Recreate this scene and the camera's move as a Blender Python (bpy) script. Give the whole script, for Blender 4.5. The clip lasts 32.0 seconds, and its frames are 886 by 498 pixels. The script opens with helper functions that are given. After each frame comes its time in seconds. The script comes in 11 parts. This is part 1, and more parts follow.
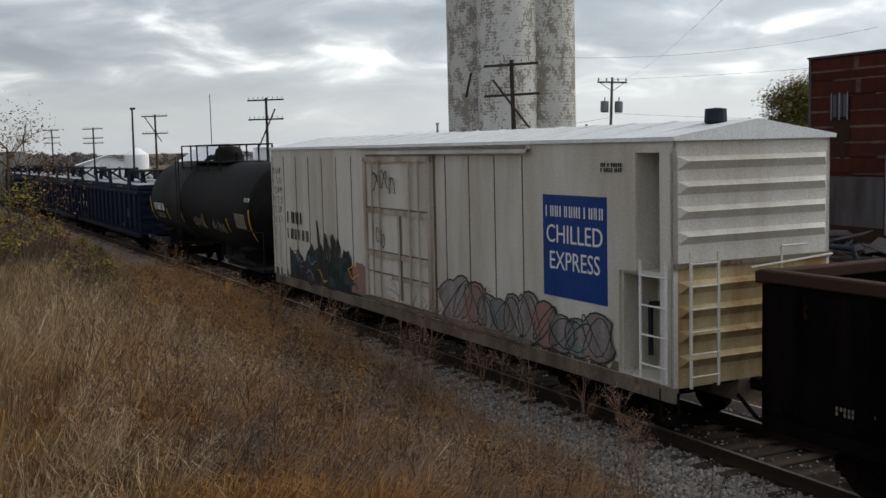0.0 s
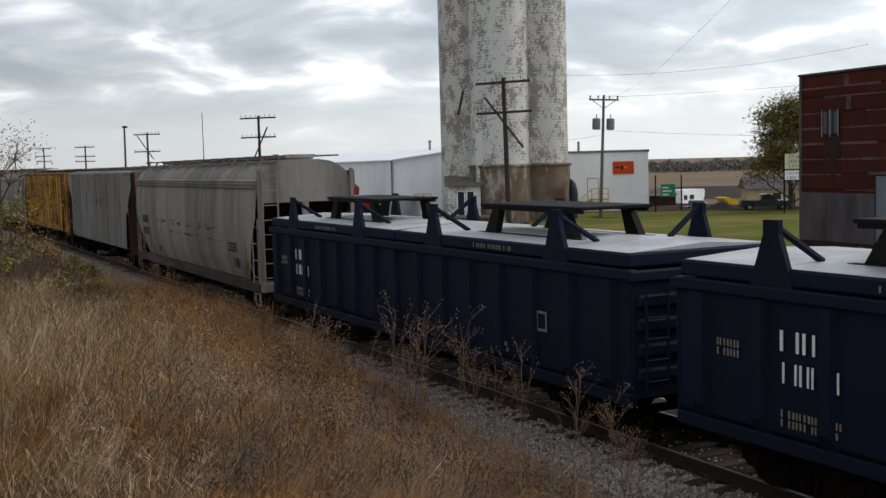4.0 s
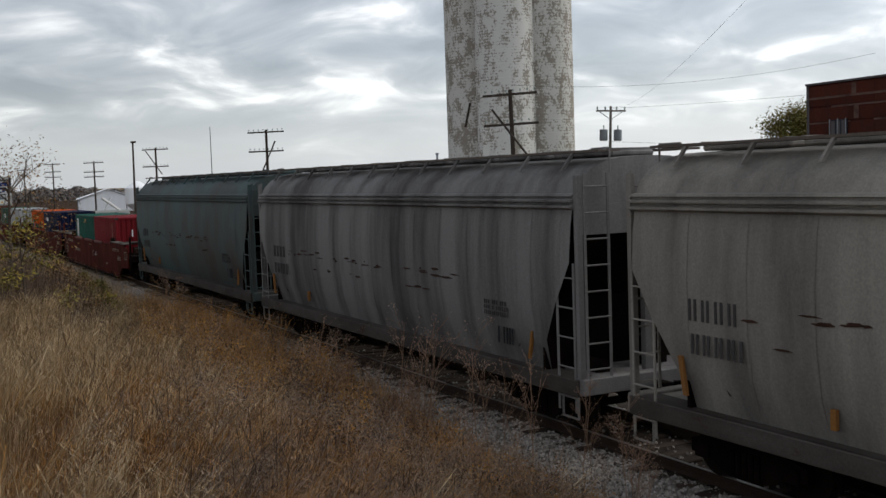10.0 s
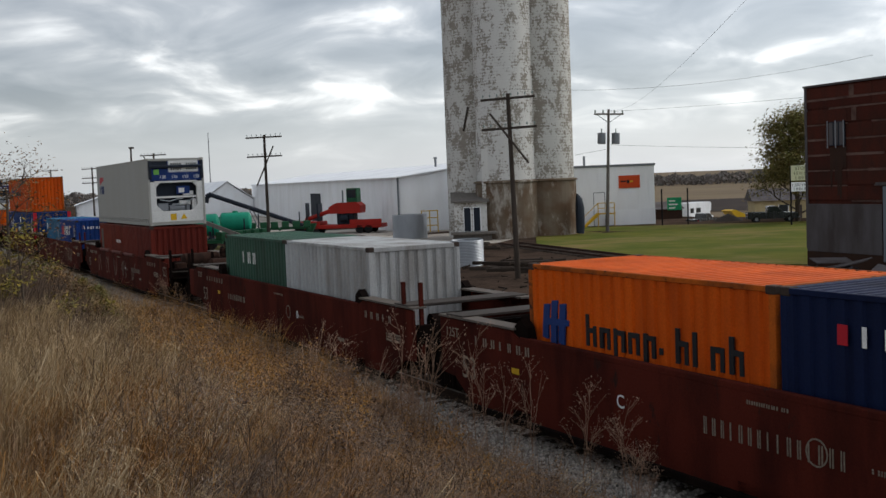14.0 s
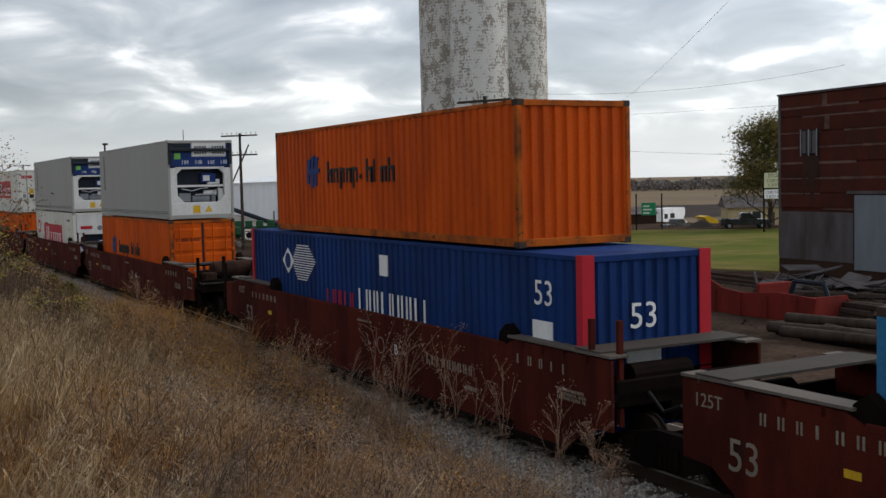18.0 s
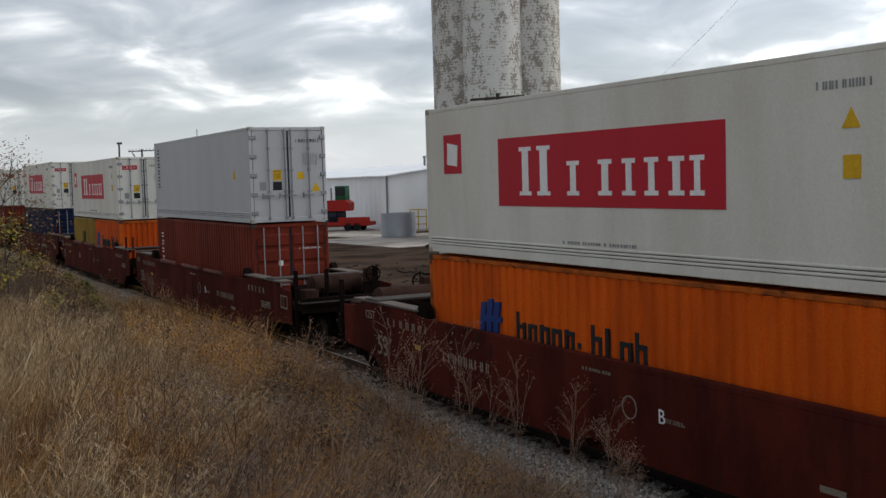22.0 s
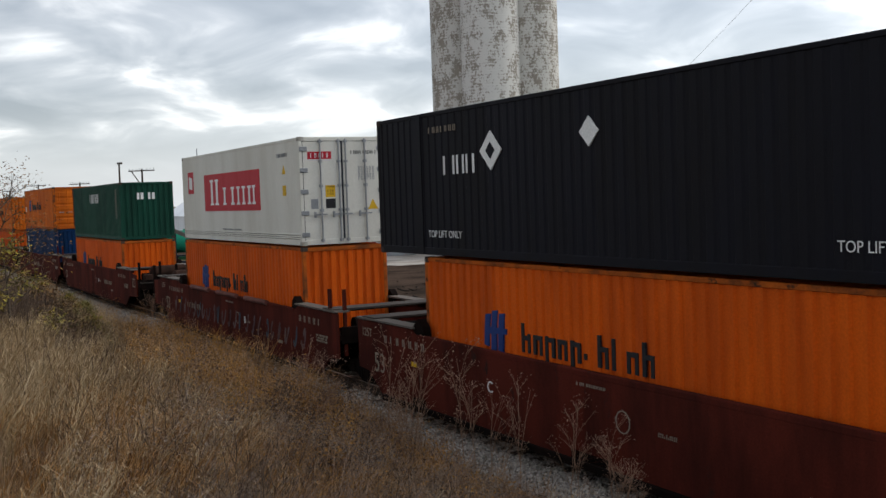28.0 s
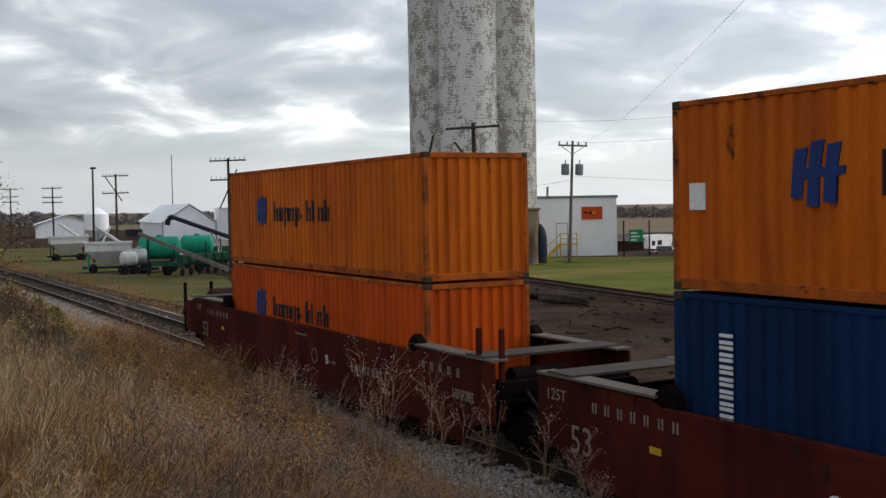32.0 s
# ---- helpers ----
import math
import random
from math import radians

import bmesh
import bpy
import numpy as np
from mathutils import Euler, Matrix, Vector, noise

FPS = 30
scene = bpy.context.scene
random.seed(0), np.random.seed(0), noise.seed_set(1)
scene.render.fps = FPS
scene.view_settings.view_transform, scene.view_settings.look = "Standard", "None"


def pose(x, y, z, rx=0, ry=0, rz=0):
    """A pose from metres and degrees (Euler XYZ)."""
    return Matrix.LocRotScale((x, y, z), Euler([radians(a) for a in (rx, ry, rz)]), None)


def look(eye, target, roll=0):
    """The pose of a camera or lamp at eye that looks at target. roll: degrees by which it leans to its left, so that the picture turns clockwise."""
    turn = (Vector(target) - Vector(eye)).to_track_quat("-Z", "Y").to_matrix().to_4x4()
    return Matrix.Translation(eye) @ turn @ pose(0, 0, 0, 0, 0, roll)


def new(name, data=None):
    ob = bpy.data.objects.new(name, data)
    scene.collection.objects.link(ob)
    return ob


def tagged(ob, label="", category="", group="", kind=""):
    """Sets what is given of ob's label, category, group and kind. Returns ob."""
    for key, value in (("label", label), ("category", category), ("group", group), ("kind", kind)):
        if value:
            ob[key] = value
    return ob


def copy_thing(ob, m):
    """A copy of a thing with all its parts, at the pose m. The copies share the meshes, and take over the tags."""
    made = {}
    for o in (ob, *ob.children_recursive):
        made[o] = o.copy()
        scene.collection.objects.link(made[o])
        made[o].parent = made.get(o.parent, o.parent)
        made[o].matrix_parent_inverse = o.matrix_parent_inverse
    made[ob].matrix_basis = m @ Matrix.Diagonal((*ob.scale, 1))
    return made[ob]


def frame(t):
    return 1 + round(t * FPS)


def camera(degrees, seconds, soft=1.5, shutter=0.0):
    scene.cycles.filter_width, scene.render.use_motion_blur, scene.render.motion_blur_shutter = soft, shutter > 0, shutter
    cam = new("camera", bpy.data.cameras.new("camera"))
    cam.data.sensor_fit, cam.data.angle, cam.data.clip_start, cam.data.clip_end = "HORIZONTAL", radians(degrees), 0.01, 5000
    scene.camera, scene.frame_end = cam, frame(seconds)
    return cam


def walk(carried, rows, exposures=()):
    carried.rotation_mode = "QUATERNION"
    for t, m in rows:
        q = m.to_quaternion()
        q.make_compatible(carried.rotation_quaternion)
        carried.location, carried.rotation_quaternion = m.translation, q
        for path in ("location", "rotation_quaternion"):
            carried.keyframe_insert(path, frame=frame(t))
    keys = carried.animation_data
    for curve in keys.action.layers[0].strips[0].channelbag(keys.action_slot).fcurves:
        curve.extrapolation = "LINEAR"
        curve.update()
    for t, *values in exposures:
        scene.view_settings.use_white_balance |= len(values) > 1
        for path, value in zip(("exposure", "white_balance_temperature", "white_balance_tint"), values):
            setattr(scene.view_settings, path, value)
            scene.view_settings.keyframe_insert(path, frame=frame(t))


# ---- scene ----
# The camera stands on a bank 11 m beside the railway and is held by hand: it only turns.
EYE = 4.488
cam = camera(43.77, 32.0, soft=1.5)
walk(cam, [(t, pose(0, 0, EYE, 90 + p, 0, y) @ pose(0, 0, 0, 0, 0, r)) for t, y, p, r in [
    (0.0, 0.388, -5.348, -1.345),
    (0.5, 0.365, -5.321, -1.501),
    (1.0, 0.229, -5.377, -1.668),
    (1.5, 0.358, -5.072, -1.734),
    (2.0, -0.215, -4.816, -1.792),
    (2.5, 0.019, -4.601, -1.754),
    (3.0, 0.179, -4.631, -1.473),
    (3.5, 0.102, -4.569, -1.500),
    (5.5, -0.568, -4.214, -1.492),
    (6.0, -0.511, -4.324, -1.866),
    (6.5, -0.541, -4.357, -1.795),
    (7.0, -0.603, -3.972, -1.677),
    (7.5, -0.185, -4.031, -1.725),
    (8.0, -0.179, -3.626, -1.509),
    (8.5, -0.540, -3.636, -1.518),
    (9.0, -0.209, -3.407, -1.528),
    (9.5, 0.122, -3.615, -1.622),
    (10.0, 0.390, -3.801, -1.958),
    (10.5, 0.404, -3.668, -1.867),
    (11.0, 0.102, -3.785, -1.884),
    (11.5, 0.074, -3.660, -2.029),
    (12.0, 0.006, -3.959, -2.197),
    (12.5, -0.067, -4.335, -2.270),
    (13.0, 0.000, -4.537, -2.452),
    (13.5, -0.056, -4.308, -2.521),
    (14.0, 0.313, -3.590, -2.271),
    (14.5, 0.314, -3.606, -1.734),
    (16.5, -0.726, -3.527, -1.019),
    (17.0, -0.437, -3.370, -1.557),
    (17.5, -0.694, -3.461, -1.205),
    (18.0, -1.011, -3.542, -1.331),
    (18.5, -1.004, -3.970, -1.464),
    (19.0, -1.025, -4.087, -1.526),
    (19.5, -1.063, -4.116, -1.438),
    (20.0, -1.110, -3.962, -1.564),
    (20.5, -0.693, -3.733, -1.373),
    (21.0, -0.748, -3.549, -1.473),
    (21.5, -0.551, -3.401, -1.530),
    (22.0, -0.297, -3.665, -1.650),
    (22.5, -0.424, -3.545, -1.879),
    (23.0, -0.434, -3.503, -1.749),
    (23.5, -0.295, -3.163, -1.930),
    (24.0, -0.279, -3.096, -1.709),
    (24.5, 0.208, -3.013, -1.801),
    (26.5, 0.130, -3.170, -1.550),
    (27.0, -0.253, -2.937, -1.931),
    (27.5, -0.250, -2.624, -1.980),
    (28.0, -0.318, -2.739, -2.000),
    (28.5, -0.191, -2.851, -1.959),
    (29.0, -0.316, -2.971, -2.140),
    (29.5, -0.121, -2.758, -1.939),
    (30.0, -0.002, -2.938, -1.620),
    (30.5, 0.088, -2.645, -1.606),
    (31.0, -0.435, -2.159, -1.586),
    (31.5, -0.902, -1.984, -1.224),
    (32.0, -1.669, -2.214, -1.017)]], exposures=[
        (0.0, -0.12), (1.0, -0.04), (2.0, 0.10), (3.5, 0.12), (6.0, 0.05), (9.0, -0.02), (11.0, -0.06), (13.0, -0.09), (14.5, -0.06), (17.0, 0.0), (19.0, 0.08),
        (20.0, 0.18), (21.0, 0.18), (22.0, 0.04), (24.0, 0.03), (26.5, 0.12), (28.0, 0.24), (29.0, 0.22), (30.0, 0.06), (32.0, 0.03)])

# ---- sky and sun: broken overcast, brighter towards the hidden sun ahead to the right ----
SUN_AZ, SUN_EL = 70.0, 34.0      # degrees to the right of straight ahead, above the horizon


def sky():
    w = bpy.data.worlds.new("overcast_sky")
    scene.world = w
    w.use_nodes = True
    nt = w.node_tree
    nt.nodes.clear()
    N, L = nt.nodes.new, nt.links.new

    def math_(op, a, b=None, clamp=False):
        n = N("ShaderNodeMath")
        n.operation, n.use_clamp = op, clamp
        for k, v in enumerate((a, b)):
            if v is None:
                continue
            if isinstance(v, (int, float)):
                n.inputs[k].default_value = v
            else:
                L(v, n.inputs[k])
        return n.outputs[0]

    def ramp(fac, stops):
        n = N("ShaderNodeValToRGB")
        e = n.color_ramp.elements
        while len(e) < len(stops):
            e.new(0.5)
        for el, (p, c) in zip(e, stops):
            el.position, el.color = p, (*c, 1)
        L(fac, n.inputs[0])
        return n.outputs[0]

    nish = N("ShaderNodeTexSky")
    nish.sky_type, nish.sun_disc = "NISHITA", False
    nish.sun_elevation, nish.sun_rotation = radians(SUN_EL), radians(SUN_AZ)
    tc = N("ShaderNodeTexCoord").outputs["Generated"]
    sep = N("ShaderNodeSeparateXYZ")
    L(tc, sep.inputs[0])
    up = math_("MAXIMUM", sep.outputs[2], 0.0)
    # the cloud deck as a level sheet seen in perspective
    den = math_("ADD", up, 0.26)
    cx, cy = math_("DIVIDE", sep.outputs[0], den), math_("DIVIDE", sep.outputs[1], den)
    com = N("ShaderNodeCombineXYZ")
    L(cx, com.inputs[0]), L(math_("MULTIPLY", cy, 1.0), com.inputs[1])
    com.inputs[2].default_value = 3.7

    def noise_(scale, detail, rough, off, dist=0.0):
        mp = N("ShaderNodeVectorMath")
        mp.operation = "ADD"
        L(com.outputs[0], mp.inputs[0])
        mp.inputs[1].default_value = off
        n = N("ShaderNodeTexNoise")
        n.inputs["Scale"].default_value, n.inputs["Detail"].default_value = scale, detail
        n.inputs["Roughness"].default_value, n.inputs["Distortion"].default_value = rough, dist
        L(mp.outputs[0], n.inputs["Vector"])
        return n.outputs["Fac"]

    big = noise_(0.9, 2.0, 0.45, (1.2, 6.4, 0.0), 0.2)
    lumps = noise_(3.5, 6.0, 0.48, (2.3, 8.1, 1.0), 0.5)
    mixn = math_("ADD", math_("MULTIPLY", big, 0.33), math_("MULTIPLY", lumps, 0.67))
    cloud = ramp(mixn, [(0.38, (0.37, 0.40, 0.445)), (0.465, (0.47, 0.50, 0.545)), (0.525, (0.60, 0.625, 0.665)), (0.565, (0.82, 0.835, 0.86)), (0.615, (1.25, 1.26, 1.27))])
    # overcast sky: brighter overhead, and towards the veiled sun
    d = N("ShaderNodeVectorMath")
    d.operation = "DOT_PRODUCT"
    L(tc, d.inputs[0])
    se, sa = radians(SUN_EL), radians(SUN_AZ)
    d.inputs[1].default_value = (math.sin(sa) * math.cos(se), math.cos(sa) * math.cos(se), math.sin(se))
    glow = math_("POWER", math_("MAXIMUM", d.outputs["Value"], 0.0), 4.0)
    gain = math_("ADD", math_("SUBTRACT", 1.0, math_("MULTIPLY", up, 0.30)), math_("MULTIPLY", glow, 0.9))
    # the deck is thicker away from the sun
    thin = N("ShaderNodeMapRange")
    thin.inputs["From Min"].default_value, thin.inputs["From Max"].default_value = -0.55, 0.05
    thin.inputs["To Min"].default_value, thin.inputs["To Max"].default_value = 0.73, 1.08
    L(sep.outputs[0], thin.inputs["Value"])
    gain = math_("MULTIPLY", gain, thin.outputs[0])
    back = N("ShaderNodeMapRange")
    back.inputs["From Min"].default_value, back.inputs["From Max"].default_value = -0.15, 0.65
    back.inputs["To Min"].default_value, back.inputs["To Max"].default_value = 1.16, 0.97
    L(sep.outputs[1], back.inputs["Value"])
    gain = math_("MULTIPLY", gain, back.outputs[0])
    veil = ramp(up, [(0.0, (0.95, 0.95, 0.95)), (0.035, (0.72, 0.72, 0.72)), (0.085, (0, 0, 0))])
    hazy = N("ShaderNodeMix")
    hazy.data_type = "RGBA"
    L(veil, hazy.inputs["Factor"])
    L(cloud, hazy.inputs["A"])
    hazy.inputs["B"].default_value = (0.66, 0.70, 0.755, 1)
    lit = N("ShaderNodeVectorMath")
    lit.operation = "SCALE"
    L(hazy.outputs["Result"], lit.inputs[0]), L(gain, lit.inputs["Scale"])
    b1, b2, add, out = N("ShaderNodeBackground"), N("ShaderNodeBackground"), N("ShaderNodeAddShader"), N("ShaderNodeOutputWorld")
    L(nish.outputs[0], b1.inputs["Color"])
    b1.inputs["Strength"].default_value = 0.03
    L(lit.outputs[0], b2.inputs["Color"])
    b2.inputs["Strength"].default_value = 0.92
    L(b1.outputs[0], add.inputs[0]), L(b2.outputs[0], add.inputs[1]), L(add.outputs[0], out.inputs["Surface"])


sky()
sun = new("sun", bpy.data.lights.new("sun", "SUN"))
sun.data.energy, sun.data.angle, sun.data.color = 1.45, radians(25), (1.0, 0.96, 0.9)
sun.matrix_world = look((math.sin(radians(SUN_AZ)) * 60, math.cos(radians(SUN_AZ)) * 60, 60 * math.tan(radians(SUN_EL))), (0, 0, 0))
# ---- materials ----
def tree_of(name):
    m = bpy.data.materials.new(name)
    m.use_nodes = True
    nt = m.node_tree
    return m, nt, nt.nodes["Principled BSDF"], nt.nodes.new, nt.links.new


def rgb(h):
    """Linear colour from a hex string of the paint's own colour."""
    v = [int(h[i:i + 2], 16) / 255 for i in (0, 2, 4)]
    return tuple(c / 12.92 if c <= 0.04045 else ((c + 0.055) / 1.055) ** 2.4 for c in v)


def paint(name, col, rough=0.6, metal=0.0, second=None, amount=0.35, scale=1.6, stretch=(1, 1, 0.25), rust=None, rust_at=0.66,
          vary=0.16, bump=0.15, grain=30.0, obj_random=0.0, spec=0.12):
    """A weathered surface: the base colour broken by large stains and fine grain, a second colour in streaks, rust in spots."""
    m, nt, p, N, L = tree_of(name)
    tc = N("ShaderNodeTexCoord")
    mp = N("ShaderNodeMapping")
    mp.inputs["Scale"].default_value = stretch
    L(tc.outputs["Object"], mp.inputs["Vector"])
    n1 = N("ShaderNodeTexNoise")
    n1.inputs["Scale"].default_value, n1.inputs["Detail"].default_value, n1.inputs["Roughness"].default_value = scale, 8, 0.62
    L(mp.outputs[0], n1.inputs["Vector"])
    n2 = N("ShaderNodeTexNoise")
    n2.inputs["Scale"].default_value, n2.inputs["Detail"].default_value = grain, 5
    L(tc.outputs["Object"], n2.inputs["Vector"])

    def mix(fac, a, b, kind="MIX"):
        x = N("ShaderNodeMix")
        x.data_type, x.blend_type = "RGBA", kind
        for sock, v in (("Factor", fac), ("A", a), ("B", b)):
            if isinstance(v, (int, float)):
                x.inputs[sock].default_value = v
            elif isinstance(v, tuple):
                x.inputs[sock].default_value = (*v[:3], 1)
            else:
                L(v, x.inputs[sock])
        return x.outputs["Result"]

    def ramp(fac, a, b):
        r = N("ShaderNodeMapRange")
        r.inputs["From Min"].default_value, r.inputs["From Max"].default_value = a, b
        L(fac, r.inputs["Value"])
        return r.outputs[0]

    second = second or tuple(c * 0.62 for c in col)
    mul = N("ShaderNodeMath")
    mul.operation = "MULTIPLY"
    L(ramp(n1.outputs["Fac"], 0.42, 0.66), mul.inputs[0])
    mul.inputs[1].default_value = amount
    c = mix(mul.outputs[0], col, second)
    g = N("ShaderNodeMapRange")
    g.inputs["From Min"].default_value, g.inputs["From Max"].default_value = 0.25, 0.75
    g.inputs["To Min"].default_value, g.inputs["To Max"].default_value = 1 - vary, 1 + vary
    L(n2.outputs["Fac"], g.inputs["Value"])
    sc = N("ShaderNodeVectorMath")
    sc.operation = "SCALE"
    L(c, sc.inputs[0]), L(g.outputs[0], sc.inputs["Scale"])
    c = sc.outputs[0]
    if rust:
        n3 = N("ShaderNodeTexNoise")
        n3.inputs["Scale"].default_value, n3.inputs["Detail"].default_value, n3.inputs["Roughness"].default_value = scale * 1.9, 9, 0.7
        mp2 = N("ShaderNodeMapping")
        mp2.inputs["Scale"].default_value, mp2.inputs["Location"].default_value = (stretch[0], stretch[1], min(1, stretch[2] * 1.8)), (5.2, 1.3, 8.8)
        L(tc.outputs["Object"], mp2.inputs["Vector"]), L(mp2.outputs[0], n3.inputs["Vector"])
        c = mix(ramp(n3.outputs["Fac"], rust_at, rust_at + 0.07), c, rust)
    if obj_random:
        oi = N("ShaderNodeObjectInfo")
        r = N("ShaderNodeMapRange")
        r.inputs["To Min"].default_value, r.inputs["To Max"].default_value = 1 - obj_random, 1 + obj_random
        L(oi.outputs["Random"], r.inputs["Value"])
        s2 = N("ShaderNodeVectorMath")
        s2.operation = "SCALE"
        L(c, s2.inputs[0]), L(r.outputs[0], s2.inputs["Scale"])
        c = s2.outputs[0]
    L(c, p.inputs["Base Color"])
    p.inputs["Metallic"].default_value = metal
    p.inputs["Specular IOR Level"].default_value = spec
    rr = N("ShaderNodeMapRange")
    rr.inputs["To Min"].default_value, rr.inputs["To Max"].default_value = max(0.05, rough - 0.12), min(1, rough + 0.15)
    L(n1.outputs["Fac"], rr.inputs["Value"]), L(rr.outputs[0], p.inputs["Roughness"])
    if bump:
        b = N("ShaderNodeBump")
        b.inputs["Strength"].default_value, b.inputs["Distance"].default_value = bump, 0.01
        L(n2.outputs["Fac"], b.inputs["Height"]), L(b.outputs[0], p.inputs["Normal"])
    return m


RUST = (0.11, 0.045, 0.02)
M = {}


def mats():
    def P(k, *a, **b):
        M[k] = paint(k, *a, **b)

    P("reefer_white", (0.59, 0.56, 0.50), 0.6, second=(0.36, 0.31, 0.23), amount=0.7, scale=0.9, stretch=(1, 1, 0.18), rust=(0.24, 0.13, 0.05), rust_at=0.7)
    P("reefer_frame", (0.44, 0.385, 0.32), 0.7, second=(0.22, 0.15, 0.095), amount=0.8, scale=2.0, rust=(0.13, 0.07, 0.035), rust_at=0.62)
    P("sill_grime", (0.050, 0.042, 0.036), 0.85, spec=0.1, second=(0.095, 0.085, 0.075), amount=0.7, scale=1.4, stretch=(0.4, 1, 1), rust=(0.05, 0.025, 0.015), rust_at=0.6)
    P("hopper_shade_grime", (0.135, 0.115, 0.098), 0.85, second=(0.20, 0.185, 0.17), amount=0.8, scale=2.0, stretch=(1, 1, 0.3))
    P("reefer_roof", (0.74, 0.74, 0.72), 0.5, second=(0.5, 0.5, 0.48), amount=0.4, stretch=(1, 1, 1))
    P("reefer_lower", (0.19, 0.16, 0.125), 0.8, second=(0.075, 0.045, 0.028), amount=0.8, scale=1.4, rust=RUST, rust_at=0.6)
    P("graffiti_dark", (0.028, 0.030, 0.030), 0.8, second=(0.07, 0.07, 0.06), amount=0.8, scale=4, vary=0.3)
    P("graffiti_pink", (0.30, 0.165, 0.14), 0.8, second=(0.20, 0.16, 0.14), amount=0.9, scale=3, vary=0.3)
    P("graffiti_grey", (0.27, 0.245, 0.23), 0.8, second=(0.15, 0.12, 0.11), amount=0.9, scale=3, vary=0.3)
    P("graffiti_teal", (0.20, 0.245, 0.235), 0.8, second=(0.15, 0.13, 0.12), amount=0.9, scale=3, vary=0.3)
    P("graffiti_faded", (0.085, 0.058, 0.06), 0.85, second=(0.05, 0.02, 0.016), amount=1.0, scale=3, vary=0.4)
    P("graffiti_mist", (0.125, 0.095, 0.093), 0.85, second=(0.07, 0.03, 0.025), amount=1.0, scale=3, vary=0.4)
    P("graffiti_sea", (0.045, 0.075, 0.095), 0.85, second=(0.05, 0.03, 0.03), amount=1.0, scale=3, vary=0.4)
    P("graffiti_green", (0.020, 0.042, 0.034), 0.85, second=(0.02, 0.025, 0.025), amount=1.0, scale=3, vary=0.4)
    P("graffiti_line", (0.055, 0.05, 0.05), 0.8, vary=0.3)
    P("reefer_stain", (0.47, 0.385, 0.23), 0.65, second=(0.26, 0.15, 0.055), amount=0.9, scale=1.3, stretch=(1, 1, 0.35), rust=(0.12, 0.055, 0.025), rust_at=0.62)
    P("graffiti_white", (0.55, 0.55, 0.55), 0.6, vary=0.3)
    P("sign_blue", (0.012, 0.045, 0.19), 0.5, vary=0.1)
    P("mark_white", (0.72, 0.72, 0.70), 0.6, vary=0.15)
    P("mark_cream", (0.215, 0.18, 0.14), 0.7, vary=0.25)
    P("mark_black", (0.02, 0.02, 0.022), 0.6)
    P("mark_red", (0.42, 0.018, 0.03), 0.5, vary=0.08, second=(0.34, 0.02, 0.03))
    P("mark_yellow", (0.60, 0.36, 0.02), 0.55)
    P("mark_blue", (0.016, 0.040, 0.155), 0.55, vary=0.12)
    P("mark_green", (0.20, 0.50, 0.10), 0.55)
    P("black_steel", (0.006, 0.006, 0.006), 0.7, second=(0.016, 0.013, 0.011), amount=0.6)
    P("tank_black", (0.0055, 0.0053, 0.0053), 0.7, second=(0.024, 0.020, 0.018), amount=0.7, scale=0.6, stretch=(1, 1, 1))
    P("undercarriage", (0.006, 0.0045, 0.004), 0.9, second=(0.016, 0.010, 0.007), amount=0.5, scale=3, spec=0.03)
    P("wheel_steel", (0.014, 0.010, 0.008), 0.75, spec=0.05)
    P("gondola_blue", (0.0065, 0.011, 0.026), 0.68, spec=0.09, second=(0.011, 0.011, 0.014), amount=0.6, scale=1.3, rust=(0.05, 0.03, 0.02), rust_at=0.7)
    P("gondola_black", (0.003, 0.0025, 0.0025), 0.9, spec=0.02, second=(0.010, 0.007, 0.006), amount=0.7, rust=RUST, rust_at=0.68)
    P("rim_rust", (0.045, 0.022, 0.014), 0.8, second=(0.03, 0.02, 0.016), amount=0.6)
    P("hatch_grey", (0.44, 0.45, 0.455), 0.42, second=(0.18, 0.18, 0.18), amount=0.6, scale=0.9, stretch=(1, 1, 1))
    P("hopper_grey", (0.255, 0.234, 0.205), 0.62, second=(0.11, 0.10, 0.09), amount=0.85, scale=0.8, stretch=(1, 1, 0.15), rust=(0.12, 0.06, 0.03), rust_at=0.72)
    P("hopper_grey_rib", (0.235, 0.226, 0.212), 0.62, second=(0.12, 0.105, 0.09), amount=0.8, scale=0.9, stretch=(1, 1, 0.12), rust=(0.12, 0.06, 0.03), rust_at=0.72)
    P("hopper_dark", (0.18, 0.172, 0.166), 0.65, second=(0.062, 0.056, 0.054), amount=1.0, scale=0.7, stretch=(1.3, 1, 0.12), rust=(0.09, 0.05, 0.03), rust_at=0.74)
    P("hopper_teal", (0.050, 0.080, 0.080), 0.6, spec=0.2, second=(0.058, 0.046, 0.040), amount=1.0, scale=0.55, stretch=(0.7, 1, 0.45), rust=(0.07, 0.05, 0.04), rust_at=0.72)
    P("hopper_rib_yellow", (0.50, 0.27, 0.055), 0.7, second=(0.14, 0.065, 0.022), amount=0.9, scale=1.6, stretch=(1, 1, 0.3), rust=(0.07, 0.03, 0.014), rust_at=0.6)
    P("hopper_end_yellow", (0.50, 0.30, 0.03), 0.65, second=(0.34, 0.17, 0.03), amount=0.8, rust=RUST, rust_at=0.66)
    P("hopper_yellow", (0.21, 0.105, 0.026), 0.75, second=(0.055, 0.026, 0.014), amount=1.0, scale=1.1, stretch=(1.3, 1, 0.10), rust=(0.055, 0.024, 0.014), rust_at=0.53)
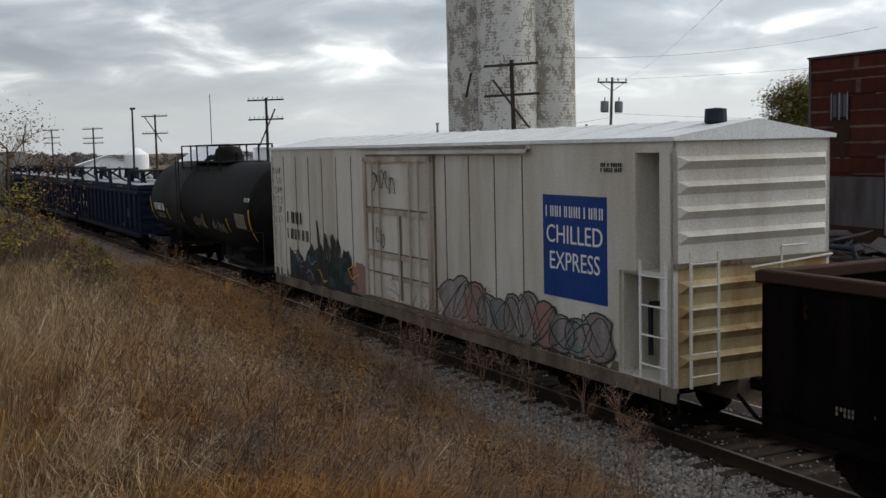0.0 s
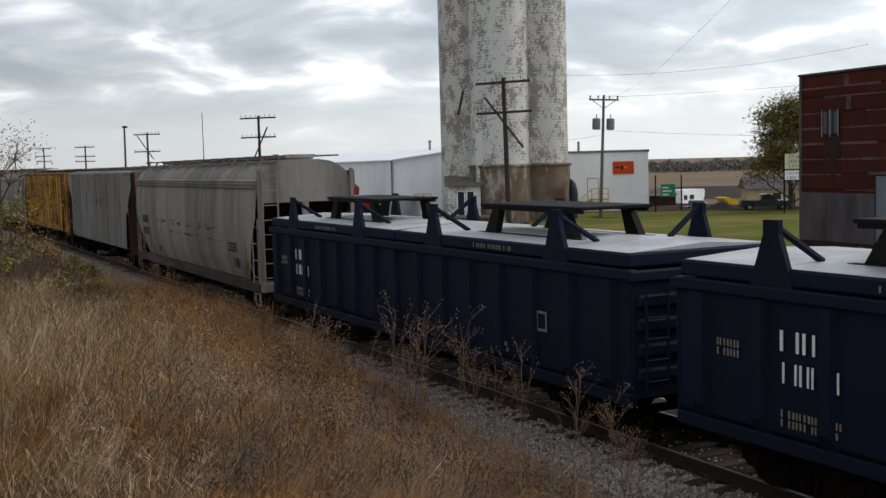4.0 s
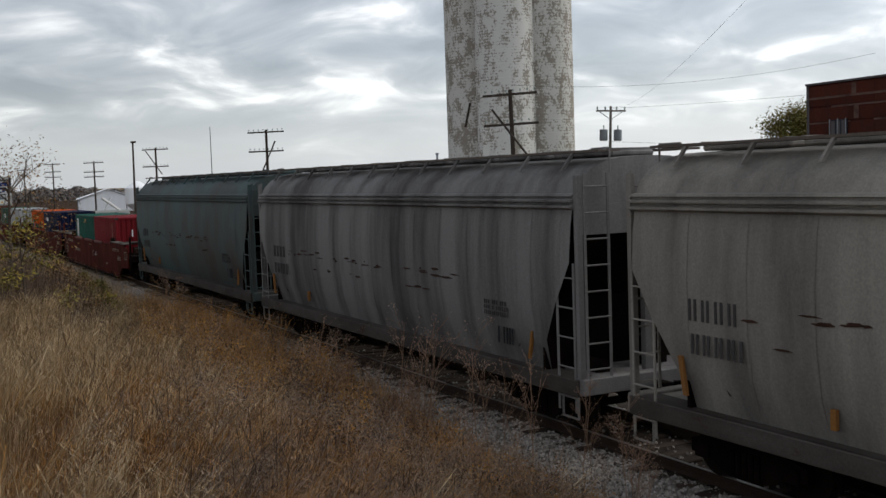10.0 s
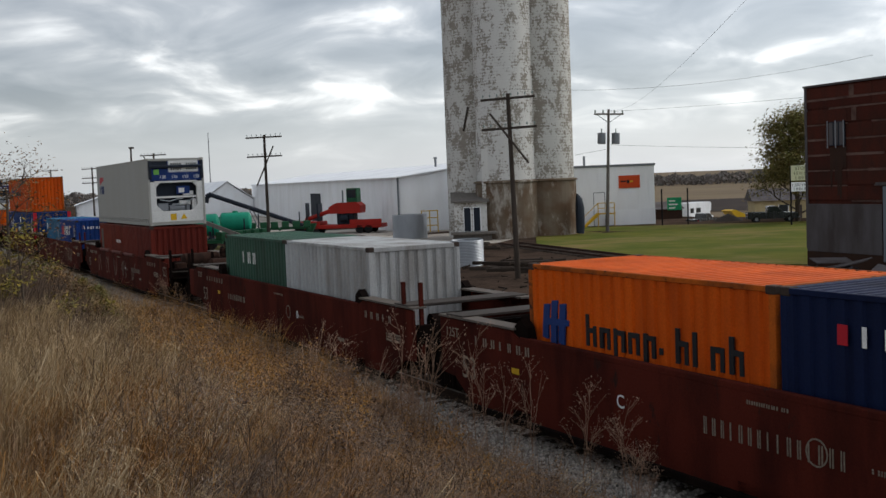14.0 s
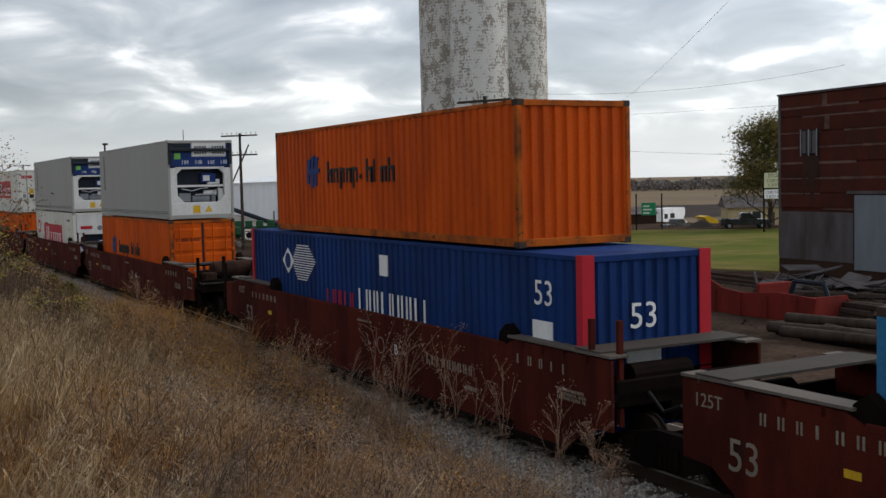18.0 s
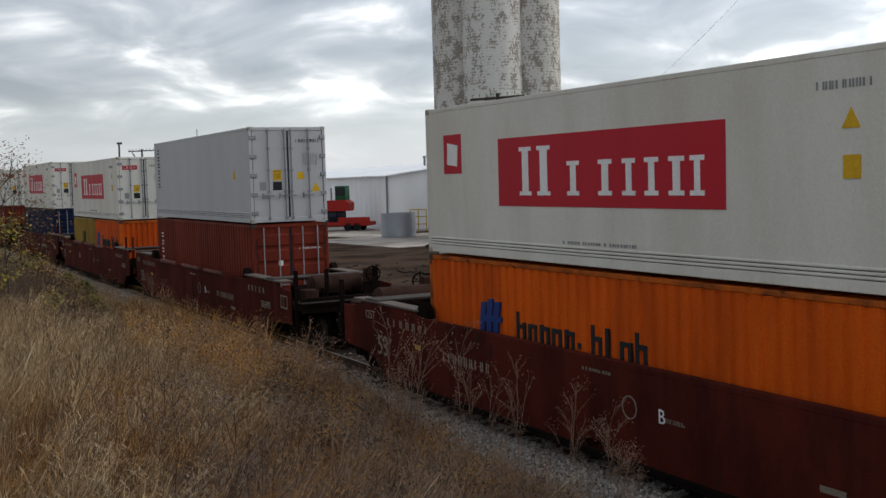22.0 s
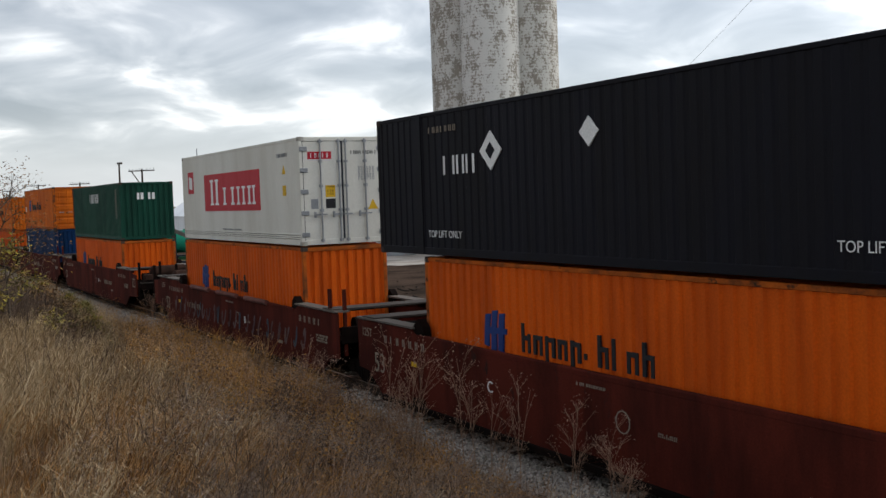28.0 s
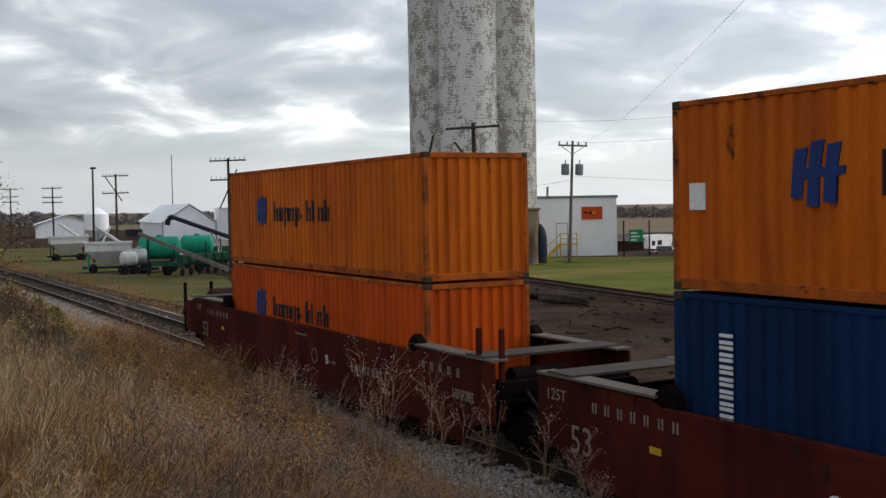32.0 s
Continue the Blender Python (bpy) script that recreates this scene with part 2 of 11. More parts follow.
    P("rust_streak", (0.055, 0.026, 0.013), 0.85, second=(0.10, 0.045, 0.018), amount=0.9, scale=2.0, stretch=(1, 1, 0.3))
    P("hopper_orange", (0.27, 0.12, 0.03), 0.65, second=(0.10, 0.05, 0.03), amount=0.6)
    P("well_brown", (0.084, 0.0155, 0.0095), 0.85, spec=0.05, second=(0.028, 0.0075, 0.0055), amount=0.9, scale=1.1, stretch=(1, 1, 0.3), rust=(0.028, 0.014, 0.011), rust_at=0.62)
    # near-black counterpart of well_brown: shade of inner and lower parts is in the colour
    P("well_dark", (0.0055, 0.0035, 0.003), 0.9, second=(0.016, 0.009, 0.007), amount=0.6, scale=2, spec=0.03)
    P("roll_dust", (0.15, 0.062, 0.05), 0.8, second=(0.08, 0.03, 0.024), amount=0.8)
    P("grating", (0.105, 0.088, 0.076), 0.7, second=(0.13, 0.11, 0.09), amount=0.6, scale=3, stretch=(1, 1, 1))
    P("deck_grating", (0.048, 0.040, 0.035), 0.8, second=(0.07, 0.058, 0.05), amount=0.6, scale=3, stretch=(1, 1, 1))
    P("reservoir_rust", (0.040, 0.021, 0.015), 0.8, second=(0.016, 0.010, 0.008), amount=0.8, scale=3, stretch=(1, 1, 1), spec=0.04)
    P("casting", (0.05, 0.035, 0.028), 0.7)
    P("casting_pale", (0.40, 0.39, 0.35), 0.6, second=(0.14, 0.11, 0.08), amount=0.8, scale=5, stretch=(1, 1, 1), rust=(0.12, 0.07, 0.04), rust_at=0.6)
    for k, c, s in (("orange", (0.60, 0.096, 0.006), (0.45, 0.068, 0.008)), ("orange_red", (0.54, 0.080, 0.006), (0.40, 0.058, 0.01)), ("orange_worn", (0.55, 0.125, 0.009), (0.37, 0.076, 0.01)),
                    ("rust_red", (0.155, 0.024, 0.012), (0.10, 0.018, 0.011)), ("maroon", (0.13, 0.020, 0.013), (0.09, 0.016, 0.012)), ("tex_red", (0.17, 0.013, 0.018), (0.13, 0.012, 0.014)),
                    ("navy", (0.008, 0.014, 0.045), (0.008, 0.010, 0.025)), ("blue", (0.013, 0.045, 0.20), (0.013, 0.035, 0.12)), ("sea_blue", (0.03, 0.14, 0.27), (0.05, 0.13, 0.2)), ("deep_blue", (0.005, 0.026, 0.082), (0.006, 0.02, 0.05)), ("royal", (0.010, 0.036, 0.145), (0.010, 0.026, 0.085)),
                    ("teal_green", (0.012, 0.090, 0.064), (0.018, 0.07, 0.052)), ("dark_green", (0.010, 0.055, 0.036), (0.012, 0.04, 0.028)), ("olive", (0.045, 0.10, 0.07), (0.05, 0.08, 0.06)), ("mustard", (0.27, 0.17, 0.025), (0.18, 0.11, 0.02)),
                    ("grey_box", (0.42, 0.43, 0.43), (0.25, 0.23, 0.21)), ("black_box", (0.010, 0.010, 0.014), (0.014, 0.013, 0.014))):
        P("box_" + k, c, 0.55, second=tuple(q * 0.8 for q in s), amount=0.8, scale=1.1, stretch=(1, 1, 0.22), rust=(0.07, 0.03, 0.016), rust_at=0.625 if k == "orange_worn" else 0.672, vary=0.14, spec=0.06)
    P("orange_edge", (0.42, 0.095, 0.012), 0.65, second=(0.10, 0.035, 0.015), amount=0.9, scale=2.6, stretch=(0.6, 0.6, 0.6), rust=(0.035, 0.02, 0.014), rust_at=0.58, spec=0.05)
    P("reefer_box", (0.60, 0.585, 0.525), 0.5, second=(0.48, 0.455, 0.39), amount=0.7, scale=0.8, stretch=(1, 1, 0.22), vary=0.07, bump=0.05, rust=(0.27, 0.20, 0.13), rust_at=0.72)
    P("reefer_box_grey", (0.305, 0.30, 0.272), 0.55, second=(0.335, 0.333, 0.312), amount=0.85, scale=0.8, stretch=(1, 1, 0.22), vary=0.07, bump=0.05, rust=(0.27, 0.20, 0.13), rust_at=0.72)
    P("reefer_box_blue", (0.43, 0.43, 0.43), 0.5, second=(0.40, 0.405, 0.41), amount=0.85, scale=0.8, stretch=(1, 1, 0.22), vary=0.07, bump=0.05, rust=(0.27, 0.20, 0.13), rust_at=0.72)
    P("steel_rod", (0.26, 0.27, 0.28), 0.45, metal=0.4)
    P("machine_dark", (0.02, 0.025, 0.035), 0.6)
    P("machine_white", (0.62, 0.62, 0.6), 0.5)
    P("ballast", (0.30, 0.27, 0.235), 0.95, second=(0.10, 0.086, 0.072), amount=0.8, scale=14, stretch=(1, 1, 1), vary=0.45, grain=60, bump=0.8, spec=0.02)
    P("rail_steel", (0.040, 0.027, 0.020), 0.8)
    P("rail_head", (0.20, 0.185, 0.17), 0.5, metal=0.7, vary=0.1)
    P("ballast_oily", (0.048, 0.039, 0.032), 0.95, second=(0.022, 0.018, 0.015), amount=0.9, scale=9, stretch=(1, 1, 1), vary=0.45, grain=60, bump=0.8, spec=0.02)
    P("tie_wood", (0.058, 0.044, 0.035), 0.9, second=(0.04, 0.033, 0.028), amount=0.8, scale=5, stretch=(1, 0.3, 1), obj_random=0.35, grain=50, spec=0.02)
    P("dirt_yard", (0.070, 0.048, 0.036), 0.95, spec=0.0, second=(0.022, 0.017, 0.014), amount=0.9, scale=0.35, stretch=(1, 1, 1), grain=6, vary=0.35)
    P("gravel", (0.42, 0.38, 0.335), 0.95, second=(0.15, 0.13, 0.11), amount=0.7, scale=0.3, stretch=(1, 1, 1), grain=8, vary=0.2, spec=0.02)
    P("asphalt", (0.17, 0.17, 0.17), 0.9, grain=20)
    P("pole_wood", (0.066, 0.053, 0.044), 0.9, second=(0.032, 0.025, 0.020), amount=0.7, scale=4, stretch=(1, 1, 0.1), spec=0.02)
    P("pole_grey", (0.15, 0.135, 0.12), 0.9, second=(0.09, 0.08, 0.07), amount=0.7, scale=4, stretch=(1, 1, 0.1))
    P("metal_white", (0.88, 0.89, 0.90), 0.5, second=(0.76, 0.76, 0.75), amount=0.6, scale=0.5, vary=0.05, bump=0.03)
    P("roof_white", (0.88, 0.89, 0.90), 0.4, second=(0.6, 0.62, 0.65), amount=0.5, scale=0.3, vary=0.05, bump=0.03)
    P("brick_red", (0.072, 0.017, 0.010), 0.85, second=(0.040, 0.017, 0.012), amount=0.95, scale=0.9, stretch=(1, 1, 0.6), obj_random=0.15, grain=22, vary=0.3)
    P("mortar", (0.15, 0.092, 0.072), 0.95, second=(0.062, 0.030, 0.022), amount=1.0, scale=0.8, stretch=(1, 1, 1))
    P("sheet_grey", (0.105, 0.094, 0.094), 0.8, second=(0.058, 0.044, 0.040), amount=0.8, scale=0.9)
    P("sheet_blue", (0.19, 0.21, 0.235), 0.7, second=(0.14, 0.15, 0.17), amount=0.6)
    P("weld_red", (0.18, 0.020, 0.015), 0.75, second=(0.06, 0.016, 0.012), amount=0.6, rust=RUST, rust_at=0.62)
    P("machine_red", (0.36, 0.022, 0.016), 0.5, second=(0.2, 0.03, 0.02), amount=0.4)
    P("machine_green", (0.02, 0.085, 0.04), 0.5)
    P("tank_green", (0.015, 0.26, 0.16), 0.45)
    P("steel_grey", (0.19, 0.205, 0.22), 0.5, metal=0.2, second=(0.12, 0.12, 0.125), amount=0.5)
    P("galvanised", (0.40, 0.42, 0.44), 0.4, metal=0.6)
    P("safety_yellow", (0.60, 0.37, 0.02), 0.5)
    P("sign_orange", (0.58, 0.075, 0.02), 0.5, vary=0.06)
    P("sign_green", (0.02, 0.25, 0.11), 0.5)
    P("sign_cream", (0.62, 0.62, 0.40), 0.5)
    P("wall_cream", (0.42, 0.34, 0.19), 0.8)
    P("truck_dark", (0.012, 0.017, 0.02), 0.25, spec=0.6, vary=0.05)
    P("truck_white", (0.68, 0.69, 0.7), 0.3, vary=0.04)
    P("rubber", (0.015, 0.015, 0.015), 0.85)
    P("soil_pile", (0.03, 0.024, 0.02), 0.95)
    P("bark", (0.085, 0.065, 0.05), 0.95, second=(0.05, 0.038, 0.03), amount=0.7, scale=6)
    P("stalk_brown", (0.25, 0.155, 0.105), 0.9, second=(0.12, 0.075, 0.05), amount=0.7)
    P("stalk_dark", (0.10, 0.065, 0.042), 0.9)
    P("seed_head", (0.30, 0.20, 0.145), 0.95, vary=0.4)
    P("insulator", (0.25, 0.3, 0.28), 0.2)


mats()
# glass
gm, gnt, gp, GN, GL = tree_of("vehicle_glass")
gp.inputs["Base Color"].default_value, gp.inputs["Roughness"].default_value = (0.02, 0.025, 0.03, 1), 0.05
M["glass"] = gm


def patchy(name, low, high, at, width, scale, extra=None, courses=0.0, stretch=(1, 1, 1), broad=0.9):
    """Two colours in ragged patches: peeling paint, fields, grass; optional faint level courses."""
    m, nt, p, N, L = tree_of(name)
    tc = N("ShaderNodeTexCoord")
    mp = N("ShaderNodeMapping")
    mp.inputs["Scale"].default_value = stretch
    L(tc.outputs["Object"], mp.inputs["Vector"])
    n = N("ShaderNodeTexNoise")
    n.inputs["Scale"].default_value, n.inputs["Detail"].default_value, n.inputs["Roughness"].default_value = scale, 10, 0.68
    L(mp.outputs[0], n.inputs["Vector"])
    big = N("ShaderNodeTexNoise")
    big.inputs["Scale"].default_value, big.inputs["Detail"].default_value = scale * 0.18, 4
    L(mp.outputs[0], big.inputs["Vector"])
    s = N("ShaderNodeMath")
    s.operation = "MULTIPLY_ADD"
    L(big.outputs["Fac"], s.inputs[0])
    s.inputs[1].default_value = broad
    L(n.outputs["Fac"], s.inputs[2])
    val = s.outputs[0]
    if courses:
        w = N("ShaderNodeTexWave")
        w.bands_direction, w.inputs["Scale"].default_value = "Z", courses
        w.inputs["Distortion"].default_value, w.inputs["Detail"].default_value, w.inputs["Detail Scale"].default_value = 1.2, 3, 2.0
        L(tc.outputs["Object"], w.inputs["Vector"])
        s2 = N("ShaderNodeMath")
        s2.operation = "MULTIPLY_ADD"
        L(w.outputs["Fac"], s2.inputs[0])
        s2.inputs[1].default_value = 0.06
        L(val, s2.inputs[2])
        val = s2.outputs[0]
    r = N("ShaderNodeMapRange")
    r.inputs["From Min"].default_value, r.inputs["From Max"].default_value = at, at + width
    L(val, r.inputs["Value"])
    x = N("ShaderNodeMix")
    x.data_type = "RGBA"
    L(r.outputs[0], x.inputs["Factor"])
    n3 = N("ShaderNodeTexNoise")
    n3.inputs["Scale"].default_value, n3.inputs["Detail"].default_value = scale * 0.5, 6
    L(tc.outputs["Object"], n3.inputs["Vector"])
    y = N("ShaderNodeMix")
    y.data_type = "RGBA"
    y.inputs["A"].default_value, y.inputs["B"].default_value = (*low, 1), (*(extra or low), 1)
    rr = N("ShaderNodeMapRange")
    rr.inputs["From Min"].default_value, rr.inputs["From Max"].default_value = 0.4, 0.62
    L(n3.outputs["Fac"], rr.inputs["Value"]), L(rr.outputs[0], y.inputs["Factor"])
    L(y.outputs["Result"], x.inputs["A"])
    x.inputs["B"].default_value = (*high, 1)
    L(x.outputs["Result"], p.inputs["Base Color"])
    p.inputs["Roughness"].default_value = 0.95
    p.inputs["Specular IOR Level"].default_value = 0.02
    b = N("ShaderNodeBump")
    b.inputs["Strength"].default_value, b.inputs["Distance"].default_value = 0.4, 0.03
    L(val, b.inputs["Height"]), L(b.outputs[0], p.inputs["Normal"])
    return m


M["silo_paint"] = patchy("silo_paint", (0.265, 0.236, 0.202), (0.56, 0.545, 0.51), 0.868, 0.05, 4.2, (0.29, 0.26, 0.22), courses=1.3, stretch=(1.25, 1.25, 0.95), broad=0.75)
M["silo_white"] = patchy("silo_white", (0.275, 0.245, 0.21), (0.62, 0.605, 0.575), 0.828, 0.05, 4.4, (0.31, 0.28, 0.24), courses=1.3, stretch=(1.25, 1.25, 0.95), broad=0.75)
M["silo_base"] = patchy("silo_base", (0.17, 0.135, 0.10), (0.36, 0.325, 0.28), 0.97, 0.14, 1.3, (0.13, 0.085, 0.055), stretch=(1, 1, 0.45))
M["lawn"] = patchy("lawn", (0.118, 0.118, 0.024), (0.195, 0.145, 0.060), 0.93, 0.25, 0.55, (0.078, 0.098, 0.018), stretch=(0.5, 1, 1))
M["verge"] = patchy("verge", (0.070, 0.072, 0.022), (0.125, 0.092, 0.052), 0.9, 0.2, 0.6, (0.10, 0.088, 0.032), stretch=(0.6, 1, 1))
M["far_field"] = patchy("far_field", (0.20, 0.155, 0.10), (0.14, 0.105, 0.072), 0.9, 0.3, 0.05, (0.17, 0.13, 0.09), stretch=(0.3, 1, 1))
M["dark_field"] = patchy("dark_field", (0.050, 0.040, 0.036), (0.07, 0.056, 0.045), 0.9, 0.3, 0.08)



def blades(name, cols, patch=0.35):
    """Grass and leaves: a colour drawn per blade, shifted over the ground in patches."""
    m, nt, p, N, L = tree_of(name)
    geo = N("ShaderNodeNewGeometry")
    tc = N("ShaderNodeTexCoord")
    n = N("ShaderNodeTexNoise")
    n.inputs["Scale"].default_value, n.inputs["Detail"].default_value = patch, 4
    L(tc.outputs["Object"], n.inputs["Vector"])
    a = N("ShaderNodeMath")
    a.operation = "MULTIPLY_ADD"
    L(n.outputs["Fac"], a.inputs[0])
    a.inputs[1].default_value = 2.2
    a.inputs[2].default_value = -0.85
    b = N("ShaderNodeMath")
    b.operation, b.use_clamp = "MULTIPLY_ADD", True
    L(geo.outputs["Random Per Island"], b.inputs[0])
    b.inputs[1].default_value = 0.55
    L(a.outputs[0], b.inputs[2])
    r = N("ShaderNodeValToRGB")
    e = r.color_ramp.elements
    while len(e) < len(cols):
        e.new(0.5)
    for k, (el, c) in enumerate(zip(e, cols)):
        el.position, el.color = k / (len(cols) - 1), (*c, 1)
    L(b.outputs[0], r.inputs[0]), L(r.outputs[0], p.inputs["Base Color"])
    p.inputs["Roughness"].default_value = 0.85
    p.inputs["Specular IOR Level"].default_value = 0.15
    return m


M["dry_grass"] = blades("dry_grass", [(0.14, 0.084, 0.046), (0.41, 0.29, 0.162), (0.26, 0.166, 0.088), (0.56, 0.435, 0.275)], 0.6)
M["straw_pale"] = blades("straw_pale", [(0.25, 0.165, 0.085), (0.47, 0.345, 0.195), (0.33, 0.225, 0.12), (0.62, 0.49, 0.315)], 0.5)
M["rust_weed"] = blades("rust_weed", [(0.080, 0.046, 0.028), (0.31, 0.155, 0.055), (0.41, 0.205, 0.055), (0.20, 0.125, 0.072), (0.31, 0.205, 0.125)], 0.8)
M["pale_stem"] = blades("pale_stem", [(0.20, 0.125, 0.08), (0.36, 0.245, 0.165), (0.27, 0.175, 0.115), (0.46, 0.33, 0.235)], 0.9)
M["ochre_weed"] = blades("ochre_weed", [(0.17, 0.080, 0.027), (0.40, 0.190, 0.042), (0.50, 0.26, 0.055), (0.27, 0.135, 0.045)], 0.7)
M["grey_weed"] = blades("grey_weed", [(0.060, 0.043, 0.034), (0.14, 0.10, 0.078), (0.22, 0.165, 0.13), (0.10, 0.07, 0.054)], 0.8)
M["seed_fluff"] = blades("seed_fluff", [(0.22, 0.165, 0.125), (0.42, 0.345, 0.275), (0.31, 0.245, 0.19)], 0.9)
M["dead_leaf"] = blades("dead_leaf", [(0.035, 0.024, 0.018), (0.075, 0.05, 0.034), (0.05, 0.036, 0.027)], 0.9)
M["brush"] = blades("brush", [(0.055, 0.037, 0.028), (0.11, 0.074, 0.053), (0.15, 0.105, 0.075), (0.085, 0.062, 0.05)], 0.9)
M["tree_leaf"] = blades("tree_leaf", [(0.095, 0.095, 0.026), (0.15, 0.145, 0.042), (0.21, 0.155, 0.055), (0.12, 0.105, 0.034)], 0.5)
M["autumn_leaf"] = blades("autumn_leaf", [(0.16, 0.075, 0.03), (0.22, 0.12, 0.04), (0.12, 0.07, 0.035), (0.26, 0.16, 0.05)], 0.6)
M["yellow_leaf"] = blades("yellow_leaf", [(0.19, 0.135, 0.020), (0.085, 0.085, 0.022), (0.25, 0.18, 0.025), (0.06, 0.062, 0.018)], 0.8)
# twig colours lightened and evened out: the distance haze is painted into them
M["far_woods"] = blades("far_woods", [(0.105, 0.092, 0.088), (0.165, 0.142, 0.13), (0.13, 0.122, 0.108), (0.19, 0.155, 0.135)], 0.03)
M["bank_soil"] = patchy("bank_soil", (0.12, 0.088, 0.055), (0.18, 0.135, 0.085), 0.9, 0.3, 1.5, (0.10, 0.07, 0.044))
# ---- mesh helpers ----
class MeshBuilder:
    """Gathers vertices and faces of one part."""

    def add(self, vs, fs):
        o = len(self.v)
        self.v += [tuple(p) for p in vs]
        self.f += [tuple(o + i for i in q) for q in fs]
        return self

    def box(self, x0, x1, y0, y1, z0, z1, c=0.0):
        if c <= 0:
            vs = [(x, y, z) for x in (x0, x1) for y in (y0, y1) for z in (z0, z1)]
            return self.add(vs, [(0, 1, 3, 2), (4, 6, 7, 5), (0, 4, 5, 1), (2, 3, 7, 6), (0, 2, 6, 4), (1, 5, 7, 3)])
        c = min(c, abs(x1 - x0) / 2.2, abs(y1 - y0) / 2.2, abs(z1 - z0) / 2.2)
        bm = bmesh.new()
        bmesh.ops.create_cube(bm, size=1)
        for v in bm.verts:
            v.co = Vector((x0 + (v.co.x + .5) * (x1 - x0), y0 + (v.co.y + .5) * (y1 - y0), z0 + (v.co.z + .5) * (z1 - z0)))
        bmesh.ops.bevel(bm, geom=bm.edges[:], offset=c, segments=1, affect="EDGES")
        return self.take(bm)

    def take(self, bm):
        bm.verts.index_update()
        self.add([v.co[:] for v in bm.verts], [[v.index for v in f.verts] for f in bm.faces])
        bm.free()
        return self

    def prism(self, prof, a, b, axis="x", caps=True):
        """prof: points of a closed outline in the plane across the axis, run from a to b."""
        n = len(prof)
        put = {"x": lambda p, t: (t, p[0], p[1]), "y": lambda p, t: (p[0], t, p[1]), "z": lambda p, t: (p[0], p[1], t)}[axis]
        vs = [put(p, a) for p in prof] + [put(p, b) for p in prof]
        fs = [(i, (i + 1) % n, n + (i + 1) % n, n + i) for i in range(n)]
        if caps:
            fs += [tuple(range(n))[::-1], tuple(range(n, 2 * n))]
        return self.add(vs, fs)

    def sheet(self, prof, a, b, axis="x"):
        """An open outline run from a to b."""
        n = len(prof)
        put = {"x": lambda p, t: (t, p[0], p[1]), "y": lambda p, t: (p[0], t, p[1]), "z": lambda p, t: (p[0], p[1], t)}[axis]
        return self.add([put(p, a) for p in prof] + [put(p, b) for p in prof], [(i, i + 1, n + i + 1, n + i) for i in range(n - 1)])

    def rod(self, p, q, r, n=6, r2=None, cap=True):
        p, q = Vector(p), Vector(q)
        d = (q - p)
        if d.length < 1e-6:
            return self
        u = d.orthogonal().normalized()
        w = d.normalized().cross(u)
        r2 = r if r2 is None else r2
        vs = [p + (u * math.cos(2 * math.pi * i / n) + w * math.sin(2 * math.pi * i / n)) * r for i in range(n)]
        vs += [q + (u * math.cos(2 * math.pi * i / n) + w * math.sin(2 * math.pi * i / n)) * r2 for i in range(n)]
        fs = [(i, (i + 1) % n, n + (i + 1) % n, n + i) for i in range(n)]
        if cap:
            fs += [tuple(range(n))[::-1], tuple(range(n, 2 * n))]
        return self.add(vs, fs)

    def path(self, pts, r, n=6):
        for p, q in zip(pts, pts[1:]):
            self.rod(p, q, r, n)
        return self

    def lathe(self, prof, n=24, axis="z", at=(0, 0, 0), a0=0.0, a1=2 * math.pi):
        """prof: (radius, height) points turned about an axis."""
        full = abs(a1 - a0 - 2 * math.pi) < 1e-6
        m = n if full else n + 1
        vs = []
        for i in range(m):
            a = a0 + (a1 - a0) * i / n
            for r, h in prof:
                c, s = r * math.cos(a), r * math.sin(a)
                vs.append({"z": (at[0] + c, at[1] + s, at[2] + h), "x": (at[0] + h, at[1] + c, at[2] + s), "y": (at[0] + c, at[1] + h, at[2] + s)}[axis])
        k = len(prof)
        fs = [(i * k + j, ((i + 1) % m) * k + j, ((i + 1) % m) * k + j + 1, i * k + j + 1) for i in range(n) for j in range(k - 1)]
        return self.add(vs, fs)

    def data(self, name, mat, smooth=False):
        me = bpy.data.meshes.new(name)
        me.from_pydata(self.v, [], self.f)
        if mat is not None:
            me.materials.append(M[mat] if isinstance(mat, str) else mat)
        if smooth:
            me.polygons.foreach_set("use_smooth", [True] * len(me.polygons))
            bm = bmesh.new()
            bm.from_mesh(me)
            bmesh.ops.recalc_face_normals(bm, faces=bm.faces[:])
            for e in bm.edges:
                e.smooth = not (len(e.link_faces) == 2 and e.calc_face_angle(0) > 0.7)
            bm.to_mesh(me)
            bm.free()
        else:
            bm = bmesh.new()
            bm.from_mesh(me)
            bmesh.ops.recalc_face_normals(bm, faces=bm.faces[:])
            bm.to_mesh(me)
            bm.free()
        return me


def Mesh():
    m = MeshBuilder()
    m.v, m.f = [], []
    return m


def thing(name, label, category, group="", kind="", m=None):
    ob = new(name)
    ob.empty_display_size = 0.3
    if m is not None:
        ob.matrix_world = m
    return tagged(ob, label, category, group, kind)


def part(name, mesh, mat, parent, label="", smooth=False, m=None):
    """One mesh under a thing or a part."""
    me = mesh if isinstance(mesh, bpy.types.Mesh) else mesh.data(name, mat, smooth)
    ob = new(name, me)
    ob.parent = parent
    if m is not None:
        ob.matrix_basis = m
    if name.endswith("_mark") or name in ("graffiti_tag", "scrape", "graffiti", "stencil"):
        ob["kind"] = "stuff"
    return tagged(ob, label) if label else ob


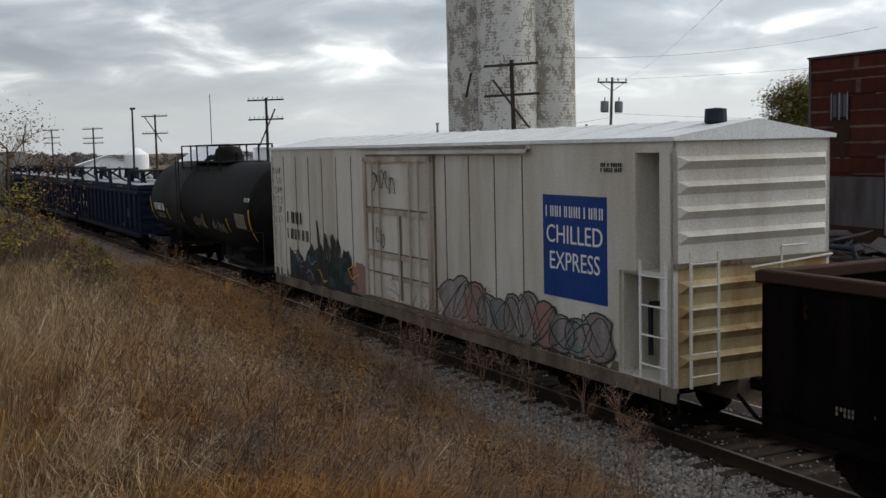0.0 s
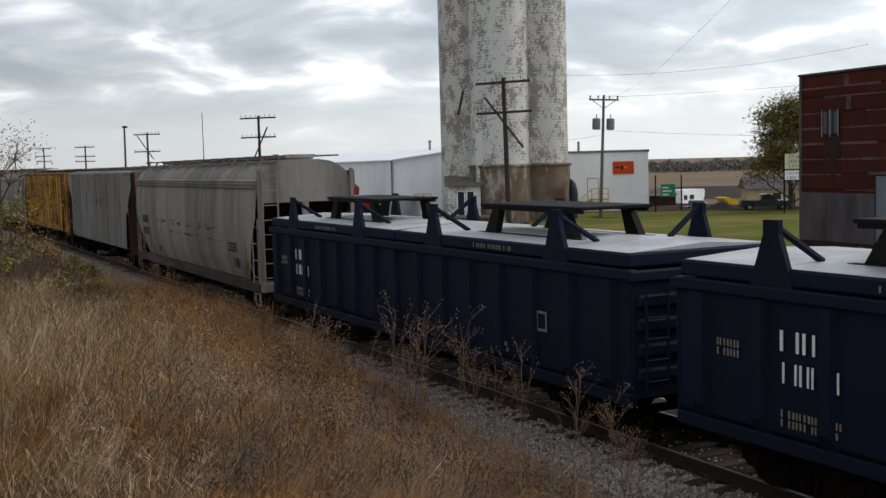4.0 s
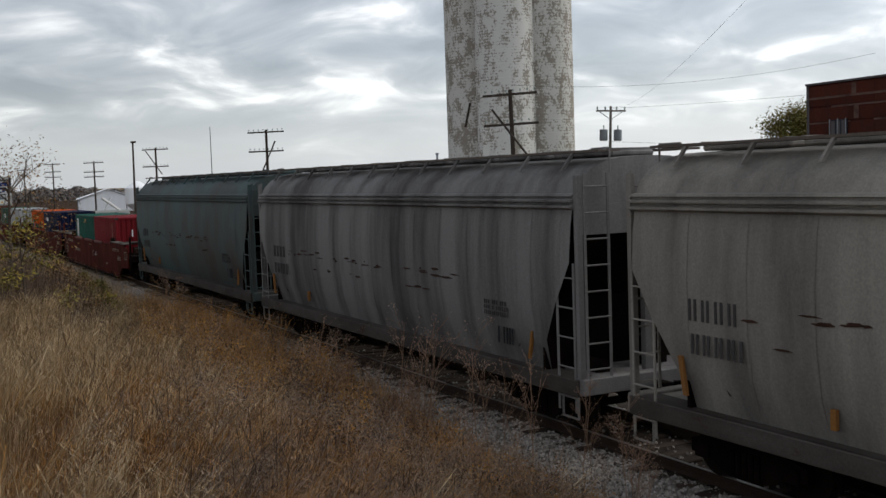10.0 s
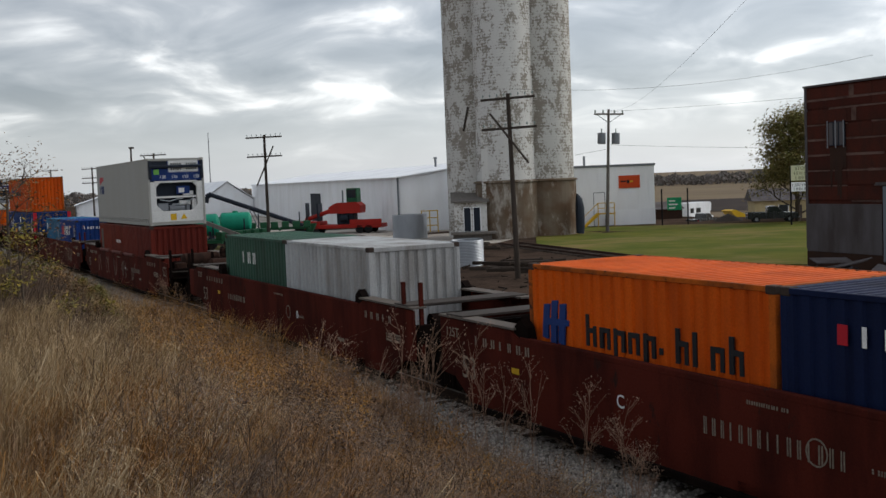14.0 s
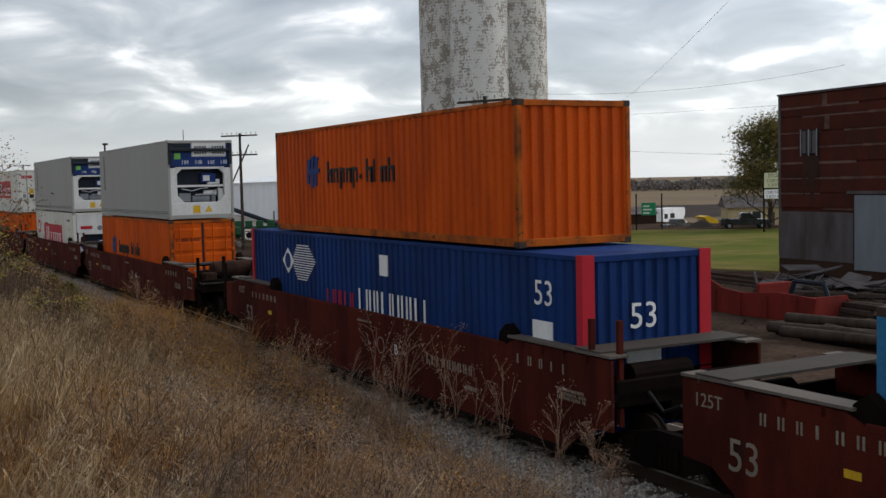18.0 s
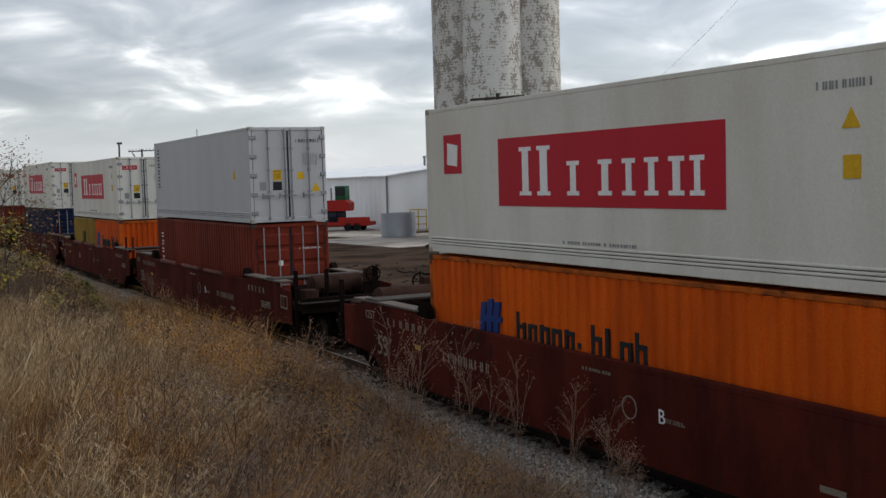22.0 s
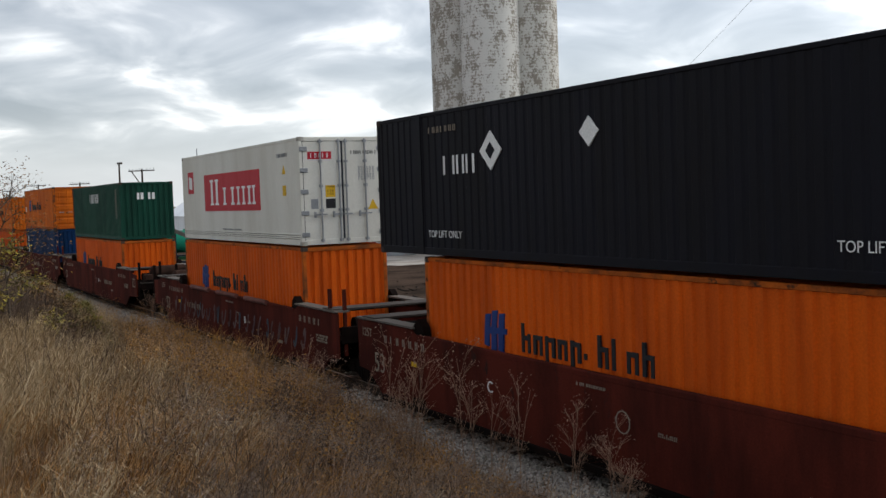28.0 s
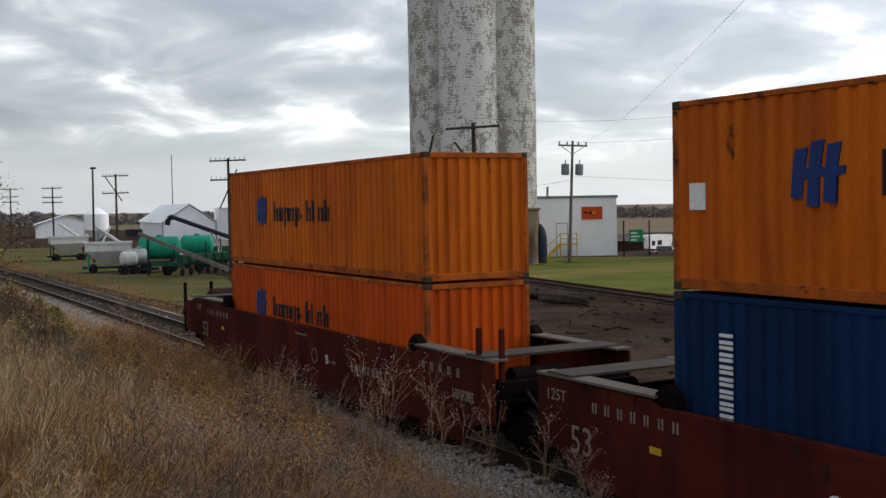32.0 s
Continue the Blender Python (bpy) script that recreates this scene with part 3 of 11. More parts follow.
def solo(name, mesh, mat, label, category, group="", kind="", smooth=False, m=None):
    """A thing that is one mesh."""
    ob = new(name, mesh.data(name, mat, smooth))
    if m is not None:
        ob.matrix_world = m
    return tagged(ob, label, category, group, kind)


FONT_CACHE = {}


def lettering(word, size, mat, parent, m, label="", squeeze=1.0, name="lettering"):
    """Painted words as a thin flat mesh; the word reads along local x, up local y."""
    key = (word, size, squeeze, mat)
    if key not in FONT_CACHE:
        cu = bpy.data.curves.new("lettering", "FONT")
        cu.body, cu.size, cu.align_x, cu.align_y, cu.extrude = word, size, "CENTER", "CENTER", 0.002
        cu.resolution_u = 3
        tmp = bpy.data.objects.new("lettering", cu)
        me = bpy.data.meshes.new_from_object(tmp)
        bpy.data.objects.remove(tmp)
        if squeeze != 1.0:
            for v in me.vertices:
                v.co.x *= squeeze
        me.materials.clear()
        me.materials.append(M[mat])
        FONT_CACHE[key] = me
    return part(name, FONT_CACHE[key], None, parent, label, m=m)


NEAR = Matrix(((1, 0, 0, 0), (0, 0, -1, 0), (0, 1, 0, 0), (0, 0, 0, 1)))      # reads on a car's near side (facing -y)
FRONT = Matrix(((0, 0, 1, 0), (1, 0, 0, 0), (0, 1, 0, 0), (0, 0, 0, 1)))      # reads on a car's leading end (facing +x)


def on_near(x, y, z):
    return Matrix.Translation((x, y, z)) @ NEAR


def on_front(x, y, z):
    return Matrix.Translation((x, y, z)) @ FRONT


def bars(x0, x1, z0, z1, n, y, fill=0.7, rows=1, side="near", seed=1):
    """Writing as plain bars: n upright bars in a row (or several rows), a few millimetres proud of the surface y."""
    rng = random.Random(seed)
    me = Mesh()
    hz = (z1 - z0) / rows
    for r in range(rows):
        za, zb = z0 + r * hz + hz * 0.12, z0 + (r + 1) * hz - hz * 0.12
        if rows == 1:
            za, zb = z0, z1
        w = (x1 - x0) / n
        for i in range(n):
            a = x0 + i * w + w * (1 - fill) / 2
            b = a + w * fill * rng.uniform(0.75, 1.0)
            st = (b - a) * 0.30
            strokes = ((a, b),) if n < 3 and rows == 1 else ((a, a + st), (b - st, b)) if rng.random() < 0.7 else ((a, a + st * 1.2),)
            for a, b in strokes:
                if side == "near":
                    me.box(a, b, y - 0.006, y + 0.004, za, zb)
                else:
                    me.box(y - 0.004, y + 0.006, a, b, za, zb)
    return me


# ---- the railway's line ----
def heading(s):
    s = max(-110.0, min(60.0, s))
    return radians(-62.797) + 2.822e-4 * s + 1.316e-5 * s * s + 7.57e-8 * s ** 3


def make_line():
    pts, step = {0: (0.0, 24.93)}, 1.0
    for sg in (1, -1):
        x, y = pts[0]
        for i in range(1, 721):
            h = heading(sg * (i - 0.5) * step)
            x, y = x + sg * step * math.cos(h), y + sg * step * math.sin(h)
            pts[sg * i] = (x, y)
    return pts


LINE = make_line()


def at(s, lat=0.0):
    """The place s metres along the line (0 is straight before the camera, the train runs towards +), lat metres to the far side."""
    i = math.floor(s)
    i = max(-720, min(719, i))
    (x0, y0), (x1, y1) = LINE[i], LINE[i + 1]
    f = s - i
    h = heading(s)
    return x0 + (x1 - x0) * f - lat * math.sin(h), y0 + (y1 - y0) * f + lat * math.cos(h)


def along(s, lat=0.0, z=0.0):
    x, y = at(s, lat)
    return pose(x, y, z, 0, 0, math.degrees(heading(s)))


def rail_frame(x, y):
    """(s, lat) of a point, good near the line."""
    h = heading(0)
    s = (x - 0) * math.cos(h) + (y - 24.93) * math.sin(h)
    for _ in range(4):
        px, py = at(s)
        h = heading(s)
        s += (x - px) * math.cos(h) + (y - py) * math.sin(h)
        s = max(-700, min(700, s))
    px, py = at(s)
    h = heading(s)
    return s, -(x - px) * math.sin(h) + (y - py) * math.cos(h)


def height(s, lat):
    """The ground: yard beyond the line, ballast bed, and the bank on which the camera stands."""
    n = noise.noise((s * 0.13, lat * 0.13, 0.0)) * 0.28 + noise.noise((s * 0.6, lat * 0.6, 4.0)) * 0.07
    if lat >= 2.0:
        k = min(1, (lat - 2.0) / 2.0)
        return -0.30 - 0.40 * k + n * 0.35 * k
    if lat > -2.3:
        return -0.30
    d = -2.3 - lat
    if d < 1.0:
        return -0.30 - 0.22 * d
    rise = 1.75 * min(1.0, (d - 1.0) / 5.2) ** 1.1
    fade = 1.0
    if s < -45:
        fade = max(0.35, 1 - (-45 - s) / 120)
    if s > 40:
        fade = max(0.3, 1 - (s - 40) / 80)
    x, y = at(s, lat)
    mound = 1.62 * math.exp(-((x * x + y * y) / 14.0) ** 1.5)
    return -0.52 + rise * fade + n * min(1, (d - 1) / 2) + mound


def vale(x, y):
    """How far the land falls away beyond the lawn, in metres."""
    d, az = math.hypot(x, y), math.degrees(math.atan2(x, y))
    k = max(0.0, min(1.0, (az - 7) / 4))
    pts = ((0, 0), (104, 0), (120, 0.9), (160, 2.6), (200, 2.9), (280, 2.2), (455, 1.0), (9000, 1.0))
    for (d0, v0), (d1, v1) in zip(pts, pts[1:]):
        if d <= d1:
            return k * (v0 + (v1 - v0) * (d - d0) / (d1 - d0))
    return 0.0


def polar_sheet(azs, ds, z):
    """A patch of land in rings round the origin, following the vale."""
    v, f = [], []
    for d in ds:
        for a in azs:
            x, y = d * math.sin(radians(a)), d * math.cos(radians(a))
            v.append((x, y, z - vale(x, y)))
    n = len(azs)
    for i in range(len(ds) - 1):
        f += [(i * n + j, i * n + j + 1, (i + 1) * n + j + 1, (i + 1) * n + j) for j in range(n - 1)]
    return Mesh().add(v, f)
# ---- ground, track, far distance ----
def ground():
    xs, lats = [], []
    s = -720.0
    while s < 720:
        xs.append(s)
        s += 1.0 if -90 < s < 25 else (4.0 if -200 < s < 120 else 40.0)
    xs.append(720.0)
    lats = [-2500, -1200, -500, -200, -90, -50, -30, -22, -18, -15, -13, -12] + [-11.5 + 0.5 * i for i in range(17)] + [-3.3, -2.9, -2.6, -2.3, -2.0, 2.0, 2.5, 3.0, 4.0, 5, 6, 8, 10, 13, 17, 22, 30, 45, 70]
    v, f = [], []
    for a in xs:
        for b in lats:
            x, y = at(a, b)
            v.append((x, y, height(a, b)))
    n = len(lats)
    for i in range(len(xs) - 1):
        for j in range(n - 1):
            f.append((i * n + j, (i + 1) * n + j, (i + 1) * n + j + 1, i * n + j + 1))
    me = Mesh().add(v, f)
    g = new("ground", me.data("ground", "bank_soil", True))
    tagged(g, "dry earth bank and bare yard along the railway", "ground", kind="structure")
    for k in ("dirt_yard",):
        g.data.materials.append(M[k])
    mid = np.array([((lats[j] + lats[j + 1]) / 2) for i in range(len(xs) - 1) for j in range(n - 1)])
    g.data.polygons.foreach_set("material_index", (mid > 2.0).astype(np.int32))
    # everything beyond the yard, out to the horizon
    far = polar_sheet([-104 + 2 * i for i in range(105)], (78, 90, 97, 104, 112, 120, 130, 145, 160, 180, 200, 240, 280, 360, 455, 600, 1000, 2000, 4500), -0.76)
    tagged(new("ground", far.data("ground", "far_field")), "pale stubble farmland reaching the horizon", "ground", kind="structure")


def slab(name, pts, z0, z1, mat, label, category):
    return solo(name, Mesh().prism(pts, z0, z1, "z"), mat, label, category, kind="structure")


def track():
    line = thing("railway_track", "single main line of steel rails on wooden ties", "railway track", kind="structure")
    S = [float(s) for s in range(-700, 701, 4)]
    for side in (-0.7525, 0.7525):
        web = [(-0.07, -0.175), (0.07, -0.175), (0.07, -0.16), (0.012, -0.14), (0.012, -0.05), (0.036, -0.038), (0.036, -0.006), (-0.036, -0.006), (-0.036, -0.038), (-0.012, -0.05), (-0.012, -0.14), (-0.07, -0.16)]
        head = [(-0.033, -0.008), (0.033, -0.008), (0.033, -0.001), (0.024, 0.0), (-0.024, 0.0), (-0.033, -0.001)]
        for prof, mat, nm in ((web, "rail_steel", "rail"), (head, "rail_head", "rail_head")):
            v, f, n = [], [], len(prof)
            for s in S:
                for (o, z) in prof:
                    v.append((*at(s, side + o), z))
            for i in range(len(S) - 1):
                f += [(i * n + j, (i + 1) * n + j, (i + 1) * n + (j + 1) % n, i * n + (j + 1) % n) for j in range(n)]
            if nm == "rail":
                r = part("rail", Mesh().add(v, f), mat, line, "rust-brown steel rail")
            else:
                part("rail_head", Mesh().add(v, f), mat, r, "polished running surface")
    bed = Mesh()
    prof = [(-3.05, -0.50), (-2.1, -0.26), (-1.45, -0.205), (-0.92, -0.20), (1.45, -0.205), (2.2, -0.26), (3.1, -0.55)]
    v, f = [], []
    SB = [float(s) for s in range(-700, -100, 10)] + [-100 + 0.5 * i for i in range(260)] + [float(s) for s in range(30, 701, 10)]
    for s in SB:
        for k, (o, z) in enumerate(prof):
            v.append((*at(s, o + (noise.noise((s * 0.7, k, 2)) * 0.22 if k in (0, 6) else 0)), z + noise.noise((s * 1.3, o * 2, 0)) * 0.02))
    for i in range(len(SB) - 1):
        f += [(i * 7 + j, (i + 1) * 7 + j, (i + 1) * 7 + j + 1, i * 7 + j + 1) for j in range(6)]
    bo = part("ballast_bed", bed.add(v, f), "ballast", line, "grey crushed stone bed, oily between the rails", smooth=True)
    bo.data.materials.append(M["ballast_oily"])
    bo.data.polygons.foreach_set("material_index", [1 if i % 6 in (3, 4) else 0 for i in range(len(bo.data.polygons))])
    rng = random.Random(5)
    tie = [Mesh().box(-0.115, 0.115, -1.3, 1.3, -0.30, -0.165, 0.012).data("tie", "tie_wood"), Mesh().box(-0.105, 0.12, -1.28, 1.27, -0.30, -0.17, 0.018).data("tie", "tie_wood")]
    for i in range(196):
        s = -80 + 0.52 * i
        part("tie", tie[rng.randint(0, 1)], None, line, m=along(s + rng.uniform(-0.03, 0.03), rng.uniform(-0.05, 0.05), rng.uniform(-0.02, 0.012)) @ pose(0, 0, 0, 0, rng.uniform(-1, 1), rng.uniform(-1.5, 1.5)))
    # loose stones on the near shoulder and between the rails
    base = [Vector(p).normalized() for p in ((1, 0, .1), (-1, .1, 0), (0, 1, -.1), (.1, -1, 0), (0, .1, 1), (0, 0, -1))]
    fc = [(0, 2, 4), (2, 1, 4), (1, 3, 4), (3, 0, 4), (2, 0, 5), (1, 2, 5), (3, 1, 5), (0, 3, 5)]
    v, f = [], []
    for i in range(44000):
        s = 16 - 62 * rng.random() ** 1.35
        lat = rng.uniform(-0.95, 1.5) if rng.random() < 0.06 else -0.9 - 2.35 * rng.random() ** 1.15
        z = np.interp(lat, [-3.05, -2.1, -1.45, 1.45], [-0.50, -0.26, -0.205, -0.205])
        r = rng.uniform(0.018, 0.042)
        x, y = at(s, lat)
        e = Euler((rng.random() * 6, rng.random() * 6, rng.random() * 6)).to_matrix()
        o = len(v)
        for p in base:
            q = e @ Vector((p.x * rng.uniform(.7, 1.3), p.y * rng.uniform(.7, 1.2), p.z * rng.uniform(.6, 1.0)))
            v.append((x + q.x * r, y + q.y * r, z + 0.012 + q.z * r))
        f += [(o + a, o + b, o + c) for a, b, c in fc]
    me = bpy.data.meshes.new("ballast_stones")
    me.from_pydata(v, [], f)
    mm, nt, p, N, L = tree_of("stone_grey")
    geo, r = N("ShaderNodeNewGeometry"), N("ShaderNodeValToRGB")
    for el, c in zip(r.color_ramp.elements, ((0.075, 0.066, 0.058, 1), (0.45, 0.41, 0.37, 1))):
        el.color = c
    L(geo.outputs["Random Per Island"], r.inputs[0]), L(r.outputs[0], p.inputs["Base Color"])
    p.inputs["Roughness"].default_value = 0.9
    me.materials.append(mm)
    M["stone_grey"] = mm
    tagged(new("ballast_stones", me), "loose grey crushed ballast stones beside the rails", "ballast", kind="stuff")


ground()
track()
# ---- the train: every vehicle's own x runs forwards, y to the far side, z up from the railhead ----
MOVERS = []          # (thing, metres along the train)


def mover(ob, c):
    MOVERS.append((ob, c))
    ob.matrix_world = along(c)
    return ob


SHARED = {}


def shared(key, make, mat, smooth=False):
    if key not in SHARED:
        SHARED[key] = make().data(key, mat, smooth)
    return SHARED[key]


def bogie(car, x):
    """A freight bogie: bolster and axles, two cast side frames, four wheels."""
    def core():
        m = Mesh().box(-0.18, 0.18, -1.05, 1.05, 0.38, 0.62, 0.03)
        for a in (-0.86, 0.86):
            m.rod((a, -1.1, 0.42), (a, 1.1, 0.42), 0.075, 8)
        return m

    def frame_():
        prof = [(-1.12, 0.36), (-1.12, 0.56), (-0.62, 0.66), (-0.3, 0.74), (0.3, 0.74), (0.62, 0.66), (1.12, 0.56), (1.12, 0.36), (0.78, 0.36), (0.5, 0.22), (0.3, 0.16), (-0.3, 0.16), (-0.5, 0.22), (-0.78, 0.36)]
        m = Mesh().prism(prof, -0.07, 0.07, "y")
        for a in (-0.86, 0.86):
            m.box(a - 0.14, a + 0.14, -0.13, 0.09, 0.32, 0.54, 0.02)
        for k in range(5):
            a = -0.24 + 0.12 * k
            m.rod((a, -0.09, 0.22), (a, -0.09, 0.56), 0.045, 6)
        return m

    def wheel_():
        return Mesh().lathe([(0.09, -0.08), (0.36, -0.02), (0.42, -0.03), (0.42, 0.07), (0.45, 0.07), (0.45, 0.10), (0.34, 0.10), (0.09, 0.09)], 20, "y")
    b = part("bogie", shared("bogie", core, "undercarriage"), None, car, "dark cast-steel bogie", m=pose(x, 0, 0))
    for y, r in ((-1.0, 0), (1.0, 180)):
        part("side_frame", shared("side_frame", frame_, "undercarriage"), None, b, m=pose(0, y, 0, 0, 0, r))
    for a in (-0.86, 0.86):
        for y, r in ((-0.76, 0), (0.76, 180)):
            part("wheel", shared("wheel", wheel_, "wheel_steel", True), None, b, m=pose(a, y, 0.42, 0, 0, r))
    return b


def coupler(car, x, sg):
    def make():
        return Mesh().box(0, 0.62, -0.09, 0.09, 0.78, 0.96, 0.02).prism([(0.58, -0.16), (0.86, -0.17), (0.92, -0.05), (0.80, 0.02), (0.86, 0.14), (0.58, 0.15)], 0.74, 1.0, "z").path([(0.1, -0.4, 0.75), (0.5, -0.42, 0.5), (0.85, -0.4, 0.42)], 0.03)
    part("coupler", shared("coupler", make, "undercarriage"), None, car, m=pose(x, 0, 0, 0, 0, 0 if sg > 0 else 180))


def ladder(n, z0, z1, w=0.42, r=0.016):
    """Two stiles and n rungs in the plane y = 0, x across."""
    m = Mesh()
    for x in (-w / 2, w / 2):
        m.box(x - 0.022, x + 0.022, -0.012, 0.012, z0, z1)
    for i in range(n):
        z = z0 + (z1 - z0) * (i + 0.5) / n
        m.rod((-w / 2, -0.008, z), (w / 2, -0.008, z), r, 6)
    return m


def blob(m, pts, y):
    """A flat painted shape on the near side."""
    m.prism([(x, z) for x, z in pts], y - 0.005, y, "y")


# -- insulated box car --
def reefer_car(c, L=17.85):
    car = thing("refrigerator_car", "weathered white insulated railway box car with graffiti along its lower side", "railway car")
    h, w = L / 2, 1.5
    seg = [-h + i * 0.98 for i in range(19)]
    for y in (-w, w):
        a, b = (y, y + 0.06) if y < 0 else (y - 0.06, y)
        if y > 0:
            part("side_wall", Mesh().box(-h, h, a, b, 0.95, 4.5), "reefer_white", car)
        else:
            part("side_wall", Mesh().prism([(-h, 0.95), (7.62, 0.95), (7.62, 2.55), (8.05, 2.55), (8.05, 4.32), (-h, 4.32)], a, b, "y"), "reefer_white", car)
            part("eave_board", Mesh().box(-h, h, a - 0.004, b, 4.32, 4.5), "reefer_white", car)
            for x in seg[:-1]:
                if x < -2.2 or 1.5 < x < 5.4:
                    part("side_rib", Mesh().box(x - 0.03, x + 0.03, a - 0.022, a, 0.98, 4.30, 0.008), "reefer_white", car)
    part("corner_pillar", Mesh().box(8.62, h, -w, -w + 0.08, 0.95, 4.32), "reefer_white", car)
    for x in seg[:-1]:
        if x < -2.2 or 1.5 < x < 5.4:
            part("side_seam", Mesh().box(x + 0.03, x + 0.048, -w - 0.012, -w, 1.0, 4.28), "reefer_lower", car, "grimy panel seam")
    part("compartment", Mesh().box(7.6, 7.66, -w + 0.06, -0.75, 0.95, 4.3).box(7.6, 8.9, -0.80, -0.74, 0.95, 4.3).box(7.6, 8.9, -w + 0.07, -0.75, 2.50, 2.58).box(7.6, 8.9, -w + 0.02, -0.75, 0.93, 1.0).box(8.0, 8.06, -w + 0.02, -0.76, 2.58, 4.32), "reefer_white", car, "open machinery recess")
    part("compartment_pipe", Mesh().path([(7.75, -1.0, 1.2), (7.75, -1.0, 2.0), (8.5, -1.0, 2.1)], 0.04).box(8.35, 8.6, -1.0, -0.8, 1.7, 2.4), "machine_dark", car)
    part("end_wall", Mesh().prism([(-w, 2.7), (w, 2.7), (w, 4.5), (0, 4.72), (-w, 4.5)], h - 0.06, h, "x"), "reefer_white", car)
    part("lower_end_wall", Mesh().box(h - 0.06, h - 0.002, -w, w, 0.95, 2.7), "reefer_stain", car, "rust-stained yellowed lower end")
    part("end_wall", Mesh().prism([(-w, 0.95), (w, 0.95), (w, 4.5), (0, 4.72), (-w, 4.5)], -h, -h + 0.06, "x"), "reefer_white", car)
    for i in range(9):
        z = 1.25 + i * 0.355
        if abs(z - 2.7) < 0.1:
            continue
        rib = Mesh().add([(h, -1.42, z - 0.02), (h, 1.42, z - 0.02), (h + 0.10, 1.30, z + 0.10), (h + 0.10, -1.30, z + 0.10), (h, 1.42, z + 0.17), (h, -1.42, z + 0.17)], [(0, 1, 2, 3), (3, 2, 4, 5), (0, 3, 5), (1, 4, 2)])
        part("end_rib", rib, "reefer_white" if z > 2.6 else "reefer_stain", car)
    for z in (1.62, 2.0, 2.36, 3.06, 3.42, 3.78):
        for y0, y1 in ((-1.4, -0.5), (0.5, 1.4)):
            rib = Mesh().add([(h, y0, z - 0.01), (h, y1, z - 0.01), (h + 0.05, y1 - 0.1, z + 0.03), (h + 0.05, y0 + 0.1, z + 0.03), (h, y1, z + 0.07), (h, y0, z + 0.07)], [(0, 1, 2, 3), (3, 2, 4, 5), (0, 3, 5), (1, 4, 2)])
            part("end_dart", rib, "reefer_white" if z > 2.6 else "reefer_stain", car)
    part("end_seam", Mesh().box(h, h + 0.03, -w, w, 2.66, 2.74), "reefer_lower", car, "rusty riveted seam")
    roof = Mesh().prism([(-w - 0.05, 4.48), (w + 0.05, 4.48), (w + 0.05, 4.54), (0, 4.78), (-w - 0.05, 4.54)], -h - 0.08, h + 0.08, "x")
    for i in range(16):
        x = -h + 0.6 + i * 1.1
        part("roof_rib", Mesh().prism([(-w, 4.55), (0, 4.80), (w, 4.55), (w, 4.52), (-w, 4.52)], x, x + 0.05, "x"), "reefer_roof", car)
    part("roof", roof, "reefer_roof", car, "bright white ribbed roof")
    part("roof_vent", Mesh().lathe([(0.0, 0.26), (0.16, 0.24), (0.17, 0.05), (0.13, 0.0)], 12, "z", (h - 0.5, -0.3, 4.70)), "machine_dark", car)
    sill = Mesh().box(-h, h, -w - 0.01, -w + 0.1, 0.72, 0.96, 0.01).box(-h, h, w - 0.1, w + 0.01, 0.72, 0.96).box(-h, h, -0.3, 0.3, 0.62, 0.95)
    part("side_sill", sill, "reefer_lower", car, "rust-streaked lower sill")
    part("floor_frame", Mesh().box(-h + 0.1, h - 0.1, -w + 0.1, w - 0.1, 0.9, 0.99).box(-4, -1.5, -1.0, -0.5, 0.4, 0.9, 0.05).rod((1.5, -0.7, 0.62), (3.4, -0.7, 0.62), 0.22, 10), "undercarriage", car)
    # plug door
    dy = -w - 0.07
    door = part("door", Mesh().box(-2.03, 1.40, dy, dy + 0.07, 1.12, 4.28, 0.015), "reefer_white", car)
    part("door_frame", Mesh().box(-2.03, -1.90, dy - 0.05, dy, 1.12, 4.28).box(1.27, 1.40, dy - 0.05, dy, 1.12, 4.28).box(-2.03, 1.40, dy - 0.05, dy, 4.16, 4.28).box(-2.03, 1.40, dy - 0.04, dy, 3.02, 3.12).box(-2.03, 1.40, dy - 0.04, dy, 2.05, 2.15).box(-0.22, -0.08, dy - 0.04, dy, 1.2, 3.02).box(-0.6, 1.3, dy - 0.03, dy, 1.6, 1.68), "reefer_frame", door)
    for x in (-1.5, -1.1, 0.45, 0.9):
        part("lock_rod", Mesh().rod((x, dy - 0.06, 1.15), (x, dy - 0.06, 4.2), 0.022, 6), "reefer_frame", door)
    part("door_gap", Mesh().box(-2.07, -2.03, -w - 0.03, -w, 1.1, 4.3).box(1.40, 1.44, -w - 0.03, -w, 1.1, 4.3).box(-0.1, -0.06, dy - 0.045, dy - 0.03, 1.2, 3.0).box(-1.9, 1.27, dy - 0.012, dy - 0.002, 3.13, 3.16).box(-1.9, 1.27, dy - 0.012, dy - 0.002, 2.16, 2.19).box(-1.9, 1.27, dy - 0.012, dy - 0.002, 1.68, 1.71), "reefer_lower", door, "grimy gaps round the plug door")
    # rust and road dirt along the foot of the side
    rg = random.Random(17)
    x = -h + 0.05
    while x < 7.5:
        wd = rg.uniform(0.08, 0.5)
        gm = Mesh()
        zt = 1.02 + 0.30 * rg.random() ** 2
        blob(gm, [(x, 0.97), (min(x + wd, 7.6), 0.97), (min(x + wd * 0.8, 7.6), zt * 0.97 + 0.02), (x + wd * 0.3, zt)], -w - 0.003)
        part("rust_stain", gm, "reefer_lower", car, "rusty dirt along the foot of the side")
        x += wd * rg.uniform(0.7, 1.3)
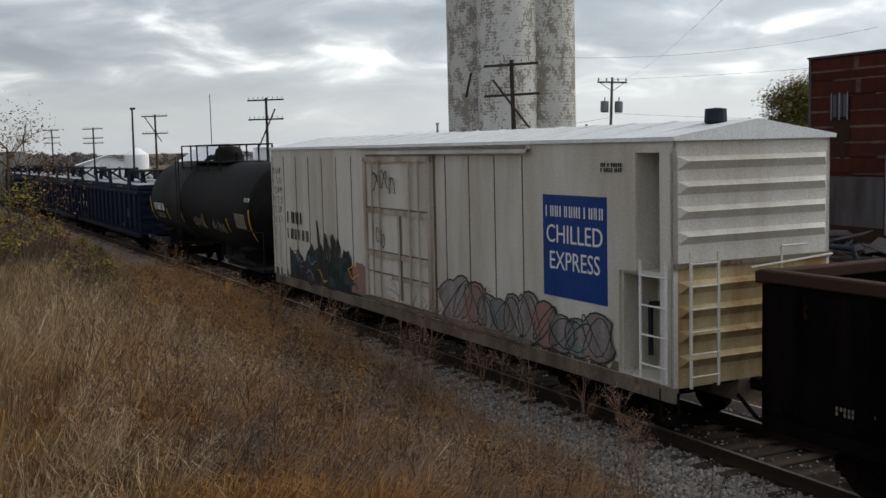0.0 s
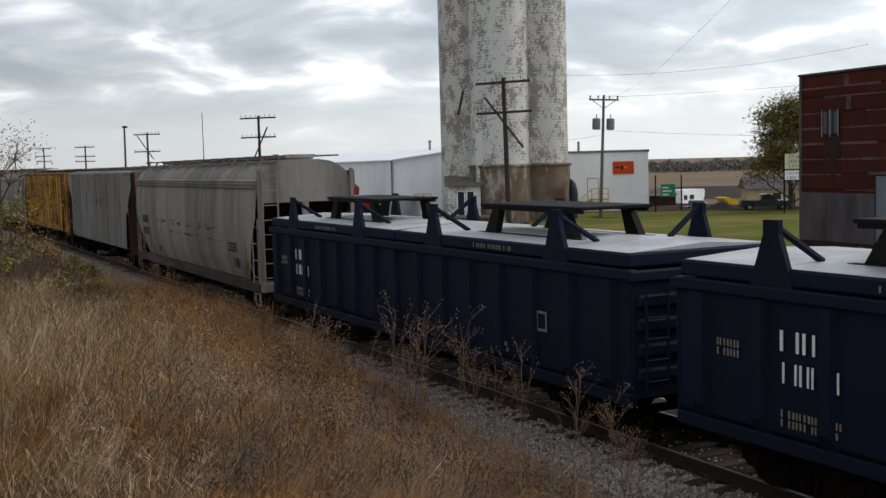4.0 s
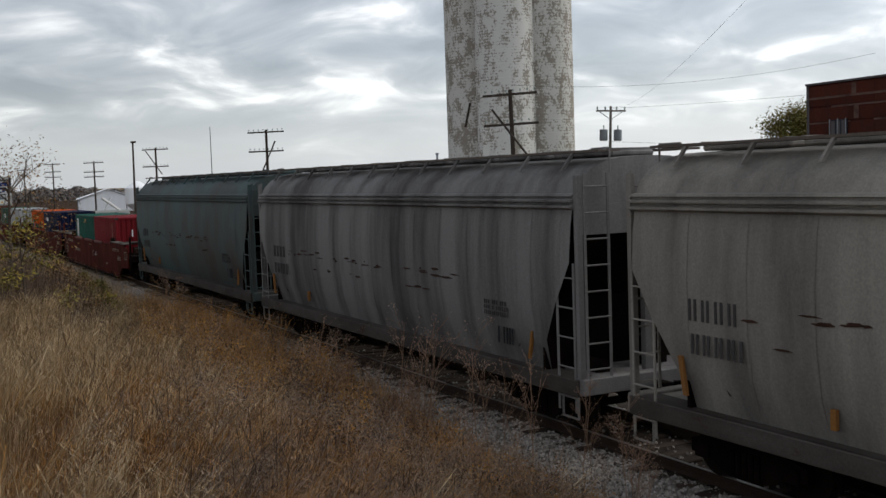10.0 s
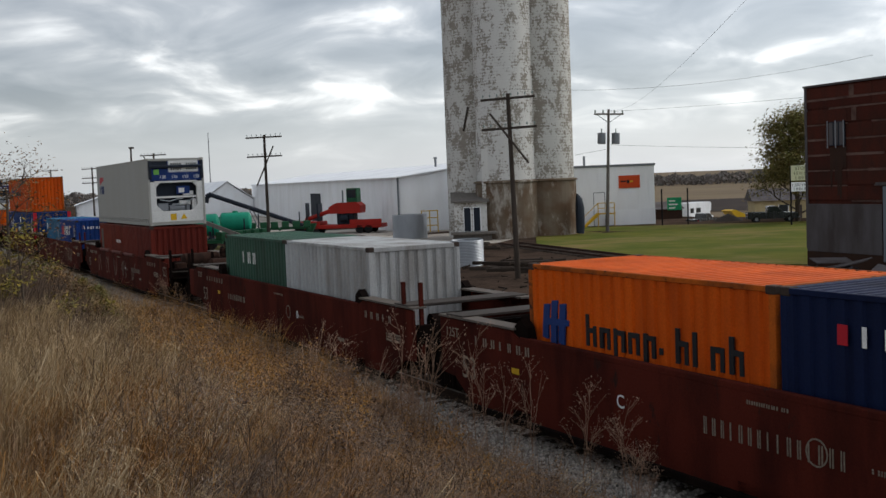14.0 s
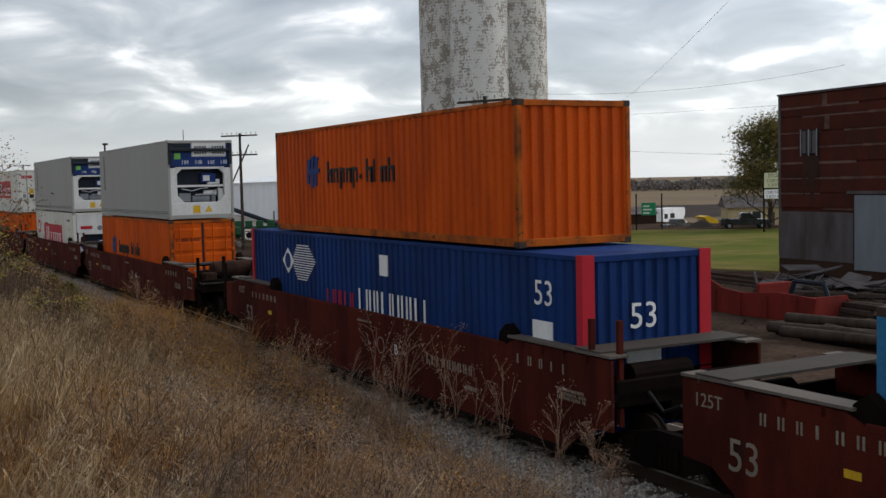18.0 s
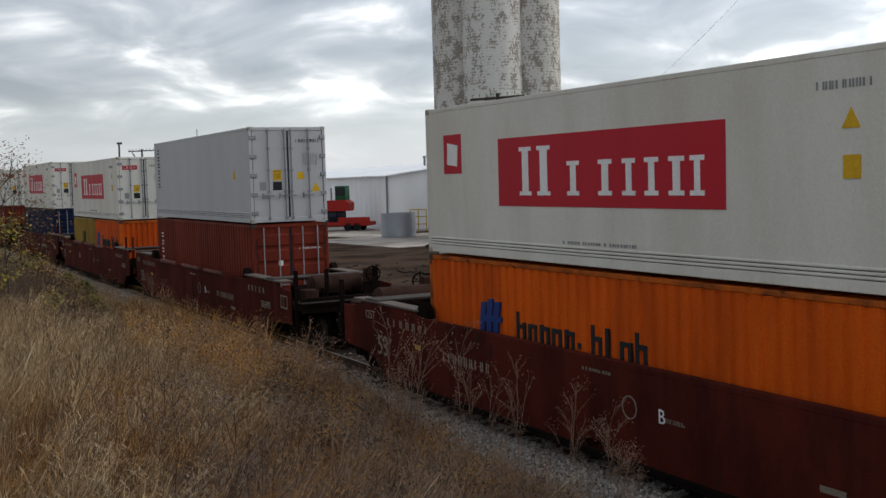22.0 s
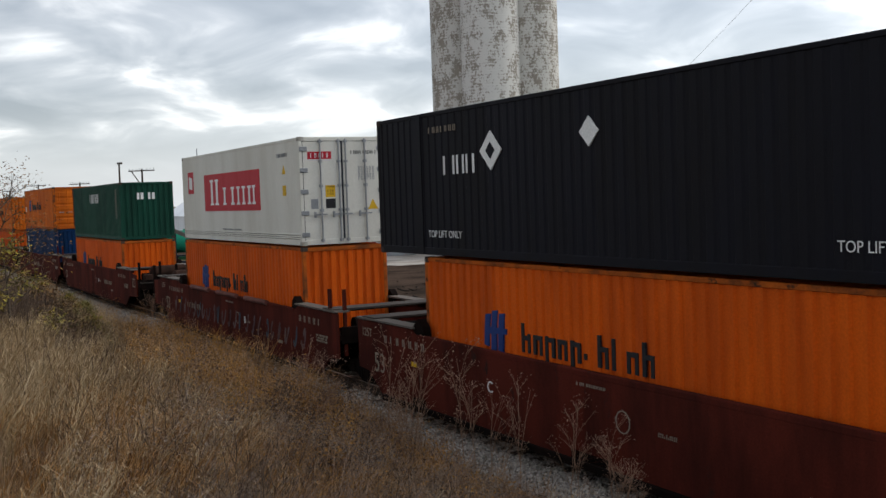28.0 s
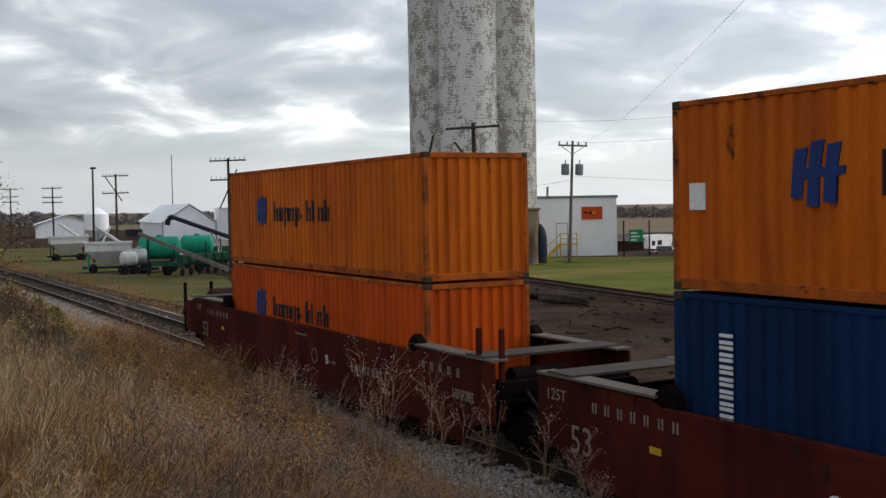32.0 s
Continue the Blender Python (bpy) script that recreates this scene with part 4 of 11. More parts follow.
    part("door_track", Mesh().box(-2.1, 5.15, -w - 0.13, -w, 4.40, 4.47).box(-2.1, 5.15, -w - 0.13, -w - 0.11, 4.33, 4.47), "reefer_white", car)
    part("lower_track", Mesh().box(-2.1, 5.15, -w - 0.10, -w, 1.02, 1.09), "reefer_lower", car)
    # sign and marks
    sg = part("sign_panel", Mesh().box(5.50, 7.33, -w - 0.012, -w + 0.01, 1.95, 3.64), "sign_blue", car, "blue painted advertisement panel")
    part("sign_mark", bars(5.58, 7.26, 3.28, 3.46, 12, -w - 0.014), "mark_white", sg)
    lettering("CHILLED", 0.43, "mark_white", sg, on_near(6.42, -w - 0.016, 2.98), squeeze=0.98)
    lettering("EXPRESS", 0.43, "mark_white", sg, on_near(6.42, -w - 0.016, 2.54), squeeze=0.92)
    part("reporting_mark", bars(-7.75, -6.35, 2.48, 2.80, 4, -w - 0.026, 0.6), "mark_black", car)
    part("reporting_mark", bars(-7.75, -6.0, 2.05, 2.34, 6, -w - 0.026, 0.55), "mark_black", car)
    part("data_mark", bars(7.2, 7.75, 4.02, 4.18, 6, -w - 0.026, 0.8, 2), "mark_black", car)
    part("end_mark", bars(0.15, 1.15, 4.12, 4.24, 10, h + 0.002, 0.7, 1, "front"), "mark_black", car)
    part("wheel_mark", Mesh().box(6.28, 6.66, -w - 0.026, -w - 0.02, 1.10, 1.42), "mark_black", car)
    part("wheel_mark_frame", Mesh().box(6.26, 6.68, -w - 0.028, -w - 0.026, 1.40, 1.44).box(6.26, 6.68, -w - 0.028, -w - 0.026, 1.08, 1.12).box(6.26, 6.30, -w - 0.028, -w - 0.026, 1.08, 1.44).box(6.64, 6.68, -w - 0.028, -w - 0.026, 1.08, 1.44).box(6.45, 6.49, -w - 0.028, -w - 0.026, 1.1, 1.42), "mark_white", car)
    # graffiti: overlapping painted shapes
    rng = random.Random(3)
    g = Mesh()
    crest = lambda x: 1.78 + 0.17 * math.sin(3.1 * x) + 0.12 * math.sin(7.3 * x + 1) + 0.06 * math.sin(17 * x) - 0.25 * max(0, -6.9 - x) + 0.12 * max(0, 1 - abs(x + 4.9))
    xs_ = [-7.55 + 0.11 * i for i in range(46)]
    for i, (p, q) in enumerate(zip(xs_, xs_[1:])):
        blob(g, [(p, 0.98), (q, 0.98), (q, crest(q)), (p, crest(p))], -w - 0.024)
    for k in range(13):
        x = rng.uniform(-5.9, -3.4)
        lean, top = rng.uniform(-0.25, 0.2), rng.uniform(2.0, 2.75 - 0.5 * abs(x + 5.0))
        ww = rng.uniform(0.03, 0.09)
        blob(g, [(x - ww, 1.6), (x + ww, 1.6), (x + lean + ww * 0.8, top), (x + lean - ww * 0.5, top + 0.06)], -w - 0.026 - 0.0004 * k)
    gr = part("graffiti", g, "graffiti_dark", car, "black sprayed graffiti with a ragged top edge")
    for k in range(15):
        cx, cz, rr = rng.uniform(-7.2, -2.9), rng.uniform(1.15, 1.62), rng.uniform(0.10, 0.24)
        ph = rng.uniform(0, 6)
        m = Mesh()
        blob(m, [(cx + rr * 1.5 * math.cos(a) * (1 + 0.3 * math.sin(2 * a + ph)), cz + rr * math.sin(a) * (1 + 0.25 * math.sin(3 * a + ph))) for a in [i * math.pi / 8 for i in range(16)]], -w - 0.034 - 0.0006 * k)
        part("graffiti_fill", m, ("graffiti_sea", "graffiti_sea", "graffiti_green", "graffiti_faded", "graffiti_sea")[k % 5], gr)
    for k in range(16):
        x, z = rng.uniform(-7.3, -3.0), rng.uniform(1.2, 1.75)
        m = Mesh()
        pts = [(x + 0.13 * i, z + 0.10 * math.sin(1.1 * i + k) - 0.03 * i) for i in range(6)]
        for i, (p, q) in enumerate(zip(pts, pts[1:])):
            d = Vector((q[1] - p[1], p[0] - q[0])).normalized() * rng.uniform(0.008, 0.022)
            blob(m, [(p[0] + d.x, p[1] + d.y), (p[0] - d.x, p[1] - d.y), (q[0] - d.x, q[1] - d.y), (q[0] + d.x, q[1] + d.y)], -w - 0.045 - 0.0004 * k - 0.00005 * i)
        part("graffiti_stroke", m, ("graffiti_line", "graffiti_grey", "graffiti_line", "mark_yellow")[k % 4] if k != 3 else "graffiti_dark", gr)
    g = Mesh()
    for k in range(16):
        x = -3.2 + 1.9 * rng.random()
        blob(g, [(x, 1.05), (x + 0.5, 1.05), (x + rng.uniform(.3, .6), rng.uniform(1.4, 1.8)), (x + .1, rng.uniform(1.4, 1.9))], -w - 0.034 - 0.0004 * k)
    part("graffiti", g, "graffiti_pink", car, "faded pink sprayed graffiti")
    for k in range(11):
        x0 = 1.6 + k * 0.5
        zt = 1.86 + 0.14 * math.sin(k * 1.3) - 0.01 * k
        ww = rng.uniform(0.7, 1.0)
        ring = lambda s, cx=x0 + ww / 2, zz=zt, q=ww: [(cx + q / 2 * s * math.cos(a) * (1 + .20 * math.sin(3 * a + k * 1.7) + .1 * math.sin(5 * a + k)), 1.02 + (zz - 1.02) / 2 + (zz - 1.02) / 2 * s * math.sin(a)) for a in [i * math.pi / 8 for i in range(16)]]
        a, b = Mesh(), Mesh()
        blob(a, ring(1.04), -w - 0.026 - 0.001 * k)
        blob(b, ring(0.96), -w - 0.028 - 0.001 * k)
        o = part("graffiti", a, "graffiti_line", car)
        part("graffiti_fill", b, ("graffiti_grey", "graffiti_grey", "graffiti_pink", "graffiti_grey", "graffiti_teal")[k % 5], o)
        s = Mesh()
        f1, f2, ph = rng.uniform(1.7, 2.9), rng.uniform(2.2, 3.9), rng.uniform(0, 6)
        pts = [(x0 + ww / 2 + ww * 0.42 * math.sin(f1 * u + ph), (1.05 + zt) / 2 + (zt - 1.05) * 0.42 * math.sin(f2 * u + ph)) for u in [i * 0.17 for i in range(24)]]
        for i, (p, q) in enumerate(zip(pts, pts[1:])):
            d = Vector((q[1] - p[1], p[0] - q[0])).normalized() * rng.uniform(0.006, 0.014)
            blob(s, [(p[0] + d.x, p[1] + d.y), (p[0] - d.x, p[1] - d.y), (q[0] - d.x, q[1] - d.y), (q[0] + d.x, q[1] + d.y)], -w - 0.030 - 0.001 * k - 0.0002 * i)
        part("graffiti_stroke", s, "graffiti_line", o)
    g = Mesh()

    def scrawl(x, z, size, n, yy, thin):
        f1, f2, p1, p2 = rng.uniform(1.2, 2.2), rng.uniform(2.4, 3.6), rng.uniform(0, 6), rng.uniform(0, 6)
        pts = [(x + size * (0.5 * math.sin(f1 * u + p1) + 0.06 * u), z + size * 0.5 * math.sin(f2 * u + p2)) for u in [0.28 * i for i in range(n)]]
        for i, (p, q) in enumerate(zip(pts, pts[1:])):
            d = Vector((q[1] - p[1], p[0] - q[0])).normalized() * thin
            blob(g, [(p[0] + d.x, p[1] + d.y), (p[0] - d.x, p[1] - d.y), (q[0] - d.x, q[1] - d.y), (q[0] + d.x, q[1] + d.y)], yy - 0.00015 * i)
    for x, z, q in ((-1.35, 3.72, 0.42), (-0.9, 3.78, 0.4), (-0.45, 3.66, 0.36), (-1.2, 2.55, 0.34), (-1.05, 2.42, 0.3)):
        scrawl(x, z, q, 14, dy - 0.052, 0.012)
    for r_ in range(6):
        for c_ in range(3):
            scrawl(-h + 0.22 + 0.27 * c_, 2.55 + 0.27 * r_, 0.2, 7, -w - 0.024, 0.009)
    part("graffiti_tag", g, "graffiti_dark", car, "thin black tags")
    # ladders, grab irons, steps
    part("ladder", ladder(4, 1.0, 2.75, 0.6), "mark_white", car, "white grab ladder", m=pose(8.52, -w - 0.05, 0))
    part("ladder", ladder(6, 0.95, 2.9, 0.5), "reefer_white", car, "white end ladder", m=pose(h + 0.14, -1.05, 0, 0, 0, 90))
    part("ladder", ladder(4, 1.0, 2.6, 0.45), "reefer_white", car, m=pose(-h + 0.35, -w - 0.05, 0))
    part("step", Mesh().path([(h - 0.3, -w, 0.9), (h - 0.3, -w, 0.42), (h + 0.1, -w, 0.42), (h + 0.1, -w, 0.9)], 0.02), "undercarriage", car)
    part("hand_rail", Mesh().path([(h + 0.16, -0.2, 2.62), (h + 0.16, 1.4, 2.72)], 0.018).path([(h + 0.14, 0.4, 2.5), (h + 0.14, 0.4, 2.9), (h + 0.14, 0.9, 2.9)], 0.018), "reefer_white", car)
    for x in (-h + 2.6, h - 2.6):
        bogie(car, x)
    coupler(car, h, 1), coupler(car, -h, -1)
    return mover(car, c)


# -- tank car --
def tank_car(c, L=14.9):
    car = thing("tank_car", "dull black railway tank car with a domed top and railings", "railway car")
    h, r, zc = L / 2, 1.52, 2.58
    prof = [(0.0, -h)] + [(r * math.sin(a), -h + 0.75 * (1 - math.cos(a))) for a in [i * math.pi / 16 for i in range(1, 9)]]
    prof += [(r, x) for x in (-4.5, -1.9)] + [(r + 0.006, -1.88), (r + 0.006, -1.8), (r, -1.78), (r, 2.2), (r, 4.5)] + [(r * math.sin(a), h - 0.75 * (1 - math.cos(a))) for a in [i * math.pi / 16 for i in range(8, 0, -1)]] + [(0.0, h)]
    part("tank", Mesh().lathe(prof, 48, "x", (0, 0, zc)), "tank_black", car, "matt black horizontal tank shell", smooth=True)
    part("dome", Mesh().lathe([(0.0, 0.62), (0.34, 0.60), (0.46, 0.50), (0.50, 0.36), (0.50, 0.30), (0.56, 0.30), (0.56, 0.12), (0.60, 0.0)], 24, "z", (-0.3, 0, zc + r - 0.05)), "tank_black", car, smooth=True)
    plat = part("platform", Mesh().box(-3.5, 1.9, -0.75, 0.75, zc + r - 0.02, zc + r + 0.02).box(-3.5, 1.9, -1.0, -0.95, zc + r - 0.25, zc + r - 0.2), "black_steel", car)
    for x in (-3.5, -2.1, -1.2, 0.3, 1.9):
        for y in (-0.95, 0.95):
            part("post", Mesh().box(x - 0.025, x + 0.025, y - 0.025, y + 0.025, zc + r - 0.3, 4.70), "black_steel", plat)
    part("railing", Mesh().path([(-3.5, -0.95, 4.70), (1.9, -0.95, 4.70), (1.9, 0.95, 4.70), (-3.5, 0.95, 4.70), (-3.5, -0.95, 4.70)], 0.024), "black_steel", plat)
    part("ladder", ladder(9, 0.95, 4.3, 0.45), "black_steel", car, m=pose(-1.6, -1.62, 0))
    part("valve", Mesh().rod((0.75, 0, zc + r), (0.75, 0, zc + r + 0.3), 0.07, 8), "black_steel", car)
    part("valve", Mesh().rod((-1.25, 0, zc + r), (-1.25, 0, zc + r + 0.24), 0.09, 8), "black_steel", car)
    for x in (-h + 1.9, h - 1.9):
        part("saddle", Mesh().prism([(-1.3, 1.35), (-0.9, 0.92), (0.9, 0.92), (1.3, 1.35), (0.9, 1.42), (-0.9, 1.42)], x - 0.6, x + 0.6, "x"), "black_steel", car)
        part("sill", Mesh().box(x - 1.6, x + 1.6, -0.28, 0.28, 0.72, 1.15, 0.02).box(x - 1.7, x + 1.7, -1.45, -1.38, 0.95, 1.05), "black_steel", car)
        part("stripe", Mesh().lathe([(r + 0.004, -0.05), (r + 0.008, -0.05), (r + 0.008, 0.05), (r + 0.004, 0.05)], 6, "x", (7.0 * (1 if x > 0 else -1) * 0.985, 0, zc), math.pi * 0.98, math.pi * 1.20), "mark_yellow", car, "worn yellow reflective stripe")
    for x in (-4.2, -1.9, 1.2, 4.3):
        part("stripe", Mesh().lathe([(r + 0.004, -0.04), (r + 0.008, -0.04), (r + 0.008, 0.04), (r + 0.004, 0.04)], 6, "x", (x, 0, zc), math.pi * 1.06, math.pi * 1.16), "mark_yellow", car)
    part("underframe", Mesh().box(-h - 0.4, -h + 3.4, -1.4, 1.4, 0.80, 0.90).box(h - 3.4, h + 0.4, -1.4, 1.4, 0.80, 0.90).rod((-1.2, 0, 0.85), (-1.2, 0, 1.2), 0.16, 8).rod((1.0, -0.2, 0.75), (2.6, -0.2, 0.75), 0.2, 10).box(-0.4, 0.4, -0.25, 0.25, 0.62, 1.1, 0.04), "black_steel", car)
    for sg in (-1, 1):
        part("hand_rail", Mesh().path([(sg * (h + 0.3), -1.35, 0.9), (sg * (h + 0.3), -1.35, 2.0), (sg * (h - 0.6), -1.45, 2.0), (sg * (h - 1.2), -1.45, 2.0)], 0.022).path([(sg * h, -1.4, 0.85), (sg * h, -1.42, 0.35), (sg * (h - 0.4), -1.42, 0.35), (sg * (h - 0.4), -1.4, 0.85)], 0.02), "black_steel", car)

    def side_mark(x0, x1, z0, z1, n, rows, mat, seed):
        m = bars(x0, x1, 0, 1, n, 0, 0.62, rows, seed=seed)
        out = Mesh()
        vs = []
        for (x, y, z) in m.v:
            zz = z0 + z * (z1 - z0)
            vs.append((x, -math.sqrt(max(0.01, r * r - (zz - zc) ** 2)) + y * 1.2 - 0.004, zz))
        return out.add(vs, m.f)
    part("reporting_mark", side_mark(-6.35, -4.6, 2.18, 2.46, 10, 1, None, 2), "mark_white", car)
    part("data_mark", side_mark(-6.2, -4.9, 1.86, 2.08, 7, 2, None, 4), "mark_cream", car)
    part("reporting_mark", side_mark(6.35, 6.9, 2.9, 3.02, 4, 1, None, 5), "mark_white", car)
    pc = part("placard", Mesh().lathe([(r + 0.004, -0.52), (r + 0.008, -0.52), (r + 0.008, 0.52), (r + 0.004, 0.52)], 6, "x", (5.87, 0, zc), math.pi * 1.015, math.pi * 1.115), "mark_cream", car, "pale stencilled panel")
    part("placard_mark", side_mark(5.45, 6.3, 2.12, 2.46, 9, 4, None, 6), "grating", pc)
    rng = random.Random(9)
    g = Mesh()
    for k in range(14):
        x = -0.2 + 0.2 * k + (1.1 if k > 6 else 0)
        z0, z1 = rng.uniform(1.75, 1.95), rng.uniform(2.05, 2.25)
        y = lambda z: -math.sqrt(r * r - (z - zc) ** 2) - 0.008
        g.path([(x, y(z0), z0), (x + rng.uniform(.05, .25), y(z1), z1), (x + rng.uniform(.1, .3), y(z0), z0)], 0.012, 4)
    part("graffiti", g, "graffiti_grey", car, "thin faded white tag")
    for x in (-h + 1.9, h - 1.9):
        bogie(car, x)
    coupler(car, h + 0.3, 1), coupler(car, -h - 0.3, -1)
    return mover(car, c)


# -- gondolas --
def gondola(c, L=16.5, covered=True, mat="gondola_blue", seed=1):
    lab = "dark blue steel gondola car with flat grey covers and lifting trestles" if covered else "empty black gondola car with a rusty rim"
    car = thing("gondola_car", lab, "railway car", group="gondola cars" if covered else "")
    h, w = L / 2, 1.5
    for y in (-w, w):
        a, b = (y, y + 0.05) if y < 0 else (y - 0.05, y)
        part("side_wall", Mesh().box(-h, h, a, b, 0.9, 2.72), mat, car)
        part("top_rim", Mesh().box(-h - 0.04, h + 0.04, a - 0.09, b + 0.06, 2.68, 2.84, 0.02), mat if covered else "rim_rust", car)
        part("bottom_sill", Mesh().box(-h, h, a - 0.05, b + 0.04, 0.78, 0.96, 0.015), mat, car)
        n = 15
        for i in range(n):
            x = -h + 0.5 + (L - 1.0) * i / (n - 1)
            yy = y - 0.09 if y < 0 else y
            m = Mesh().add([(x - 0.14, y, 0.96), (x + 0.14, y, 0.96), (x + 0.09, y + (-0.11 if y < 0 else 0.11), 1.15), (x - 0.09, y + (-0.11 if y < 0 else 0.11), 1.15),
                            (x - 0.14, y, 2.68), (x + 0.14, y, 2.68), (x + 0.09, y + (-0.11 if y < 0 else 0.11), 2.66), (x - 0.09, y + (-0.11 if y < 0 else 0.11), 2.66)], [(0, 1, 2, 3), (3, 2, 6, 7), (0, 3, 7, 4), (1, 5, 6, 2), (4, 7, 6, 5)])
            if y < 0 or i % 4 == 0:
                part("side_post", m, mat if mat != "hopper_yellow" else "hopper_rib_yellow", car)
    for x in (-h, h):
        part("end_wall", Mesh().box(x - 0.04, x + 0.04, -w, w, 0.9, 2.72), mat, car)
        part("end_rim", Mesh().box(x - 0.1, x + 0.1, -w - 0.08, w + 0.08, 2.66, 2.82, 0.02), mat if covered else "rim_rust", car)
        for z in (1.25, 1.62, 2.0, 2.36):
            part("end_rib", Mesh().box(x - 0.11 if x < 0 else x + 0.0, x + 0.0 if x < 0 else x + 0.11, -w + 0.05, w - 0.05, z - 0.1, z + 0.1, 0.04), mat, car)
        part("end_ladder", ladder(5, 1.0, 2.6, 0.4), mat, car, m=pose(x + (0.16 if x > 0 else -0.16), -1.15, 0, 0, 0, 90))
    part("floor", Mesh().box(-h, h, -w, w, 0.95, 1.02).box(-h, h, -0.3, 0.3, 0.66, 0.95), "undercarriage", car)
    if covered:
        for x0, x1 in ((-h + 0.05, -0.06), (0.06, h - 0.05)):
            cv = part("cover", Mesh().box(x0, x1, -w - 0.02, w + 0.02, 2.86, 3.08, 0.03), mat, car)
            part("cover_top", Mesh().prism([(-1.45, 3.082), (1.45, 3.082), (0, 3.17)], x0 + 0.05, x1 - 0.05, "x"), "hatch_grey", cv, "pale grey flat cover top")
            part("stencil", bars((x0 + x1) / 2 - 0.7, (x0 + x1) / 2 + 0.7, 2.92, 3.0, 10, -w - 0.022), "mark_cream", cv)
            xm = (x0 + x1) / 2
            tr = part("trestle", Mesh().box(xm - 1.75, xm + 1.75, -0.75, 0.75, 3.62, 3.68, 0.01).box(xm - 1.7, xm + 1.7, -0.72, -0.66, 3.56, 3.62).box(xm - 1.7, xm + 1.7, 0.66, 0.72, 3.56, 3.62).box(xm - 1.78, xm + 1.78, -0.8, -0.6, 3.09, 3.13).box(xm - 1.78, xm + 1.78, 0.6, 0.8, 3.09, 3.13), "black_steel", cv, "black lifting frame")
            for xx, sp in ((-1.15, -0.22), (1.15, 0.22)):
                for yy in (-0.68, 0.68):
                    lg = Mesh().add([(xm + xx + sp + dx, yy + dy, 3.12) for dx, dy in ((-0.2, -0.07), (0.2, -0.07), (0.2, 0.07), (-0.2, 0.07))] + [(xm + xx + dx, yy + dy, 3.57) for dx, dy in ((-0.13, -0.07), (0.13, -0.07), (0.13, 0.07), (-0.13, 0.07))],
                                    [(0, 1, 5, 4), (1, 2, 6, 5), (2, 3, 7, 6), (3, 0, 4, 7), (0, 3, 2, 1), (4, 5, 6, 7)])
                    part("leg", lg, "black_steel", tr)
            for xx in (x0 + 1.75, x1 - 1.95):
                for sg in (-1, 1):
                    y0 = sg * 1.5
                    b = part("stacking_bracket", Mesh().prism([(xx - 0.38, 2.80), (xx + 0.38, 2.80), (xx + 0.34, 2.92), (xx + 0.13, 3.50), (xx + 0.13, 3.68), (xx - 0.13, 3.68), (xx - 0.13, 3.50), (xx - 0.34, 2.92)], y0 - 0.04, y0 + 0.04, "y"), mat, cv, "dark blue pyramid bracket")
                    part("brace", Mesh().rod((xx, y0, 3.62), (xx + 0.1, y0 - sg * 0.75, 3.12), 0.05, 6), mat, b)
        part("reporting_mark", bars(-6.35, -5.3, 2.06, 2.32, 4, -w - 0.03, 0.62), "mark_white", car)
        part("reporting_mark", bars(-6.3, -5.3, 1.66, 1.92, 5, -w - 0.03, 0.6), "mark_white", car)
        part("data_mark", bars(-6.3, -5.3, 1.1, 1.34, 8, -w - 0.03, 0.8, 2, seed=seed), "mark_cream", car)
        part("data_mark", bars(-7.45, -6.95, 1.85, 2.1, 4, -w - 0.03, 0.8, 2, seed=seed), "mark_cream", car)
        part("data_mark", bars(4.3, 4.7, 1.1, 1.3, 4, -w - 0.03, 0.8, 2, seed=seed), "mark_cream", car)
        part("mark_frame", Mesh().box(5.35, 5.95, -w - 0.03, -w - 0.02, 1.62, 1.66).box(5.35, 5.95, -w - 0.03, -w - 0.02, 1.92, 1.96).box(5.35, 5.39, -w - 0.03, -w - 0.02, 1.62, 1.96).box(5.91, 5.95, -w - 0.03, -w - 0.02, 1.62, 1.96).box(5.64, 5.67, -w - 0.03, -w - 0.02, 1.64, 1.94), "mark_cream", car)
    else:
        part("data_mark", bars(-h + 1.2, -h + 1.8, 1.2, 1.32, 5, -w - 0.03, 0.8, 2), "mark_cream", car)
    for x in (-h + 1.9, h - 1.9):
        bogie(car, x)
    coupler(car, h, 1), coupler(car, -h, -1)
    return mover(car, c)


